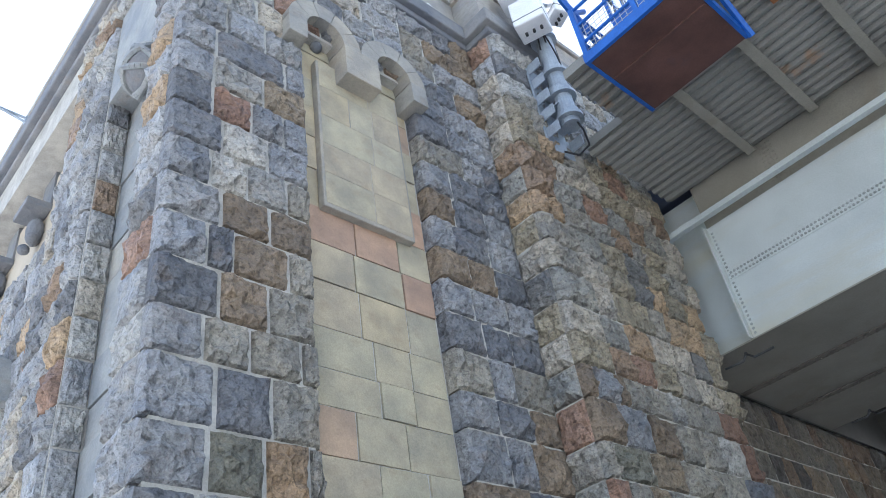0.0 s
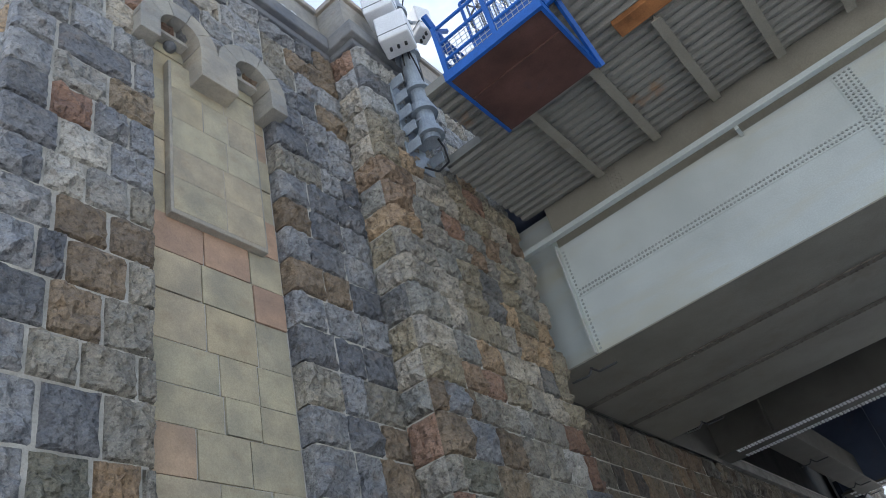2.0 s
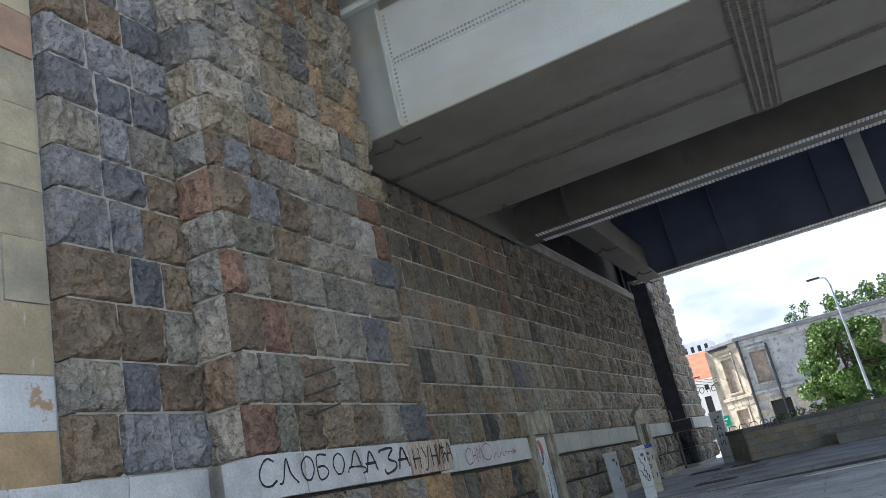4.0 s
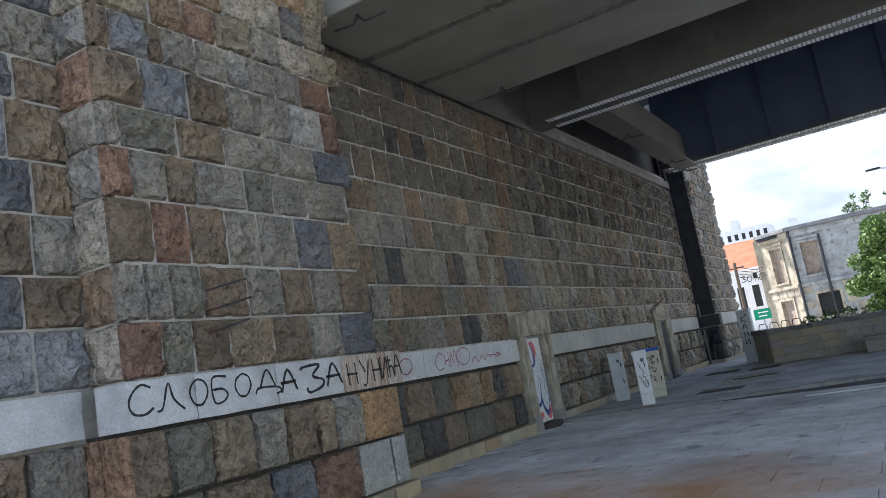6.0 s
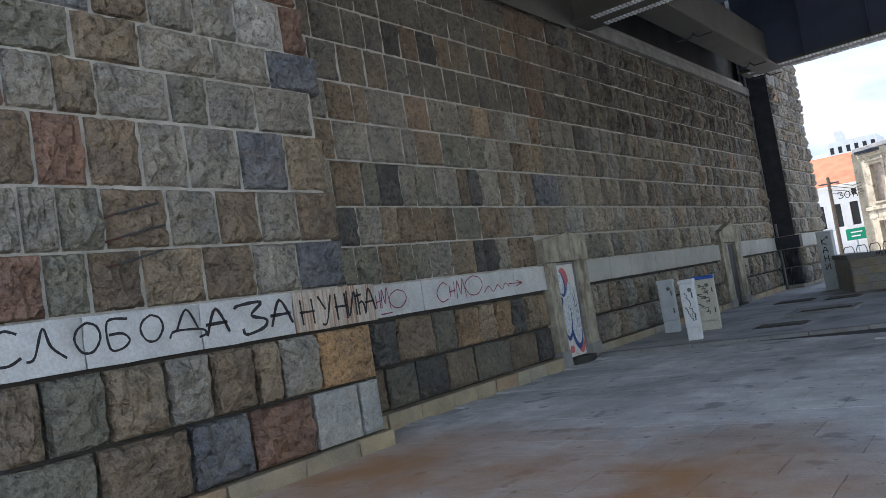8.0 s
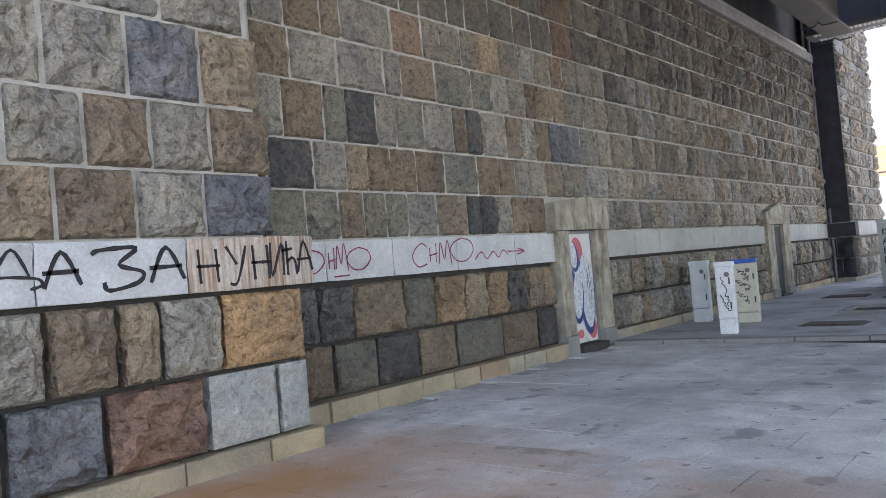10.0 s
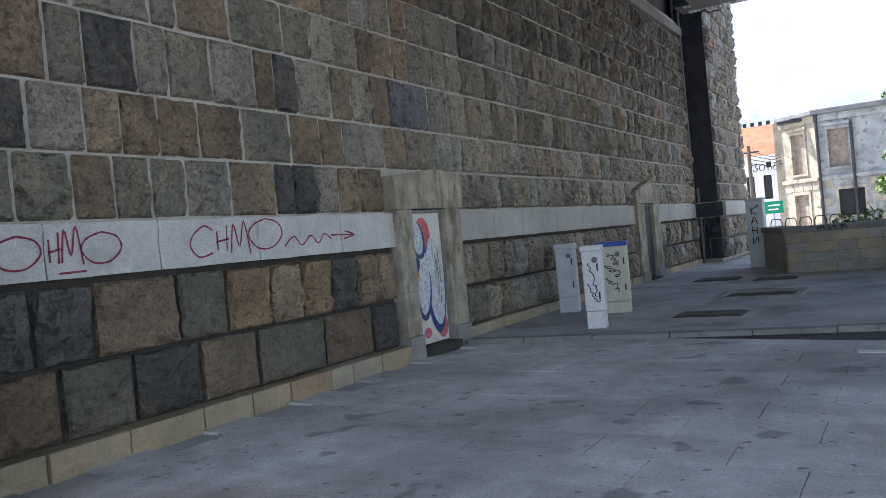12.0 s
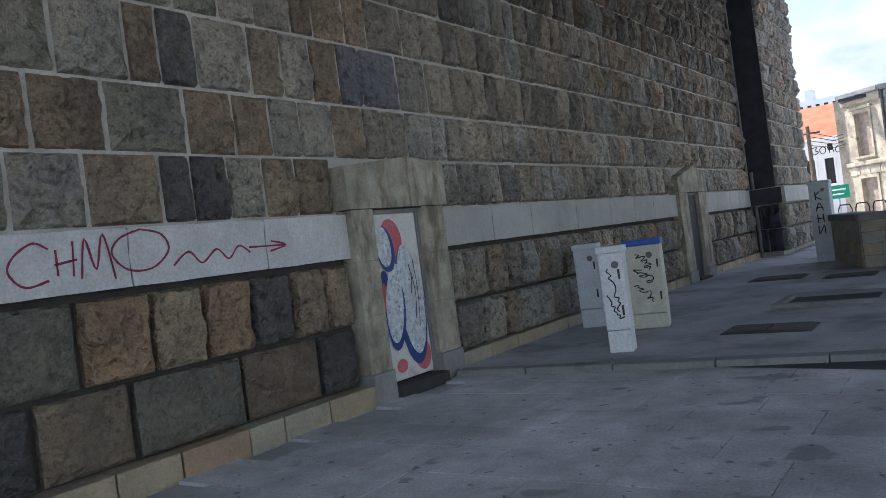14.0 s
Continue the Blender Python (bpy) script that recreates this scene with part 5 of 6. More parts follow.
def smooth(pts, k=5):
    out = []
    for i in range(len(pts) - 1):
        p0, p1, p2, p3 = pts[max(0, i - 1)], pts[i], pts[i + 1], pts[min(len(pts) - 1, i + 2)]
        for s in range(k):
            t = s / k
            out.append(tuple(0.5 * (2 * b + (c - a) * t + (2 * a - 5 * b + 4 * c - d) * t * t + (3 * b - a - 3 * c + d) * t ** 3) for a, b, c, d in zip(p0, p1, p2, p3)))
    return out + [pts[-1]]


def put_stroke(bm, pts, width, place, thick=0.003):
    """A flat painted line along pts; place turns (u, v, height) into a point."""
    left, right = [], []
    for i, (u, v) in enumerate(pts):
        a, b = pts[max(0, i - 1)], pts[min(len(pts) - 1, i + 1)]
        dx, dy = b[0] - a[0], b[1] - a[1]
        n_ = math.hypot(dx, dy) or 1
        w = width * (0.8 + 0.4 * rng.random()) / 2
        left.append(bm.verts.new(place(u - dy / n_ * w, v + dx / n_ * w, thick)))
        right.append(bm.verts.new(place(u + dy / n_ * w, v - dx / n_ * w, thick)))
    for i in range(len(pts) - 1):
        bm.faces.new((left[i], right[i], right[i + 1], left[i + 1]))


def letter(glyph, place, u, v, w, h, width):
    bm = bmesh.new()
    for line in GLYPHS[glyph]:
        put_stroke(bm, smooth([(u + x * w, v + y * h) for x, y in line]), width, place)
    return bm


def lettering(name, x, items, material, label, width):
    """Painted letters on a wall that faces +x; items: glyph, y, z, wide, high."""
    t = thing(name, x, items[0][1], items[0][2], label, "graffiti")
    for g, y, z, w, h in items:
        tpart("letter", letter(g, lambda a, b, k: (x + k, a, b), y, z, w, h, width), material, t)
    return t


lettering("graffiti", -4.936, [("S", 8.04, 1.73, 0.32, 0.3), ("L", 8.38, 1.73, 0.37, 0.3), ("O", 8.81, 1.74, 0.26, 0.28), ("B", 9.1, 1.74, 0.27, 0.28), ("O", 9.46, 1.76, 0.26, 0.26),
                               ("D", 9.82, 1.76, 0.34, 0.27)],
          M_SPRAY, "black hand-sprayed Cyrillic lettering on the pale pier band", 0.024)
lettering("graffiti", -4.936, [("A", 10.2, 1.73, 0.29, 0.27), ("Z", 10.58, 1.68, 0.44, 0.34), ("A", 11.06, 1.72, 0.32, 0.29)],
          M_SPRAY, "thick black hand-sprayed letters on the pale pier band", 0.036)
lettering("graffiti", -4.936, [("N", 11.5, 1.68, 0.24, 0.3), ("U", 11.8, 1.66, 0.24, 0.34), ("N", 12.08, 1.68, 0.22, 0.32), ("I", 12.29, 1.7, 0.18, 0.32), ("T", 12.45, 1.7, 0.17, 0.3), ("A", 12.62, 1.72, 0.19, 0.3)],
          M_SPRAY, "black sprayed word over the rust-streaked band end", 0.028)
lettering("graffiti", -5.914, [("O", 13.42, 1.7, 0.44, 0.28), ("H", 13.9, 1.72, 0.13, 0.28), ("M", 14.02, 1.74, 0.2, 0.28), ("_", 13.98, 1.65, 0.26, 0.05), ("O", 14.2, 1.71, 0.43, 0.28)],
          M_SPRAY_RED, "dark red sprayed scrawl on the pale belt course", 0.018)
lettering("graffiti", -5.914, [("C", 15.4, 1.69, 0.36, 0.33), ("H", 15.74, 1.72, 0.2, 0.28), ("M", 15.94, 1.71, 0.28, 0.3), ("O", 16.2, 1.72, 0.56, 0.34), ("W", 16.76, 1.66, 0.85, 0.24), (">", 17.6, 1.74, 0.47, 0.16)],
          M_SPRAY_RED, "dark red sprayed lettering ending in a zigzag arrow", 0.018)


lettering("graffiti", -5.822, [("O", 3.3, 14.2, 0.5, 0.5), ("W", 3.9, 14.15, 0.7, 0.5), ("C", 4.7, 14.1, 0.5, 0.6), ("B", 5.25, 14.1, 0.4, 0.6), ("O", 5.7, 14.15, 0.45, 0.5), ("O", 6.2, 14.2, 0.4, 0.45), ("W", 6.8, 14.2, 0.8, 0.4)],
          M_SPRAY_WHITE, "white outline scrawls sprayed along the tower parapet", 0.03)


# -- painted figures on the door: flat shapes like the real paint
def blob(cy, cz, ry, rz, x, turn=0.0, k=24):
    bm = bmesh.new()
    vs = []
    for i in range(k):
        a = 2 * math.pi * i / k
        y, z = ry * math.cos(a), rz * math.sin(a)
        vs.append(bm.verts.new((x, cy + y * math.cos(turn) - z * math.sin(turn), cz + y * math.sin(turn) + z * math.cos(turn))))
    bm.faces.new(vs)
    return bm


M_PINK = plain("pink_red_spray", (0.5, 0.13, 0.14), 0.6, bump=0)
M_NAVY_SPRAY = plain("navy_spray", (0.03, 0.06, 0.2), 0.6, bump=0)
M_SILVER = plain("pale_blue_spray", (0.52, 0.56, 0.6), 0.6, vary=0.35, scale=14, stain=(0.2, 0.22, 0.25), stain_scale=16, stain_edge=(0.58, 0.64), bump=0)
doodle = thing("door_graffiti", -5.935, 19.83, 1.0, "bubble-shaped graffiti in pale blue, navy and pink on the door", "graffiti")
for name, cy, cz, ry, rz, lift, tilt, m in (("pink_patch", 19.74, 1.74, 0.2, 0.26, 0.004, 0.1, M_PINK), ("pink_patch", 20.07, 0.38, 0.16, 0.2, 0.004, 0.2, M_PINK), ("pink_patch", 19.66, 0.3, 0.1, 0.08, 0.004, 0.0, M_PINK),
                                            ("navy_outline", 19.97, 0.96, 0.27, 0.7, 0.006, 0.06, M_NAVY_SPRAY), ("silver_shape", 19.985, 1.04, 0.23, 0.66, 0.008, 0.06, M_SILVER),
                                            ("navy_outline", 19.55, 1.0, 0.12, 0.42, 0.010, 0.1, M_NAVY_SPRAY), ("pink_patch", 19.52, 1.02, 0.05, 0.26, 0.012, 0.1, M_PINK),
                                            ("navy_outline", 19.66, 0.92, 0.18, 0.44, 0.013, -0.12, M_NAVY_SPRAY), ("silver_shape", 19.65, 0.99, 0.16, 0.42, 0.015, -0.12, M_SILVER), ("silver_shape", 19.72, 1.32, 0.14, 0.16, 0.016, 0.0, M_SILVER),
                                            ("navy_outline", 19.54, 1.66, 0.16, 0.27, 0.017, 0.15, M_NAVY_SPRAY), ("silver_shape", 19.53, 1.69, 0.13, 0.24, 0.019, 0.15, M_SILVER)):
    cy = min(max(cy, D0 + 0.07 + ry), D1 - 0.07 - ry) if ry < 0.4 else cy
    tpart(name, blob(cy, cz, ry, rz, -5.938 + lift, tilt), m, doodle)
bm = bmesh.new()
for y, z0, z1 in ((20.02, 0.8, 1.35), (20.07, 0.7, 1.5), (19.98, 1.1, 1.45)):
    put_stroke(bm, smooth([(y, z1), (y + 0.03, (z0 + z1) / 2), (y - 0.01, z0)]), 0.012, lambda a, b, k: (-5.916 + k, a, b))
tpart("scribble", bm, M_SPRAY, doodle)


# -- steel rods sticking out of the pier
for y, z in ((9.28, 3.0), (9.33, 2.78), (9.26, 2.52)):
    t = thing("rebar", -5.12, y, z, "bent rusty steel rod sticking out of the pier joint", "rod", group="pier rods")
    tpart("rod", rod((-5.2, y, z), (-4.94, y + 0.08, z + 0.02), 0.013, 6), M_RUST, t)
    tpart("bent_end", rod((-4.94, y + 0.08, z + 0.02), (-4.88, y + 0.52, z + 0.12), 0.012, 6), M_DARK_METAL, t)


# -- pipes down the far pier
for k, (x, y) in enumerate(((-5.93, 36.78), (-5.8, 36.8))):
    t = thing("drain_pipe", x, y, 0, "grey steel pipe running down beside the far pier", "pipe", group="pier pipes")
    tpart("pipe", rod((x, y, PAVE_Z), (x, y, 1.2), 0.055, 10), M_PIPE, t)
    tpart("pipe", rod((x, y, 1.2), (x - 0.02, y + 0.02, 2.3), 0.05, 10), M_PIPE, t)
    tpart("pipe", rod((x - 0.02, y + 0.02, 2.3), (x - 0.02, y + 0.02, 8.6 if k == 0 else 2.6), 0.045, 10), M_PIPE, t)


# -- utility cabinets on the pavement
M_CAB_WHITE = plain("white_cabinet_paint", (0.68, 0.71, 0.73), 0.5, vary=0.07, scale=5, stain=(0.5, 0.5, 0.48), stain_scale=4, bump=0.02)
M_CAB_BEIGE = plain("beige_cabinet_paint", (0.55, 0.55, 0.46), 0.55, vary=0.08, scale=5, stain=(0.4, 0.38, 0.32), stain_scale=3, bump=0.02)
M_CAB_GREY = plain("pale_grey_cabinet_paint", (0.52, 0.57, 0.6), 0.55, vary=0.08, scale=5, bump=0.02)
M_CAB_BLUE = plain("blue_lid_paint", (0.03, 0.1, 0.42), 0.4, bump=0.02)


def cabinet(x, y, w, d, h, material, label, lid=None, doors=1, turn=0.0, tags=(), plinth=0.3):
    t = thing("utility_cabinet", x, y, PAVE_Z, label, "utility cabinet", group="street cabinets")
    m = Matrix.Rotation(radians(turn), 4, "Z")
    def p(name, bm, mat, owner=None, label=""):
        ob = part(name, bm, mat, owner or t, label)
        return ob
    p("base", box(-w / 2 + 0.005, w / 2 - 0.005, -d / 2 + 0.005, d / 2 - 0.005, 0, plinth, 0.008), material)
    body = p("body", box(-w / 2, w / 2, -d / 2, d / 2, plinth + 0.008, h, 0.01), material)
    for k in range(doors):
        z0 = plinth + 0.03 + (h - plinth - 0.06) * k / doors
        z1 = plinth + 0.03 + (h - plinth - 0.06) * (k + 1) / doors - 0.01
        dr = p("door", box(-w / 2 + 0.02, w / 2 - 0.02, -d / 2 - 0.012, -d / 2 + 0.002, z0, z1, 0.005), material)
        p("handle", box(w / 2 - 0.07, w / 2 - 0.045, -d / 2 - 0.03, -d / 2 - 0.012, (z0 + z1) / 2 - 0.06, (z0 + z1) / 2 + 0.06, 0.005), M_DARK_METAL, dr)
        if k == doors - 1:
            p("vent", blob_y(w * 0.18, z1 - 0.1, 0.045, -d / 2 - 0.014), M_PIPE, dr)
    p("lid", box(-w / 2 - 0.015, w / 2 + 0.015, -d / 2 - 0.03, d / 2 + 0.015, h + 0.002, h + 0.085, 0.012), lid or material)
    for z, s, lean in tags:
        bm = bmesh.new()
        pts = [((rng.random() - 0.5) * w * 0.3 * (1 if i % 2 else -1) + (i / 13 - 0.5) * w * 0.4, z - s * (i / 13 - 0.5) + (rng.random() - 0.5) * 0.05) for i in range(14)]
        put_stroke(bm, smooth(pts, 3), 0.015, lambda a, b, k: (a, -d / 2 - 0.0155 - k * 0.2, b))
        p("spray_tag", bm, M_SPRAY)
    t.rotation_euler = (0, 0, radians(turn))
    return t


def blob_y(cx, cz, r, y, k=16):
    bm = bmesh.new()
    bm.faces.new([bm.verts.new((cx + r * math.cos(2 * math.pi * i / k), y, cz + r * math.sin(2 * math.pi * i / k))) for i in range(k)])
    return bm


cabinet(-4.03, 21.55, 0.29, 0.28, 1.19, M_CAB_WHITE, "narrow white metal utility cabinet with black spray tags", doors=2, turn=12, tags=((0.75, 0.5, 0), (0.55, 0.3, 0)), plinth=0.26)
cabinet(-4.38, 23.55, 0.5, 0.4, 1.18, M_CAB_BEIGE, "beige metal utility cabinet with a blue lid and spray tags", lid=M_CAB_BLUE, doors=2, turn=14, tags=((0.95, 0.2, 0), (0.5, 0.25, 0), (0.75, 0.2, 0)), plinth=0.2)
cabinet(-5.42, 23.9, 0.36, 0.35, 1.2, M_CAB_GREY, "weathered pale grey utility cabinet beside the wall", doors=2, turn=14, plinth=0.28)
cabinet(-3.5, 33.3, 0.45, 0.4, 1.85, M_CAB_GREY, "tall grey street cabinet with dark letters beside the planter", doors=1, turn=0, plinth=0.2)
sign_t = thing("graffiti", -3.5, 33.09, 0.9, "dark letters sprayed down the tall street cabinet", "graffiti")
for k, g in enumerate("KANI"):
    tpart("letter", letter(g, lambda a, b, h: (a, 33.075 - h, b), -3.6, 1.55 - k * 0.27, 0.16, 0.2, 0.025), M_SPRAY, sign_t)

# -- manhole covers and an open pit
M_IRON = plain("rusty_cast_iron", (0.10, 0.09, 0.08), 0.75, 0.3, vary=0.3, scale=6, stain=(0.16, 0.11, 0.08), stain_scale=5, bump=0.4)
for x, y, w, d in ((-2.6, 22.75, 0.95, 0.55), (-3.9, 29.6, 0.95, 0.75), (-2.5, 29.0, 0.8, 0.6)):
    t = thing("manhole_cover", x, y, PAVE_Z, "rusty rectangular iron manhole cover sunk in asphalt", "manhole cover", group="manhole covers")
    tpart("frame", box(x - w / 2 - 0.05, x + w / 2 + 0.05, y - d / 2 - 0.05, y + d / 2 + 0.05, PAVE_Z - 0.02, PAVE_Z + 0.012, 0.006), M_IRON, t)
    for a in (-1, 1):
        tpart("plate", box(x + a * w / 4 - w / 4 + 0.008, x + a * w / 4 + w / 4 - 0.008, y - d / 2, y + d / 2, PAVE_Z + 0.014, PAVE_Z + 0.03, 0.006), M_IRON, t)
t = thing("pit_frame", -2.25, 25.3, PAVE_Z, "sunken pit with a raised concrete rim in the pavement", "pit")
for b in (box(-3.0, -1.5, 24.7, 24.82, PAVE_Z - 0.02, PAVE_Z + 0.06, 0.01), box(-3.0, -1.5, 25.85, 25.97, PAVE_Z - 0.02, PAVE_Z + 0.06, 0.01),
          box(-3.0, -2.88, 24.823, 25.847, PAVE_Z - 0.02, PAVE_Z + 0.06, 0.01), box(-1.62, -1.5, 24.823, 25.847, PAVE_Z - 0.02, PAVE_Z + 0.06, 0.01)):
    tpart("rim", b, M_KERB, t)
# flat dark sheet painted for the shade inside the open pit
tpart("cover", box(-2.87, -1.63, 24.83, 25.84, PAVE_Z - 0.02, PAVE_Z + 0.015), M_MORTAR_DARK, t)

# -- kerb stones
kerb = thing("kerb", 0, 20.5, 0, "worn concrete kerb at the edge of the raised pavement", "kerb", kind="structure")
x = -5.75
while x < 16:
    w = rng.uniform(0.9, 1.1)
    km = Matrix.Translation((-6.1, KERB_Y, 0)) @ Matrix.Rotation(KERB_TURN, 4, "Z") @ Matrix.Translation((x + 6.1, 0, 0))
    tpart("kerb_stone", box(0, w - 0.012, -0.17 + rng.uniform(-0.02, 0.02), 0.03, -0.04, PAVE_Z + 0.012 + rng.uniform(-0.008, 0.008), 0.015, km), M_KERB, kerb)
    x += w
bm = bmesh.new()
lo_ = [bm.verts.new((x, y, 0.0)) for x, y in ((-3.4, 20.86), (-0.2, 20.32), (6.0, 19.75), (6.0, 21.9))]
hi_ = [bm.verts.new((v.co.x, v.co.y, 0.006)) for v in lo_]
bm.faces.new(hi_)
for i in range(4):
    bm.faces.new((lo_[i], lo_[(i + 1) % 4], hi_[(i + 1) % 4], hi_[i]))
bmesh.ops.recalc_face_normals(bm, faces=bm.faces)
structure("road_patch", bm, plain("dark_asphalt_patch", (0.085, 0.085, 0.088), 0.9, vary=0.3, scale=2.0, fine=70, bump=0.5), "dark asphalt patch along the foot of the kerb", "road")
# line of sunlight through a deck gap, drawn as a thin white strip
stripe = tagged(part("sun_strip", box(-0.36, 9, 19.45, 19.6, 0.001, 0.012), M_WHITE_LINE), "thin line of sunlight on the paving, drawn as a white strip", "road marking", kind="structure")

# -- stone planter
M_CLAD = stone("planter_cladding", [(0, (0.3, 0.285, 0.25)), (0.25, (0.33, 0.29, 0.225)), (0.5, (0.26, 0.275, 0.285)), (0.75, (0.29, 0.285, 0.27))], bump=0.2, stain=0.2)
planter = thing("planter", 1, 31, PAVE_Z, "long low planter clad in mixed stone slabs with a dark coping", "planter")
def seg_wall(a, b, h):
    pa, pb = Vector((*a, 0)), Vector((*b, 0))
    ang = math.atan2(pb.y - pa.y, pb.x - pa.x)
    ln = (pb - pa).length
    m = Matrix.Translation((a[0], a[1], PAVE_Z)) @ Matrix.Rotation(ang, 4, "Z")
    tpart("core", box(0, ln, 0.02, 0.4, -0.05, h, 0, m), M_MORTAR_DARK, planter)
    z = 0.0
    while z < h - 0.05:
        z1 = min(h, z + 0.24)
        us = split(0, ln, 0.3, 0.8)
        for u0, u1 in zip(us, us[1:]):
            tpart("cladding_slab", box(u0 + 0.004, u1 - 0.004, -0.012 + rng.uniform(-0.004, 0.004), 0.02, z + 0.004, z1 - 0.004, 0, m), M_CLAD, planter)
        z = z1
    tpart("coping", box(-0.04, ln + 0.04, -0.06, 0.5, h + 0.002, h + 0.15, 0.012, m), M_TRIM, planter)
seg_wall((-2.4, 30.45), (11, 30.1), 0.95)
seg_wall((-3.35, 33.2), (-2.43, 30.5), 0.95)
tpart("soil", box(-2.2, 11, 30.8, 33, 0.2, 0.95), plain("dark_soil", (0.05, 0.04, 0.03), 0.95), planter)
lt = thing("graffiti", -1.6, 30.35, 1.05, "dark sprayed capital letters along the planter coping", "graffiti")
for k, g in enumerate("MIT"):
    tpart("letter", letter(g, lambda a, b, h: (a, 30.42 - 0.026 * (a + 2.4) - 0.07 - h, b), -1.7 + k * 0.24, PAVE_Z + 0.98, 0.16, 0.1, 0.022), M_SPRAY, lt)
t = thing("bench_block", 0.9, 29.4, PAVE_Z, "low concrete block bench in front of the planter", "bench")
tpart("block", box(0.35, 2.4, 29.1, 29.9, PAVE_Z, PAVE_Z + 0.34, 0.02), M_KERB, t)
tpart("seat_slab", box(0.3, 2.45, 29.05, 29.95, PAVE_Z + 0.343, PAVE_Z + 0.45, 0.015), M_TRIM, t)


# -- foliage
def foliage_material(name, a, b):
    m, n, l, bs = nodes_of(name)
    g = n.new("ShaderNodeNewGeometry")
    r = ramp_of(n, [(0, a), (1, b)])
    l.new(g.outputs["Random Per Island"], r.inputs[0])
    l.new(r.outputs[0], bs.inputs["Base Color"])
    bs.inputs["Roughness"].default_value = 0.6
    bs.inputs["Transmission Weight"].default_value = 0.0
    return m


M_LEAVES = foliage_material("fresh_green_leaves", (0.05, 0.11, 0.02), (0.14, 0.23, 0.05))
M_BARK = plain("grey_brown_bark", (0.13, 0.1, 0.075), 0.9, vary=0.35, scale=8, bump=0.5)


def leaves(clumps, per, size, seed):
    """Many small two-triangle leaves spread through clumps (x, y, z, radius)."""
    r = np.random.RandomState(seed)
    verts, faces = [], []
    for cx, cy, cz, rad in clumps:
        for _ in range(int(per * rad * rad)):
            d = r.normal(size=3)
            d /= np.linalg.norm(d)
            p = np.array((cx, cy, cz)) + d * rad * (0.45 + 0.55 * r.rand() ** 0.5) * np.array((1, 1, 0.8))
            u = r.normal(size=3)
            u /= np.linalg.norm(u)
            w = np.cross(u, r.normal(size=3))
            w /= np.linalg.norm(w) + 1e-6
            s = size * (0.6 + 0.8 * r.rand())
            k = len(verts)
            verts += [tuple(p - u * s), tuple(p + w * s * 0.45), tuple(p + u * s), tuple(p - w * s * 0.45)]
            faces.append((k, k + 1, k + 2, k + 3))
    me = bpy.data.meshes.new("crown")
    me.from_pydata(verts, [], faces)
    me.materials.append(M_LEAVES)
    return me


def tree(x, y, height, spread, label, seed, leaf=0.16, per=260, n_clumps=22, base=0.45, droop=0.0):
    t = thing("tree", x, y, 0, label, "tree")
    r = random.Random(seed)
    bm = bmesh.new()
    p = Vector((0, 0, 0))
    rad = height * 0.028
    for k in range(5):
        q_ = p + Vector((r.uniform(-0.12, 0.12), r.uniform(-0.12, 0.12), height * 0.14))
        put_rod(bm, p, q_, rad, 8, rad * 0.84)
        p, rad = q_, rad * 0.84
    top = p
    clumps = []
    for k in range(n_clumps):
        a, h = r.uniform(0, 2 * math.pi), r.uniform(base, 1.0)
        d = spread * (1.05 - 0.55 * abs(h - 0.65) / 0.5) * r.uniform(0.35, 1.0)
        c = Vector((d * math.cos(a), d * math.sin(a), height * h - droop * d))
        clumps.append((*c, r.uniform(0.45, 0.85) * spread * 0.36))
        if k < 9:
            put_rod(bm, top * r.uniform(0.6, 1.0), c, rad * 0.6, 5, rad * 0.15)
    part("trunk", bm, M_BARK, t)
    crown = new("crown", leaves(clumps, per, leaf, seed))
    crown.parent = t
    return t


tree(2.0, 54, 6.5, 2.9, "bushy green tree with drooping branches beside the house", 3, 0.13, 700, 70, 0.2, 0.45)
tree(9.5, 52, 7.5, 3.2, "tall leafy green street tree", 5, 0.16, 300, 30, 0.3)
tree(0.2, 69, 9.3, 1.2, "young tree growing behind the derelict house", 8, 0.11, 420, 34, 0.72)
tree(3.0, 69, 9.4, 1.7, "leafy tree top showing over the derelict roof", 15, 0.11, 420, 42, 0.68)
tree(5.8, 69, 9.4, 2.4, "leafy tree crown rising behind the derelict roof", 11, 0.12, 420, 50, 0.6)
shrub = new("shrub", leaves([(-1.2 + 0.6 * i, 31.6 + 0.3 * (i % 2), 1.15 + 0.05 * (i % 3), 0.28 + 0.05 * (i % 2)) for i in range(8)], 1500, 0.06, 21))
tagged(shrub, "low green plants growing in the stone planter", "shrub", kind="stuff")

# bicycle hoops behind the planter
for i in range(5):
    x = -3.6 + i * 0.42
    t = thing("bike_hoop", x, 36.5, 0, "black steel bicycle hoop behind the planter", "bike rack", group="bike hoops")
    pts = [Vector((x, 36.5, 0.07)), Vector((x, 36.5, 1.2)), Vector((x + 0.05, 36.5, 1.32)), Vector((x + 0.28, 36.5, 1.32)), Vector((x + 0.33, 36.5, 1.2)), Vector((x + 0.33, 36.5, 0.07))]
    tpart("hoop", rods(list(zip(pts, pts[1:])), 0.015), M_BLACK, t)


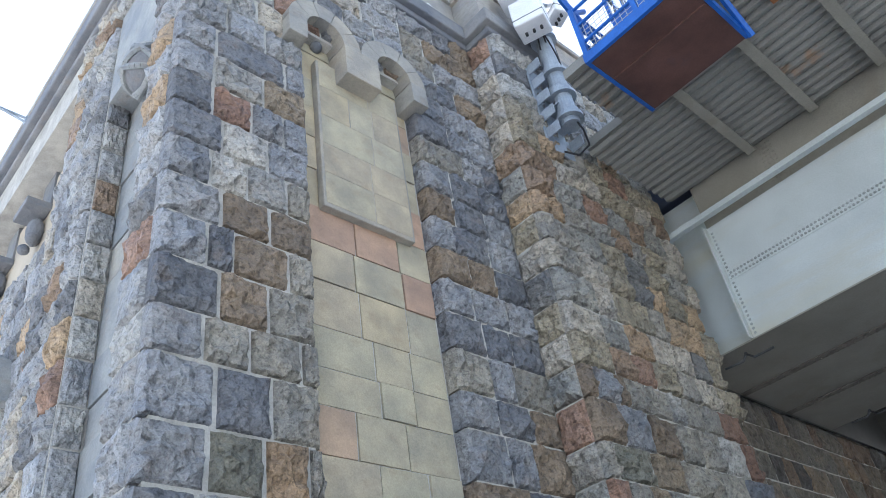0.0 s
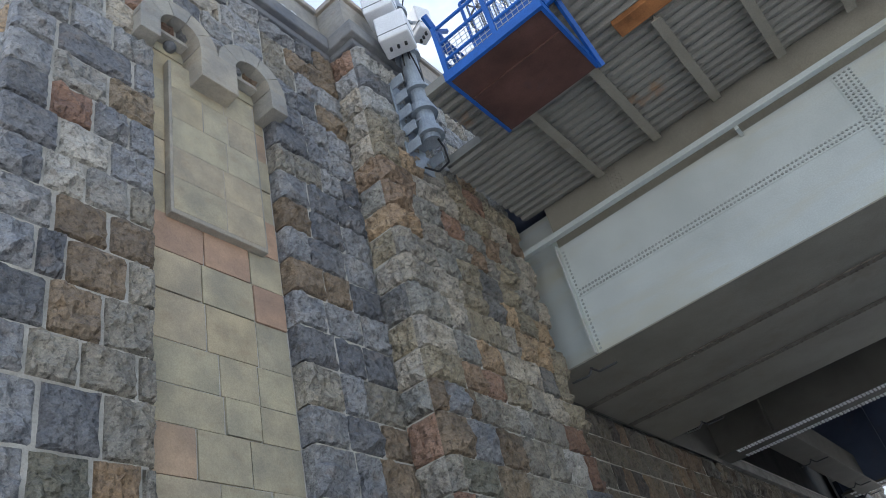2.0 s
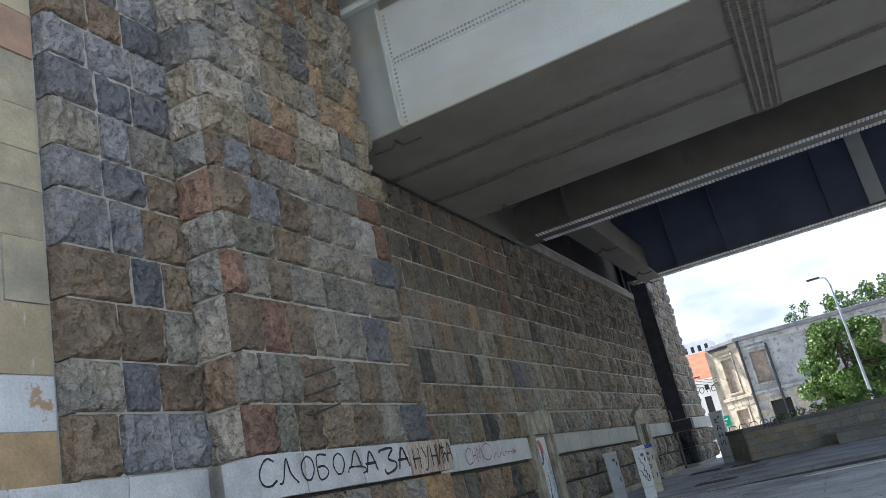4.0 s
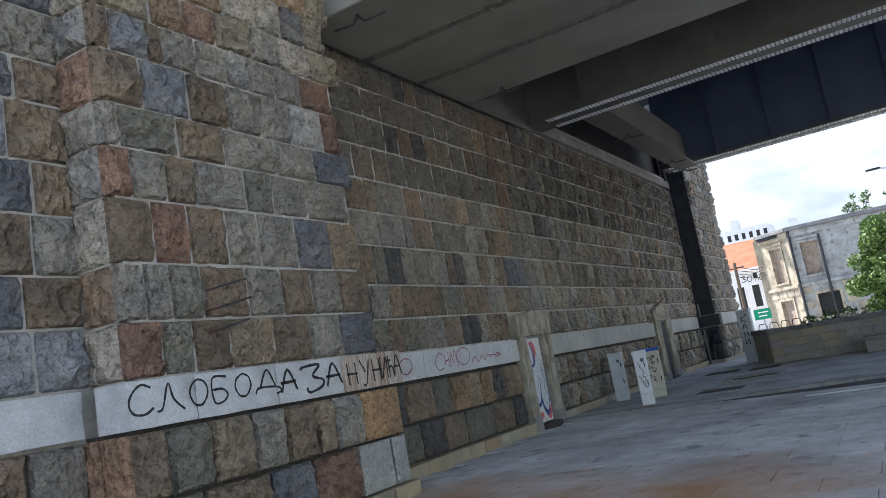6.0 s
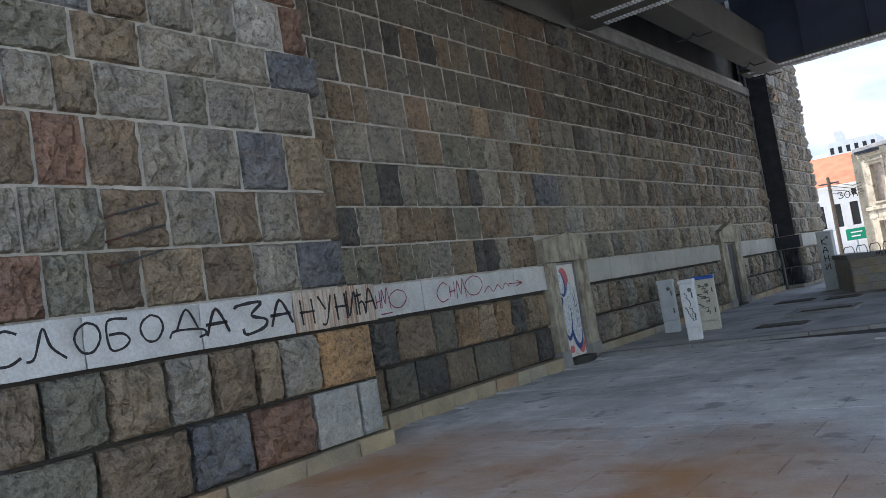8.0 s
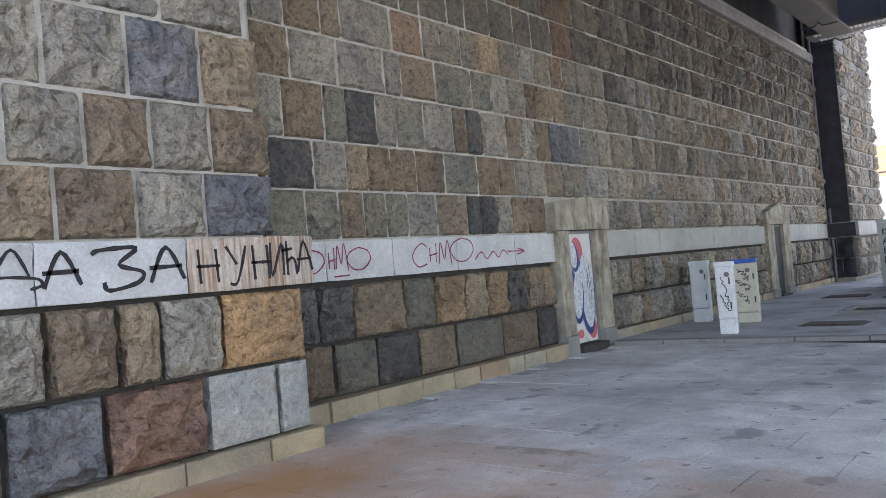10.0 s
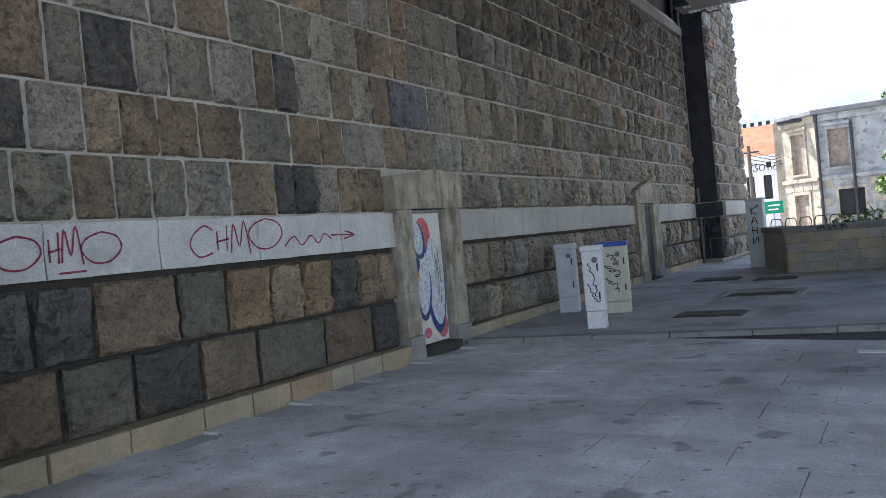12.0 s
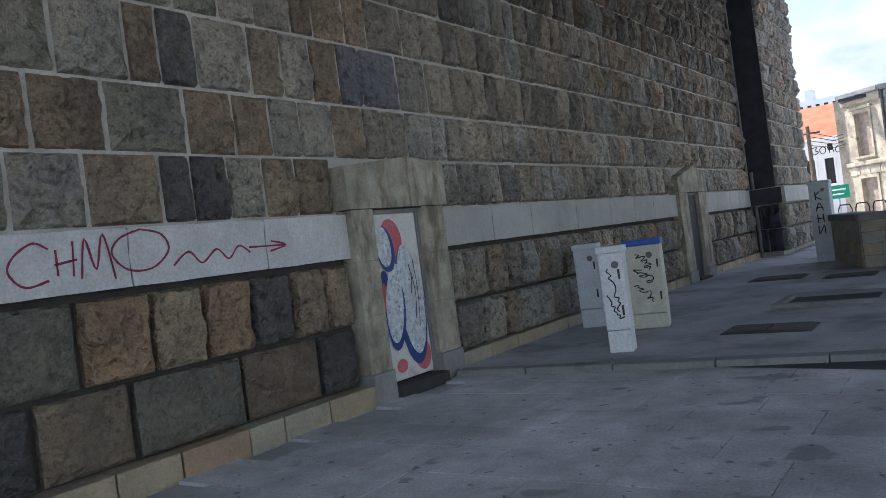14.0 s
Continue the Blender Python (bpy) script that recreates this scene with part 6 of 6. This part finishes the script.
# -- street lamps
def street_lamp(x, y, h, arm, label):
    t = thing("street_lamp", x, y, 0, label, "street lamp")
    tpart("pole", rod((x, y, 0), (x, y, h - 0.5), 0.09, 12, 0.05), M_GALV, t)
    tpart("arm", rods([((x, y, h - 0.5), (x + arm * 0.25, y, h - 0.1)), ((x + arm * 0.25, y, h - 0.1), (x + arm, y, h))], 0.035), M_GALV, t)
    head = tpart("lamp_head", box(x + arm * 1.5 - 0.35, x + arm * 1.5 + 0.35, y - 0.12, y + 0.12, h - 0.05, h + 0.05, 0.03), M_DARK_METAL, t)
    return t


street_lamp(2.45, 50, 8.2, -0.5, "tall grey street lamp with a curved arm beyond the bridge")


def wall_lamp(base, head, label):
    b, h = Vector(base), Vector(head)
    t = thing("wall_lamp", *base, label, "lamp", group="tower lamps")
    d = (h - b)
    tpart("arm", rods([(b, b + d * 0.75), (b + Vector((0, 0, 0.12)), b + d * 0.72)], 0.03), M_GALV, t)
    m = Matrix.Translation(b + d * 0.95) @ d.to_track_quat("X", "Z").to_matrix().to_4x4()
    hd = tpart("lamp_head", box(-0.16, 0.5, -0.13, 0.13, -0.05, 0.05, 0.03, m), M_DARK_METAL, t)
    part("lens", box(0.08, 0.46, -0.105, 0.105, -0.058, -0.046, 0, m), M_RRU, hd)
    tpart("bracket", box(b.x - 0.06, b.x + 0.06, b.y - 0.06, b.y + 0.06, b.z - 0.05, b.z + 0.16, 0.01), M_GALV, t)
    return t


wall_lamp((-5.6, 3.5, 13.95), (-4.95, 3.9, 14.3), "flat grey street lamp head on an arm from the tower cornice")
wall_lamp((-5.6, 6.4, 13.95), (-4.95, 6.72, 14.2), "flat grey street lamp head on an arm from the tower cornice")
wall_lamp((-7.3, 2.35, 13.95), (-7.55, 1.55, 14.65), "flat grey street lamp head over the tower's side")
wall_lamp((-12.5, 2.35, 13.95), (-12.7, 1.55, 14.35), "flat grey street lamp head over the side wall")

# -- antenna mast on the pier
MX, MY = -4.72, 9.42
mast = thing("antenna_mast", MX, MY, 11.2, "steel antenna mast clamped to the pier face", "mast")
tpart("pole", rod((MX, MY, 11.2), (MX, MY, 17.2), 0.17, 20), M_GALV, mast)
tpart("upper_pole", rod((MX, MY, 17.2), (MX, MY, 20.6), 0.11, 16), M_GALV, mast)
tpart("back_plate", box(-5.1, -5.06, MY - 0.36, MY + 0.36, 10.75, 12.9, 0.01), M_GALV, mast)
for k in range(5):
    z = 11.0 + 0.43 * k
    tpart("rib", box(-5.057, MX - 0.05, MY - 0.34, MY - 0.31, z - 0.02, z + 0.22, 0.004), M_GALV, mast)
    tpart("rib", box(-5.057, MX - 0.05, MY + 0.31, MY + 0.34, z - 0.02, z + 0.22, 0.004), M_GALV, mast)
for z in (11.35, 11.95, 12.55, 13.6, 15.0, 16.3):
    bm = bmesh.new()
    bmesh.ops.create_cone(bm, cap_ends=True, segments=20, radius1=0.26, radius2=0.26, depth=0.07, matrix=Matrix.Translation((MX, MY, z)))
    bmesh.ops.create_cone(bm, cap_ends=True, segments=20, radius1=0.21, radius2=0.21, depth=0.16, matrix=Matrix.Translation((MX, MY, z + 0.1)))
    tpart("collar", bm, M_GALV, mast)
for k in range(4):
    z = 11.3 + 0.42 * k
    tpart("clamp", box(-5.057, MX, MY - 0.18, MY + 0.18, z, z + 0.05, 0.008), M_GALV, mast)


def radio_unit(x, y, z, w, d, h, label, turn=0.0, tilt=0.0):
    t = thing("radio_unit", x, y, z, label, "antenna", group="mast radio units")
    w, d, h = w * 1.25, d * 1.25, h * 1.25
    part("casing", box(-w / 2, w / 2, -d / 2, d / 2, -h / 2, h / 2, 0.035), M_RRU, t)
    part("lid_seam", box(-w / 2 - 0.006, w / 2 + 0.006, -d / 2 - 0.006, d / 2 + 0.006, -h * 0.28, -h * 0.25, 0.003), M_PIPE, t)
    for k in (-1, 0, 1):
        part("connector", rod((k * w * 0.25, 0, -h / 2), (k * w * 0.25, 0, -h / 2 - 0.07), 0.03, 8), M_DARK_METAL, t)
    v = Vector((MX - x, MY - y, 0))
    part("mount", rod((0, 0, 0), Matrix.Rotation(-radians(turn), 4, "Z") @ v, 0.04, 8), M_GALV, t)
    t.rotation_euler = (radians(tilt), 0, radians(turn))
    return t


radio_unit(-4.55, 8.9, 13.75, 0.5, 0.42, 0.56, "large off-white radio box low on the mast", 20)
radio_unit(-4.7, 8.85, 14.75, 0.5, 0.42, 0.6, "large off-white radio box with scribbles on the mast", 20)
radio_unit(-4.5, 9.95, 14.9, 0.34, 0.3, 0.6, "off-white radio box on the mast's far side", -20)
radio_unit(-5.0, 8.55, 15.95, 0.34, 0.26, 0.42, "small off-white radio box on a side arm", 30)
radio_unit(-5.2, 8.5, 16.75, 0.3, 0.28, 0.4, "small off-white radio box on a side arm", 10)
radio_unit(-4.85, 8.8, 16.9, 0.22, 0.2, 0.55, "slim panel antenna on the mast", 10)
radio_unit(-4.7, 9.0, 18.5, 0.34, 0.28, 0.5, "off-white panel antenna near the mast top", 20)
radio_unit(-4.75, 9.0, 19.5, 0.3, 0.24, 0.4, "off-white panel antenna near the mast top", 0)
radio_unit(-4.65, 9.85, 19.4, 0.24, 0.22, 0.6, "slim panel antenna near the mast top", 0)
for k in range(9):
    r = random.Random(40 + k)
    a = Vector((MX + r.uniform(-0.2, 0.25), MY + r.uniform(-0.5, 0.45), r.uniform(13.6, 18.4)))
    b = Vector((MX + r.uniform(-0.1, 0.2), MY + r.uniform(-0.25, 0.25), a.z - r.uniform(0.8, 2.4)))
    c = (a + b) / 2 + Vector((r.uniform(0.1, 0.35), r.uniform(-0.35, 0.35), -0.3))
    t = thing("cable", *a, "black cable looped along the antenna mast", "cable", group="mast cables")
    pts = [a * (1 - s) ** 2 + c * 2 * s * (1 - s) + b * s * s for s in [i / 8 for i in range(9)]]
    tpart("cable", rods(list(zip(pts, pts[1:])), 0.017, 5), M_BLACK, t)
t = thing("cable", MX + 0.1, MY, 11.2, "black cable tail hanging from the mast foot", "cable", group="mast cables")
pts = [Vector((MX + 0.1, MY, 11.3)), Vector((MX + 0.16, MY + 0.06, 11.0)), Vector((MX + 0.1, MY + 0.2, 10.75)), Vector((MX - 0.1, MY + 0.1, 10.6)), Vector((MX - 0.3, MY, 10.8))]
tpart("cable", rods(list(zip(pts, pts[1:])), 0.02, 5), M_BLACK, t)

# -- lattice crane far above
crane = thing("crane", -14, 60, 0, "pale lattice tower crane far behind the bridge", "crane")
bm = bmesh.new()
A, B = Vector((-26, 60, 103)), Vector((-17, 60, 74))
def lattice(bm, a, b, wide, n_, r):
    d = (b - a).normalized()
    s = d.cross(Vector((0, 1, 0))).normalized() * wide
    f = Vector((0, wide, 0))
    chords = [s, -s, f]
    for c in chords:
        put_rod(bm, a + c, b + c, r, 4)
    for i in range(n_):
        p, q_ = a + (b - a) * i / n_, a + (b - a) * (i + 1) / n_
        for j in range(3):
            put_rod(bm, p + chords[j], q_ + chords[(j + 1) % 3], r * 0.7, 4)
lattice(bm, A, B + (B - A) * 0.7, 0.9, 34, 0.1)
tpart("jib", bm, M_GALV, crane)
bm = bmesh.new()
lattice(bm, Vector((-14, 60, 0)), Vector((-14, 60, 66)), 0.9, 40, 0.12)
tpart("tower", bm, M_GALV, crane)

# -- hooks under the girders
for x, y, z in ((-4.85, 13.1, 7.56), (-4.85, 18.4, 7.56), (-4.6, 27.0, 7.94), (-4.6, 32.5, 7.94), (-4.9, 35.8, 8.15)):
    t = thing("cable_hook", x, y, z, "dark bent metal hook under the girder", "hook", group="girder hooks")
    pts = [Vector((x - 0.45, y - 0.05, z - 0.12)), Vector((x - 0.1, y, z - 0.12)), Vector((x, y, z - 0.02)), Vector((x + 0.12, y, z - 0.14)), Vector((x + 0.5, y + 0.05, z - 0.12))]
    tpart("rod", rods(list(zip(pts, pts[1:])), 0.022, 5), M_DARK_METAL, t)
    tpart("stem", rod((x, y, z - 0.02), (x, y, z + 0.045), 0.03, 6), M_DARK_METAL, t)

# ---- beyond the bridge ----
M_HOUSE = plain("peeling_grey_render", (0.36, 0.365, 0.355), 0.9, vary=0.3, scale=1.1, fine=14, stain=(0.17, 0.165, 0.15), stain_scale=3.2, stain_edge=(0.53, 0.66), bump=0.5)
M_HOUSE_WARM = plain("peeling_buff_render", (0.41, 0.36, 0.275), 0.9, vary=0.3, scale=1.3, fine=14, stain=(0.2, 0.175, 0.14), stain_scale=3.0, stain_edge=(0.53, 0.66), bump=0.5)
M_BRICK = plain("bare_brick_infill", (0.31, 0.25, 0.2), 0.95, vary=0.35, scale=4, bump=0.5, stain=(0.45, 0.36, 0.28), stain_scale=3)
M_VOID = plain("dark_window_void", (0.02, 0.022, 0.024), 0.4)
M_STUCCO = plain("white_stucco", (0.74, 0.75, 0.76), 0.85, vary=0.08, scale=0.6, stain=(0.6, 0.6, 0.6), stain_scale=0.8)
M_TILE = plain("orange_roof_tile", (0.42, 0.155, 0.085), 0.85, vary=0.25, scale=1.2, stain=(0.38, 0.17, 0.1), stain_scale=1.5)


def wall_with_holes(u0, u1, z0, z1, holes_, thick, m, parent, material, name="wall"):
    """A wall with real openings: strips round each hole (u0, u1, z0, z1)."""
    us = sorted({u0, u1, *[h[0] for h in holes_], *[h[1] for h in holes_]})
    zs = sorted({z0, z1, *[h[2] for h in holes_], *[h[3] for h in holes_]})
    bm = bmesh.new()
    for a, b in zip(us, us[1:]):
        for c, d in zip(zs, zs[1:]):
            if not any(h[0] <= (a + b) / 2 <= h[1] and h[2] <= (c + d) / 2 <= h[3] for h in holes_):
                put_box(bm, a, b, 0, thick, c, d)
    bmesh.ops.remove_doubles(bm, verts=bm.verts, dist=0.001)
    bm.transform(m)
    return tpart(name, bm, material, parent)


def window(parent, m, u0, u1, z0, z1, infill, depth=0.22, sill=True, frame_mat=None, pediment=False, surround=None):
    w = thing_child = new("window")
    w.parent = parent
    w.matrix_parent_inverse = at(parent)
    part("infill", box(u0, u1, depth, depth + 0.06, z0, z1, 0, m), infill, w)
    if surround:
        for b in ((u0 - 0.16, u0, z0, z1), (u1, u1 + 0.16, z0, z1), (u0 - 0.16, u1 + 0.16, z1, z1 + 0.2)):
            part("frame", box(b[0], b[1], -0.07, 0.05, b[2], b[3], 0.01, m), surround, w)
    if sill:
        part("sill", box(u0 - 0.22, u1 + 0.22, -0.14, 0.1, z0 - 0.14, z0 - 0.002, 0.02, m), surround or M_HOUSE, w)
    if pediment:
        part("pediment", box(u0 - 0.3, u1 + 0.3, -0.2, 0.05, z1 + 0.22, z1 + 0.4, 0.04, m), surround or M_HOUSE, w)
    return w


house = thing("derelict_house", 0, 63, 0, "derelict two-storey corner house with peeling grey and buff render", "house")
HF = Matrix.Translation((0, 63.2, 0))
front_holes = [(-3.85, -2.75, 3.9, 6.2), (0.2, 1.4, 3.9, 6.2), (4.2, 5.4, 3.9, 6.2), (8.2, 9.4, 3.9, 6.2), (-3.5, -2.1, 0.9, 2.5), (0.1, 1.5, 0.9, 2.5), (4.1, 5.5, 0.9, 2.5)]
wall_with_holes(-4.5, 13, 0, 7.2, front_holes, 0.4, HF, house, M_HOUSE, "front_wall")
for h in front_holes:
    up = h[2] > 3
    window(house, HF, *h, M_BRICK if up else M_VOID, surround=M_HOUSE if up else M_HOUSE_WARM, pediment=up)
CH = Matrix.Translation((-6.75, 65.2, 0)) @ Matrix.Rotation(math.atan2(-2.0, 2.25), 4, "Z")
cl_len = math.hypot(2.0, 2.25)
wall_with_holes(0, cl_len, 0, 7.2, [(0.95, 2.05, 3.7, 6.2), (0.9, 2.1, 0, 2.4)], 0.4, CH, house, M_HOUSE_WARM, "corner_wall")
window(house, CH, 0.95, 2.05, 3.7, 6.2, M_BRICK, surround=M_HOUSE_WARM, pediment=True)
window(house, CH, 0.9, 2.1, 0, 2.4, M_BRICK, sill=False, surround=M_HOUSE_WARM)
tpart("side_wall", box(-7.15, -6.75, 65.2, 80, 0, 7.2), M_HOUSE_WARM, house)
tpart("roof", box(-6.7, 13, 63.7, 79, 7.0, 7.15), M_BLUE_BLACK, house)
for m, ln, mat in ((HF @ Matrix.Translation((-4.5, 0, 0)), 17.5, M_HOUSE), (CH, cl_len, M_HOUSE_WARM)):
    tpart("cornice", box(-0.1, ln + 0.1, -0.32, 0.4, 7.2, 7.5, 0.05, m), M_TRIM, house)
    tpart("frieze", box(0, ln, -0.1, 0.0, 6.75, 7.2, 0.03, m), mat, house)
    tpart("string_course", box(-0.02, ln + 0.02, -0.16, 0.0, 3.15, 3.4, 0.04, m), mat, house)
    z = 0.0
    while z < 3.0:
        u = 0.0
        k = 0
        while u < ln - 0.3:
            w = min(rng.uniform(0.7, 1.1), ln - u)
            hole = [(h[0] + 4.5, h[1] + 4.5, h[2], h[3]) for h in front_holes if h[2] < 3] if ln > 5 else [(0.9, 2.1, 0, 2.4)]
            if not any(u < h[1] + 0.16 and u + w > h[0] - 0.16 and z < h[3] + 0.2 and z + 0.5 > h[2] - 0.15 for h in hole):
                tpart("rustication_block", box(u + 0.02, u + w - 0.02, -0.05, 0.0, z + 0.02, z + 0.48, 0.015, m), M_HOUSE_WARM, house)
            u += w
        z += 0.52
for x in (-4.42, -2.55):
    tpart("downpipe", rod((x, 63.05, 0.3), (x, 63.05, 7.2 if x < -4 else 6.6), 0.09, 8), M_DARK_METAL, house)

white = thing("white_building", -14, 80, 0, "white rendered building with a steep orange tiled roof", "building")
WF = Matrix.Translation((0, 80, 0))
wholes = [(-15.6 + 1.35 * i, -14.95 + 1.35 * i, 2.6, 4.6) for i in range(6)] + [(-9.9, -9.5, 5.2, 5.7), (-13.9, -13.5, 5.2, 5.7)]
wall_with_holes(-22, -7.6, 0, 6.2, wholes, 0.4, WF, white, M_STUCCO, "front_wall")
for h in wholes:
    window(white, WF, *h, M_VOID, sill=h[2] < 5, surround=M_STUCCO if h[2] < 5 else None, depth=0.15)
tpart("roof", polyprism([(79.6, 6.15), (84.5, 9.2), (89.5, 6.15)], -22.4, -7.2, "x"), M_TILE, white)
tpart("eave", box(-22.4, -7.3, 79.5, 80.0, 6.0, 6.2, 0.02), M_STUCCO, white)
tpart("side_wall", box(-7.99, -7.6, 80.4, 89, 0, 6.2), M_STUCCO, white)

M_CONC = plain("pale_tower_concrete", (0.62, 0.64, 0.66), 0.8, vary=0.1, scale=0.1)
for x0, x1, y, h, n_ in ((-42, -33, 205, 21.5, 5), (-32, -22, 200, 23, 6), (-21, -12, 215, 22, 5), (24, 46, 180, 26, 9)):
    b = thing("apartment_block", (x0 + x1) / 2, y, 0, "pale apartment block far beyond the old house", "building", group="far blocks")
    m = Matrix.Translation((0, y, 0))
    hs = []
    w = (x1 - x0) / n_
    for i in range(n_):
        for z in range(2, int(h) - 2, 3):
            hs.append((x0 + w * i + w * 0.25, x0 + w * i + w * 0.75, z + 0.4, z + 1.9))
    wall_with_holes(x0, x1, 0, h, hs, 0.5, m, b, M_CONC)
    for q_ in hs:
        if q_[3] > 12:
            window(b, m, *q_, M_VOID, depth=0.3, sill=False)
    tpart("rear", box(x0, x1, y + 0.55, y + 12, 0, h - 0.1), M_CONC, b)
    tpart("roof_house", box(x0 + w, x0 + 2 * w, y + 1, y + 5, h, h + 2.4), M_CONC, b)

# utility pole with wires, green direction sign
t = thing("utility_pole", -7.9, 60, 0, "weathered pole carrying cable loops and wires", "pole")
tpart("pole", rod((-7.9, 60, 0), (-7.9, 60, 5.6), 0.14, 8, 0.1), M_BARK, t)
tpart("crossarm", rod((-8.5, 60, 5.2), (-7.3, 60, 5.2), 0.05, 6), M_DARK_METAL, t)
for k in range(4):
    tpart("wire", rods([((-7.9, 60, 5.3 - 0.25 * k), (-7.1, 63.5, 5.0 - 0.2 * k)), ((-7.1, 63.5, 5.0 - 0.2 * k), (-6.8, 65.0, 5.2 - 0.2 * k))], 0.02, 4), M_BLACK, t)
M_SIGN = plain("green_sign", (0.0, 0.25, 0.13), 0.4, vary=0.05, bump=0)
t = thing("direction_sign", -6.1, 55, 0, "green direction sign with white writing on a post", "sign")
tpart("post", rod((-6.1, 55.06, 0), (-6.1, 55.06, 2.1), 0.05, 8), M_GALV, t)
sg = tpart("panel", box(-6.6, -5.6, 55.0, 55.03, 1.45, 2.1, 0.01), M_SIGN, t)
for k, (a, b) in enumerate(((-6.35, -5.75), (-6.35, -5.85))):
    part("line_of_writing", box(a, b, 54.992, 54.999, 1.85 - 0.22 * k, 1.92 - 0.22 * k), M_WHITE_LINE, sg)
lt = thing("graffiti", -10, 79.9, 5, "dark loose lettering painted on the white building", "graffiti")
for k, g in enumerate("ZOTC"):
    tpart("letter", letter(g, lambda a, b, h: (a, 79.97 - h, b), -11.0 + k * 0.55, 5.0 - 0.02 * k, 0.45, 0.55, 0.06), M_SPRAY, lt)

# ---- paving slabs ----
pave_stops = [(0, (0.61, 0.605, 0.595)), (0.3, (0.575, 0.57, 0.56)), (0.6, (0.645, 0.64, 0.63)), (0.85, (0.55, 0.545, 0.535))]
def paving(name, island):
    m, n, l, b = nodes_of(name)
    rnd = n.new("ShaderNodeNewGeometry").outputs["Random Per Island"] if island else n.new("ShaderNodeObjectInfo").outputs["Random"]
    r = ramp_of(n, pave_stops)
    l.new(rnd, r.inputs[0])
    vec = world_vec(n, l)
    col = r.outputs[0]
    for sc, lo, hi, k in ((0.45, 0.62, 1.25, 1.0), (3.0, 0.8, 1.15, 0.9), (45, 0.75, 1.25, 0.8)):
        f = noise_of(n, l, vec, sc, 7, 0.65)
        fr = ramp_of(n, [(0.33, (lo,) * 3), (0.67, (hi,) * 3)])
        l.new(f, fr.inputs[0])
        col = mix_of(n, l, "MULTIPLY", k, col, fr.outputs[0])
    spots = noise_of(n, l, vec, 1.7, 3, 0.5)
    sr = ramp_of(n, [(0.63, (0, 0, 0)), (0.67, (0.6, 0.6, 0.6))])
    l.new(spots, sr.inputs[0])
    col = mix_of(n, l, "MIX", sr.outputs[0], col, (0.17, 0.17, 0.175))
    drops = noise_of(n, l, vec, 7.5, 2, 0.5)
    dr = ramp_of(n, [(0.675, (0, 0, 0)), (0.7, (0.7, 0.7, 0.7))])
    l.new(drops, dr.inputs[0])
    col = mix_of(n, l, "MIX", dr.outputs[0], col, (0.13, 0.13, 0.135))
    g = n.new("ShaderNodeNewGeometry").outputs["Position"]
    for cx, cy, rad in ((-0.6, 11.2, 2.1), (-4.1, 11.4, 2.6)):
        d = n.new("ShaderNodeVectorMath")
        d.operation = "DISTANCE"
        l.new(g, d.inputs[0])
        d.inputs[1].default_value = (cx, cy, 0)
        wob = n.new("ShaderNodeMath")
        wob.operation = "MULTIPLY_ADD"
        wob.inputs[1].default_value = 3.2
        l.new(noise_of(n, l, vec, 1.1, 6, 0.6), wob.inputs[0])
        l.new(d.outputs["Value"], wob.inputs[2])
        mr = n.new("ShaderNodeMapRange")
        mr.inputs["From Min"].default_value, mr.inputs["From Max"].default_value = rad + 1.9, rad * 0.2 + 1.2
        mr.inputs["To Min"].default_value, mr.inputs["To Max"].default_value = 0, 1.0
        l.new(wob.outputs[0], mr.inputs["Value"])
        col = mix_of(n, l, "MIX", mr.outputs[0], col, (0.42, 0.23, 0.11))
    l.new(col, b.inputs["Base Color"])
    b.inputs["Roughness"].default_value = 0.82
    bp = n.new("ShaderNodeBump")
    bp.inputs["Strength"].default_value, bp.inputs["Distance"].default_value = 0.3, 0.01
    l.new(noise_of(n, l, vec, 60, 6, 0.7), bp.inputs["Height"])
    l.new(bp.outputs[0], b.inputs["Normal"])
    return m


M_PAVING, M_PAVING_FAR = paving("paving_slab", False), paving("paving_slab_far", True)
P_PAVE = [rock_mesh("paving_slab", M_PAVING, s + 1, nu=4, nv=4, relief=0.002, draft=0.02, soft=True) for s in range(2)]
slabs_far = []
row = 0
y = -4.0
while y < 22.4:
    d = 0.62
    x = -5.4 - (0.5 if row % 2 else 0)
    while x < 12:
        near = 7.5 < y < 20.4 and x < 3.0
        cx, cy = x + 0.5, y + min(d, 22.4 - y) / 2
        m = Matrix.Translation((cx, cy, rng.uniform(-0.0015, 0.0015))) @ Matrix.Rotation(radians(90), 4, "X") @ Matrix.Diagonal((0.99, 0.05, min(d, 22.4 - y) - 0.01, 1))
        if near:
            ob = new("paving_slab", P_PAVE[row % 2])
            ob.parent = ground
            ob.matrix_local = m
        else:
            slabs_far.append((P_PAVE[row % 2], m))
        x += 1.0
    y += d
    row += 1
join_blocks("paving_slabs", slabs_far, M_PAVING_FAR, ground)
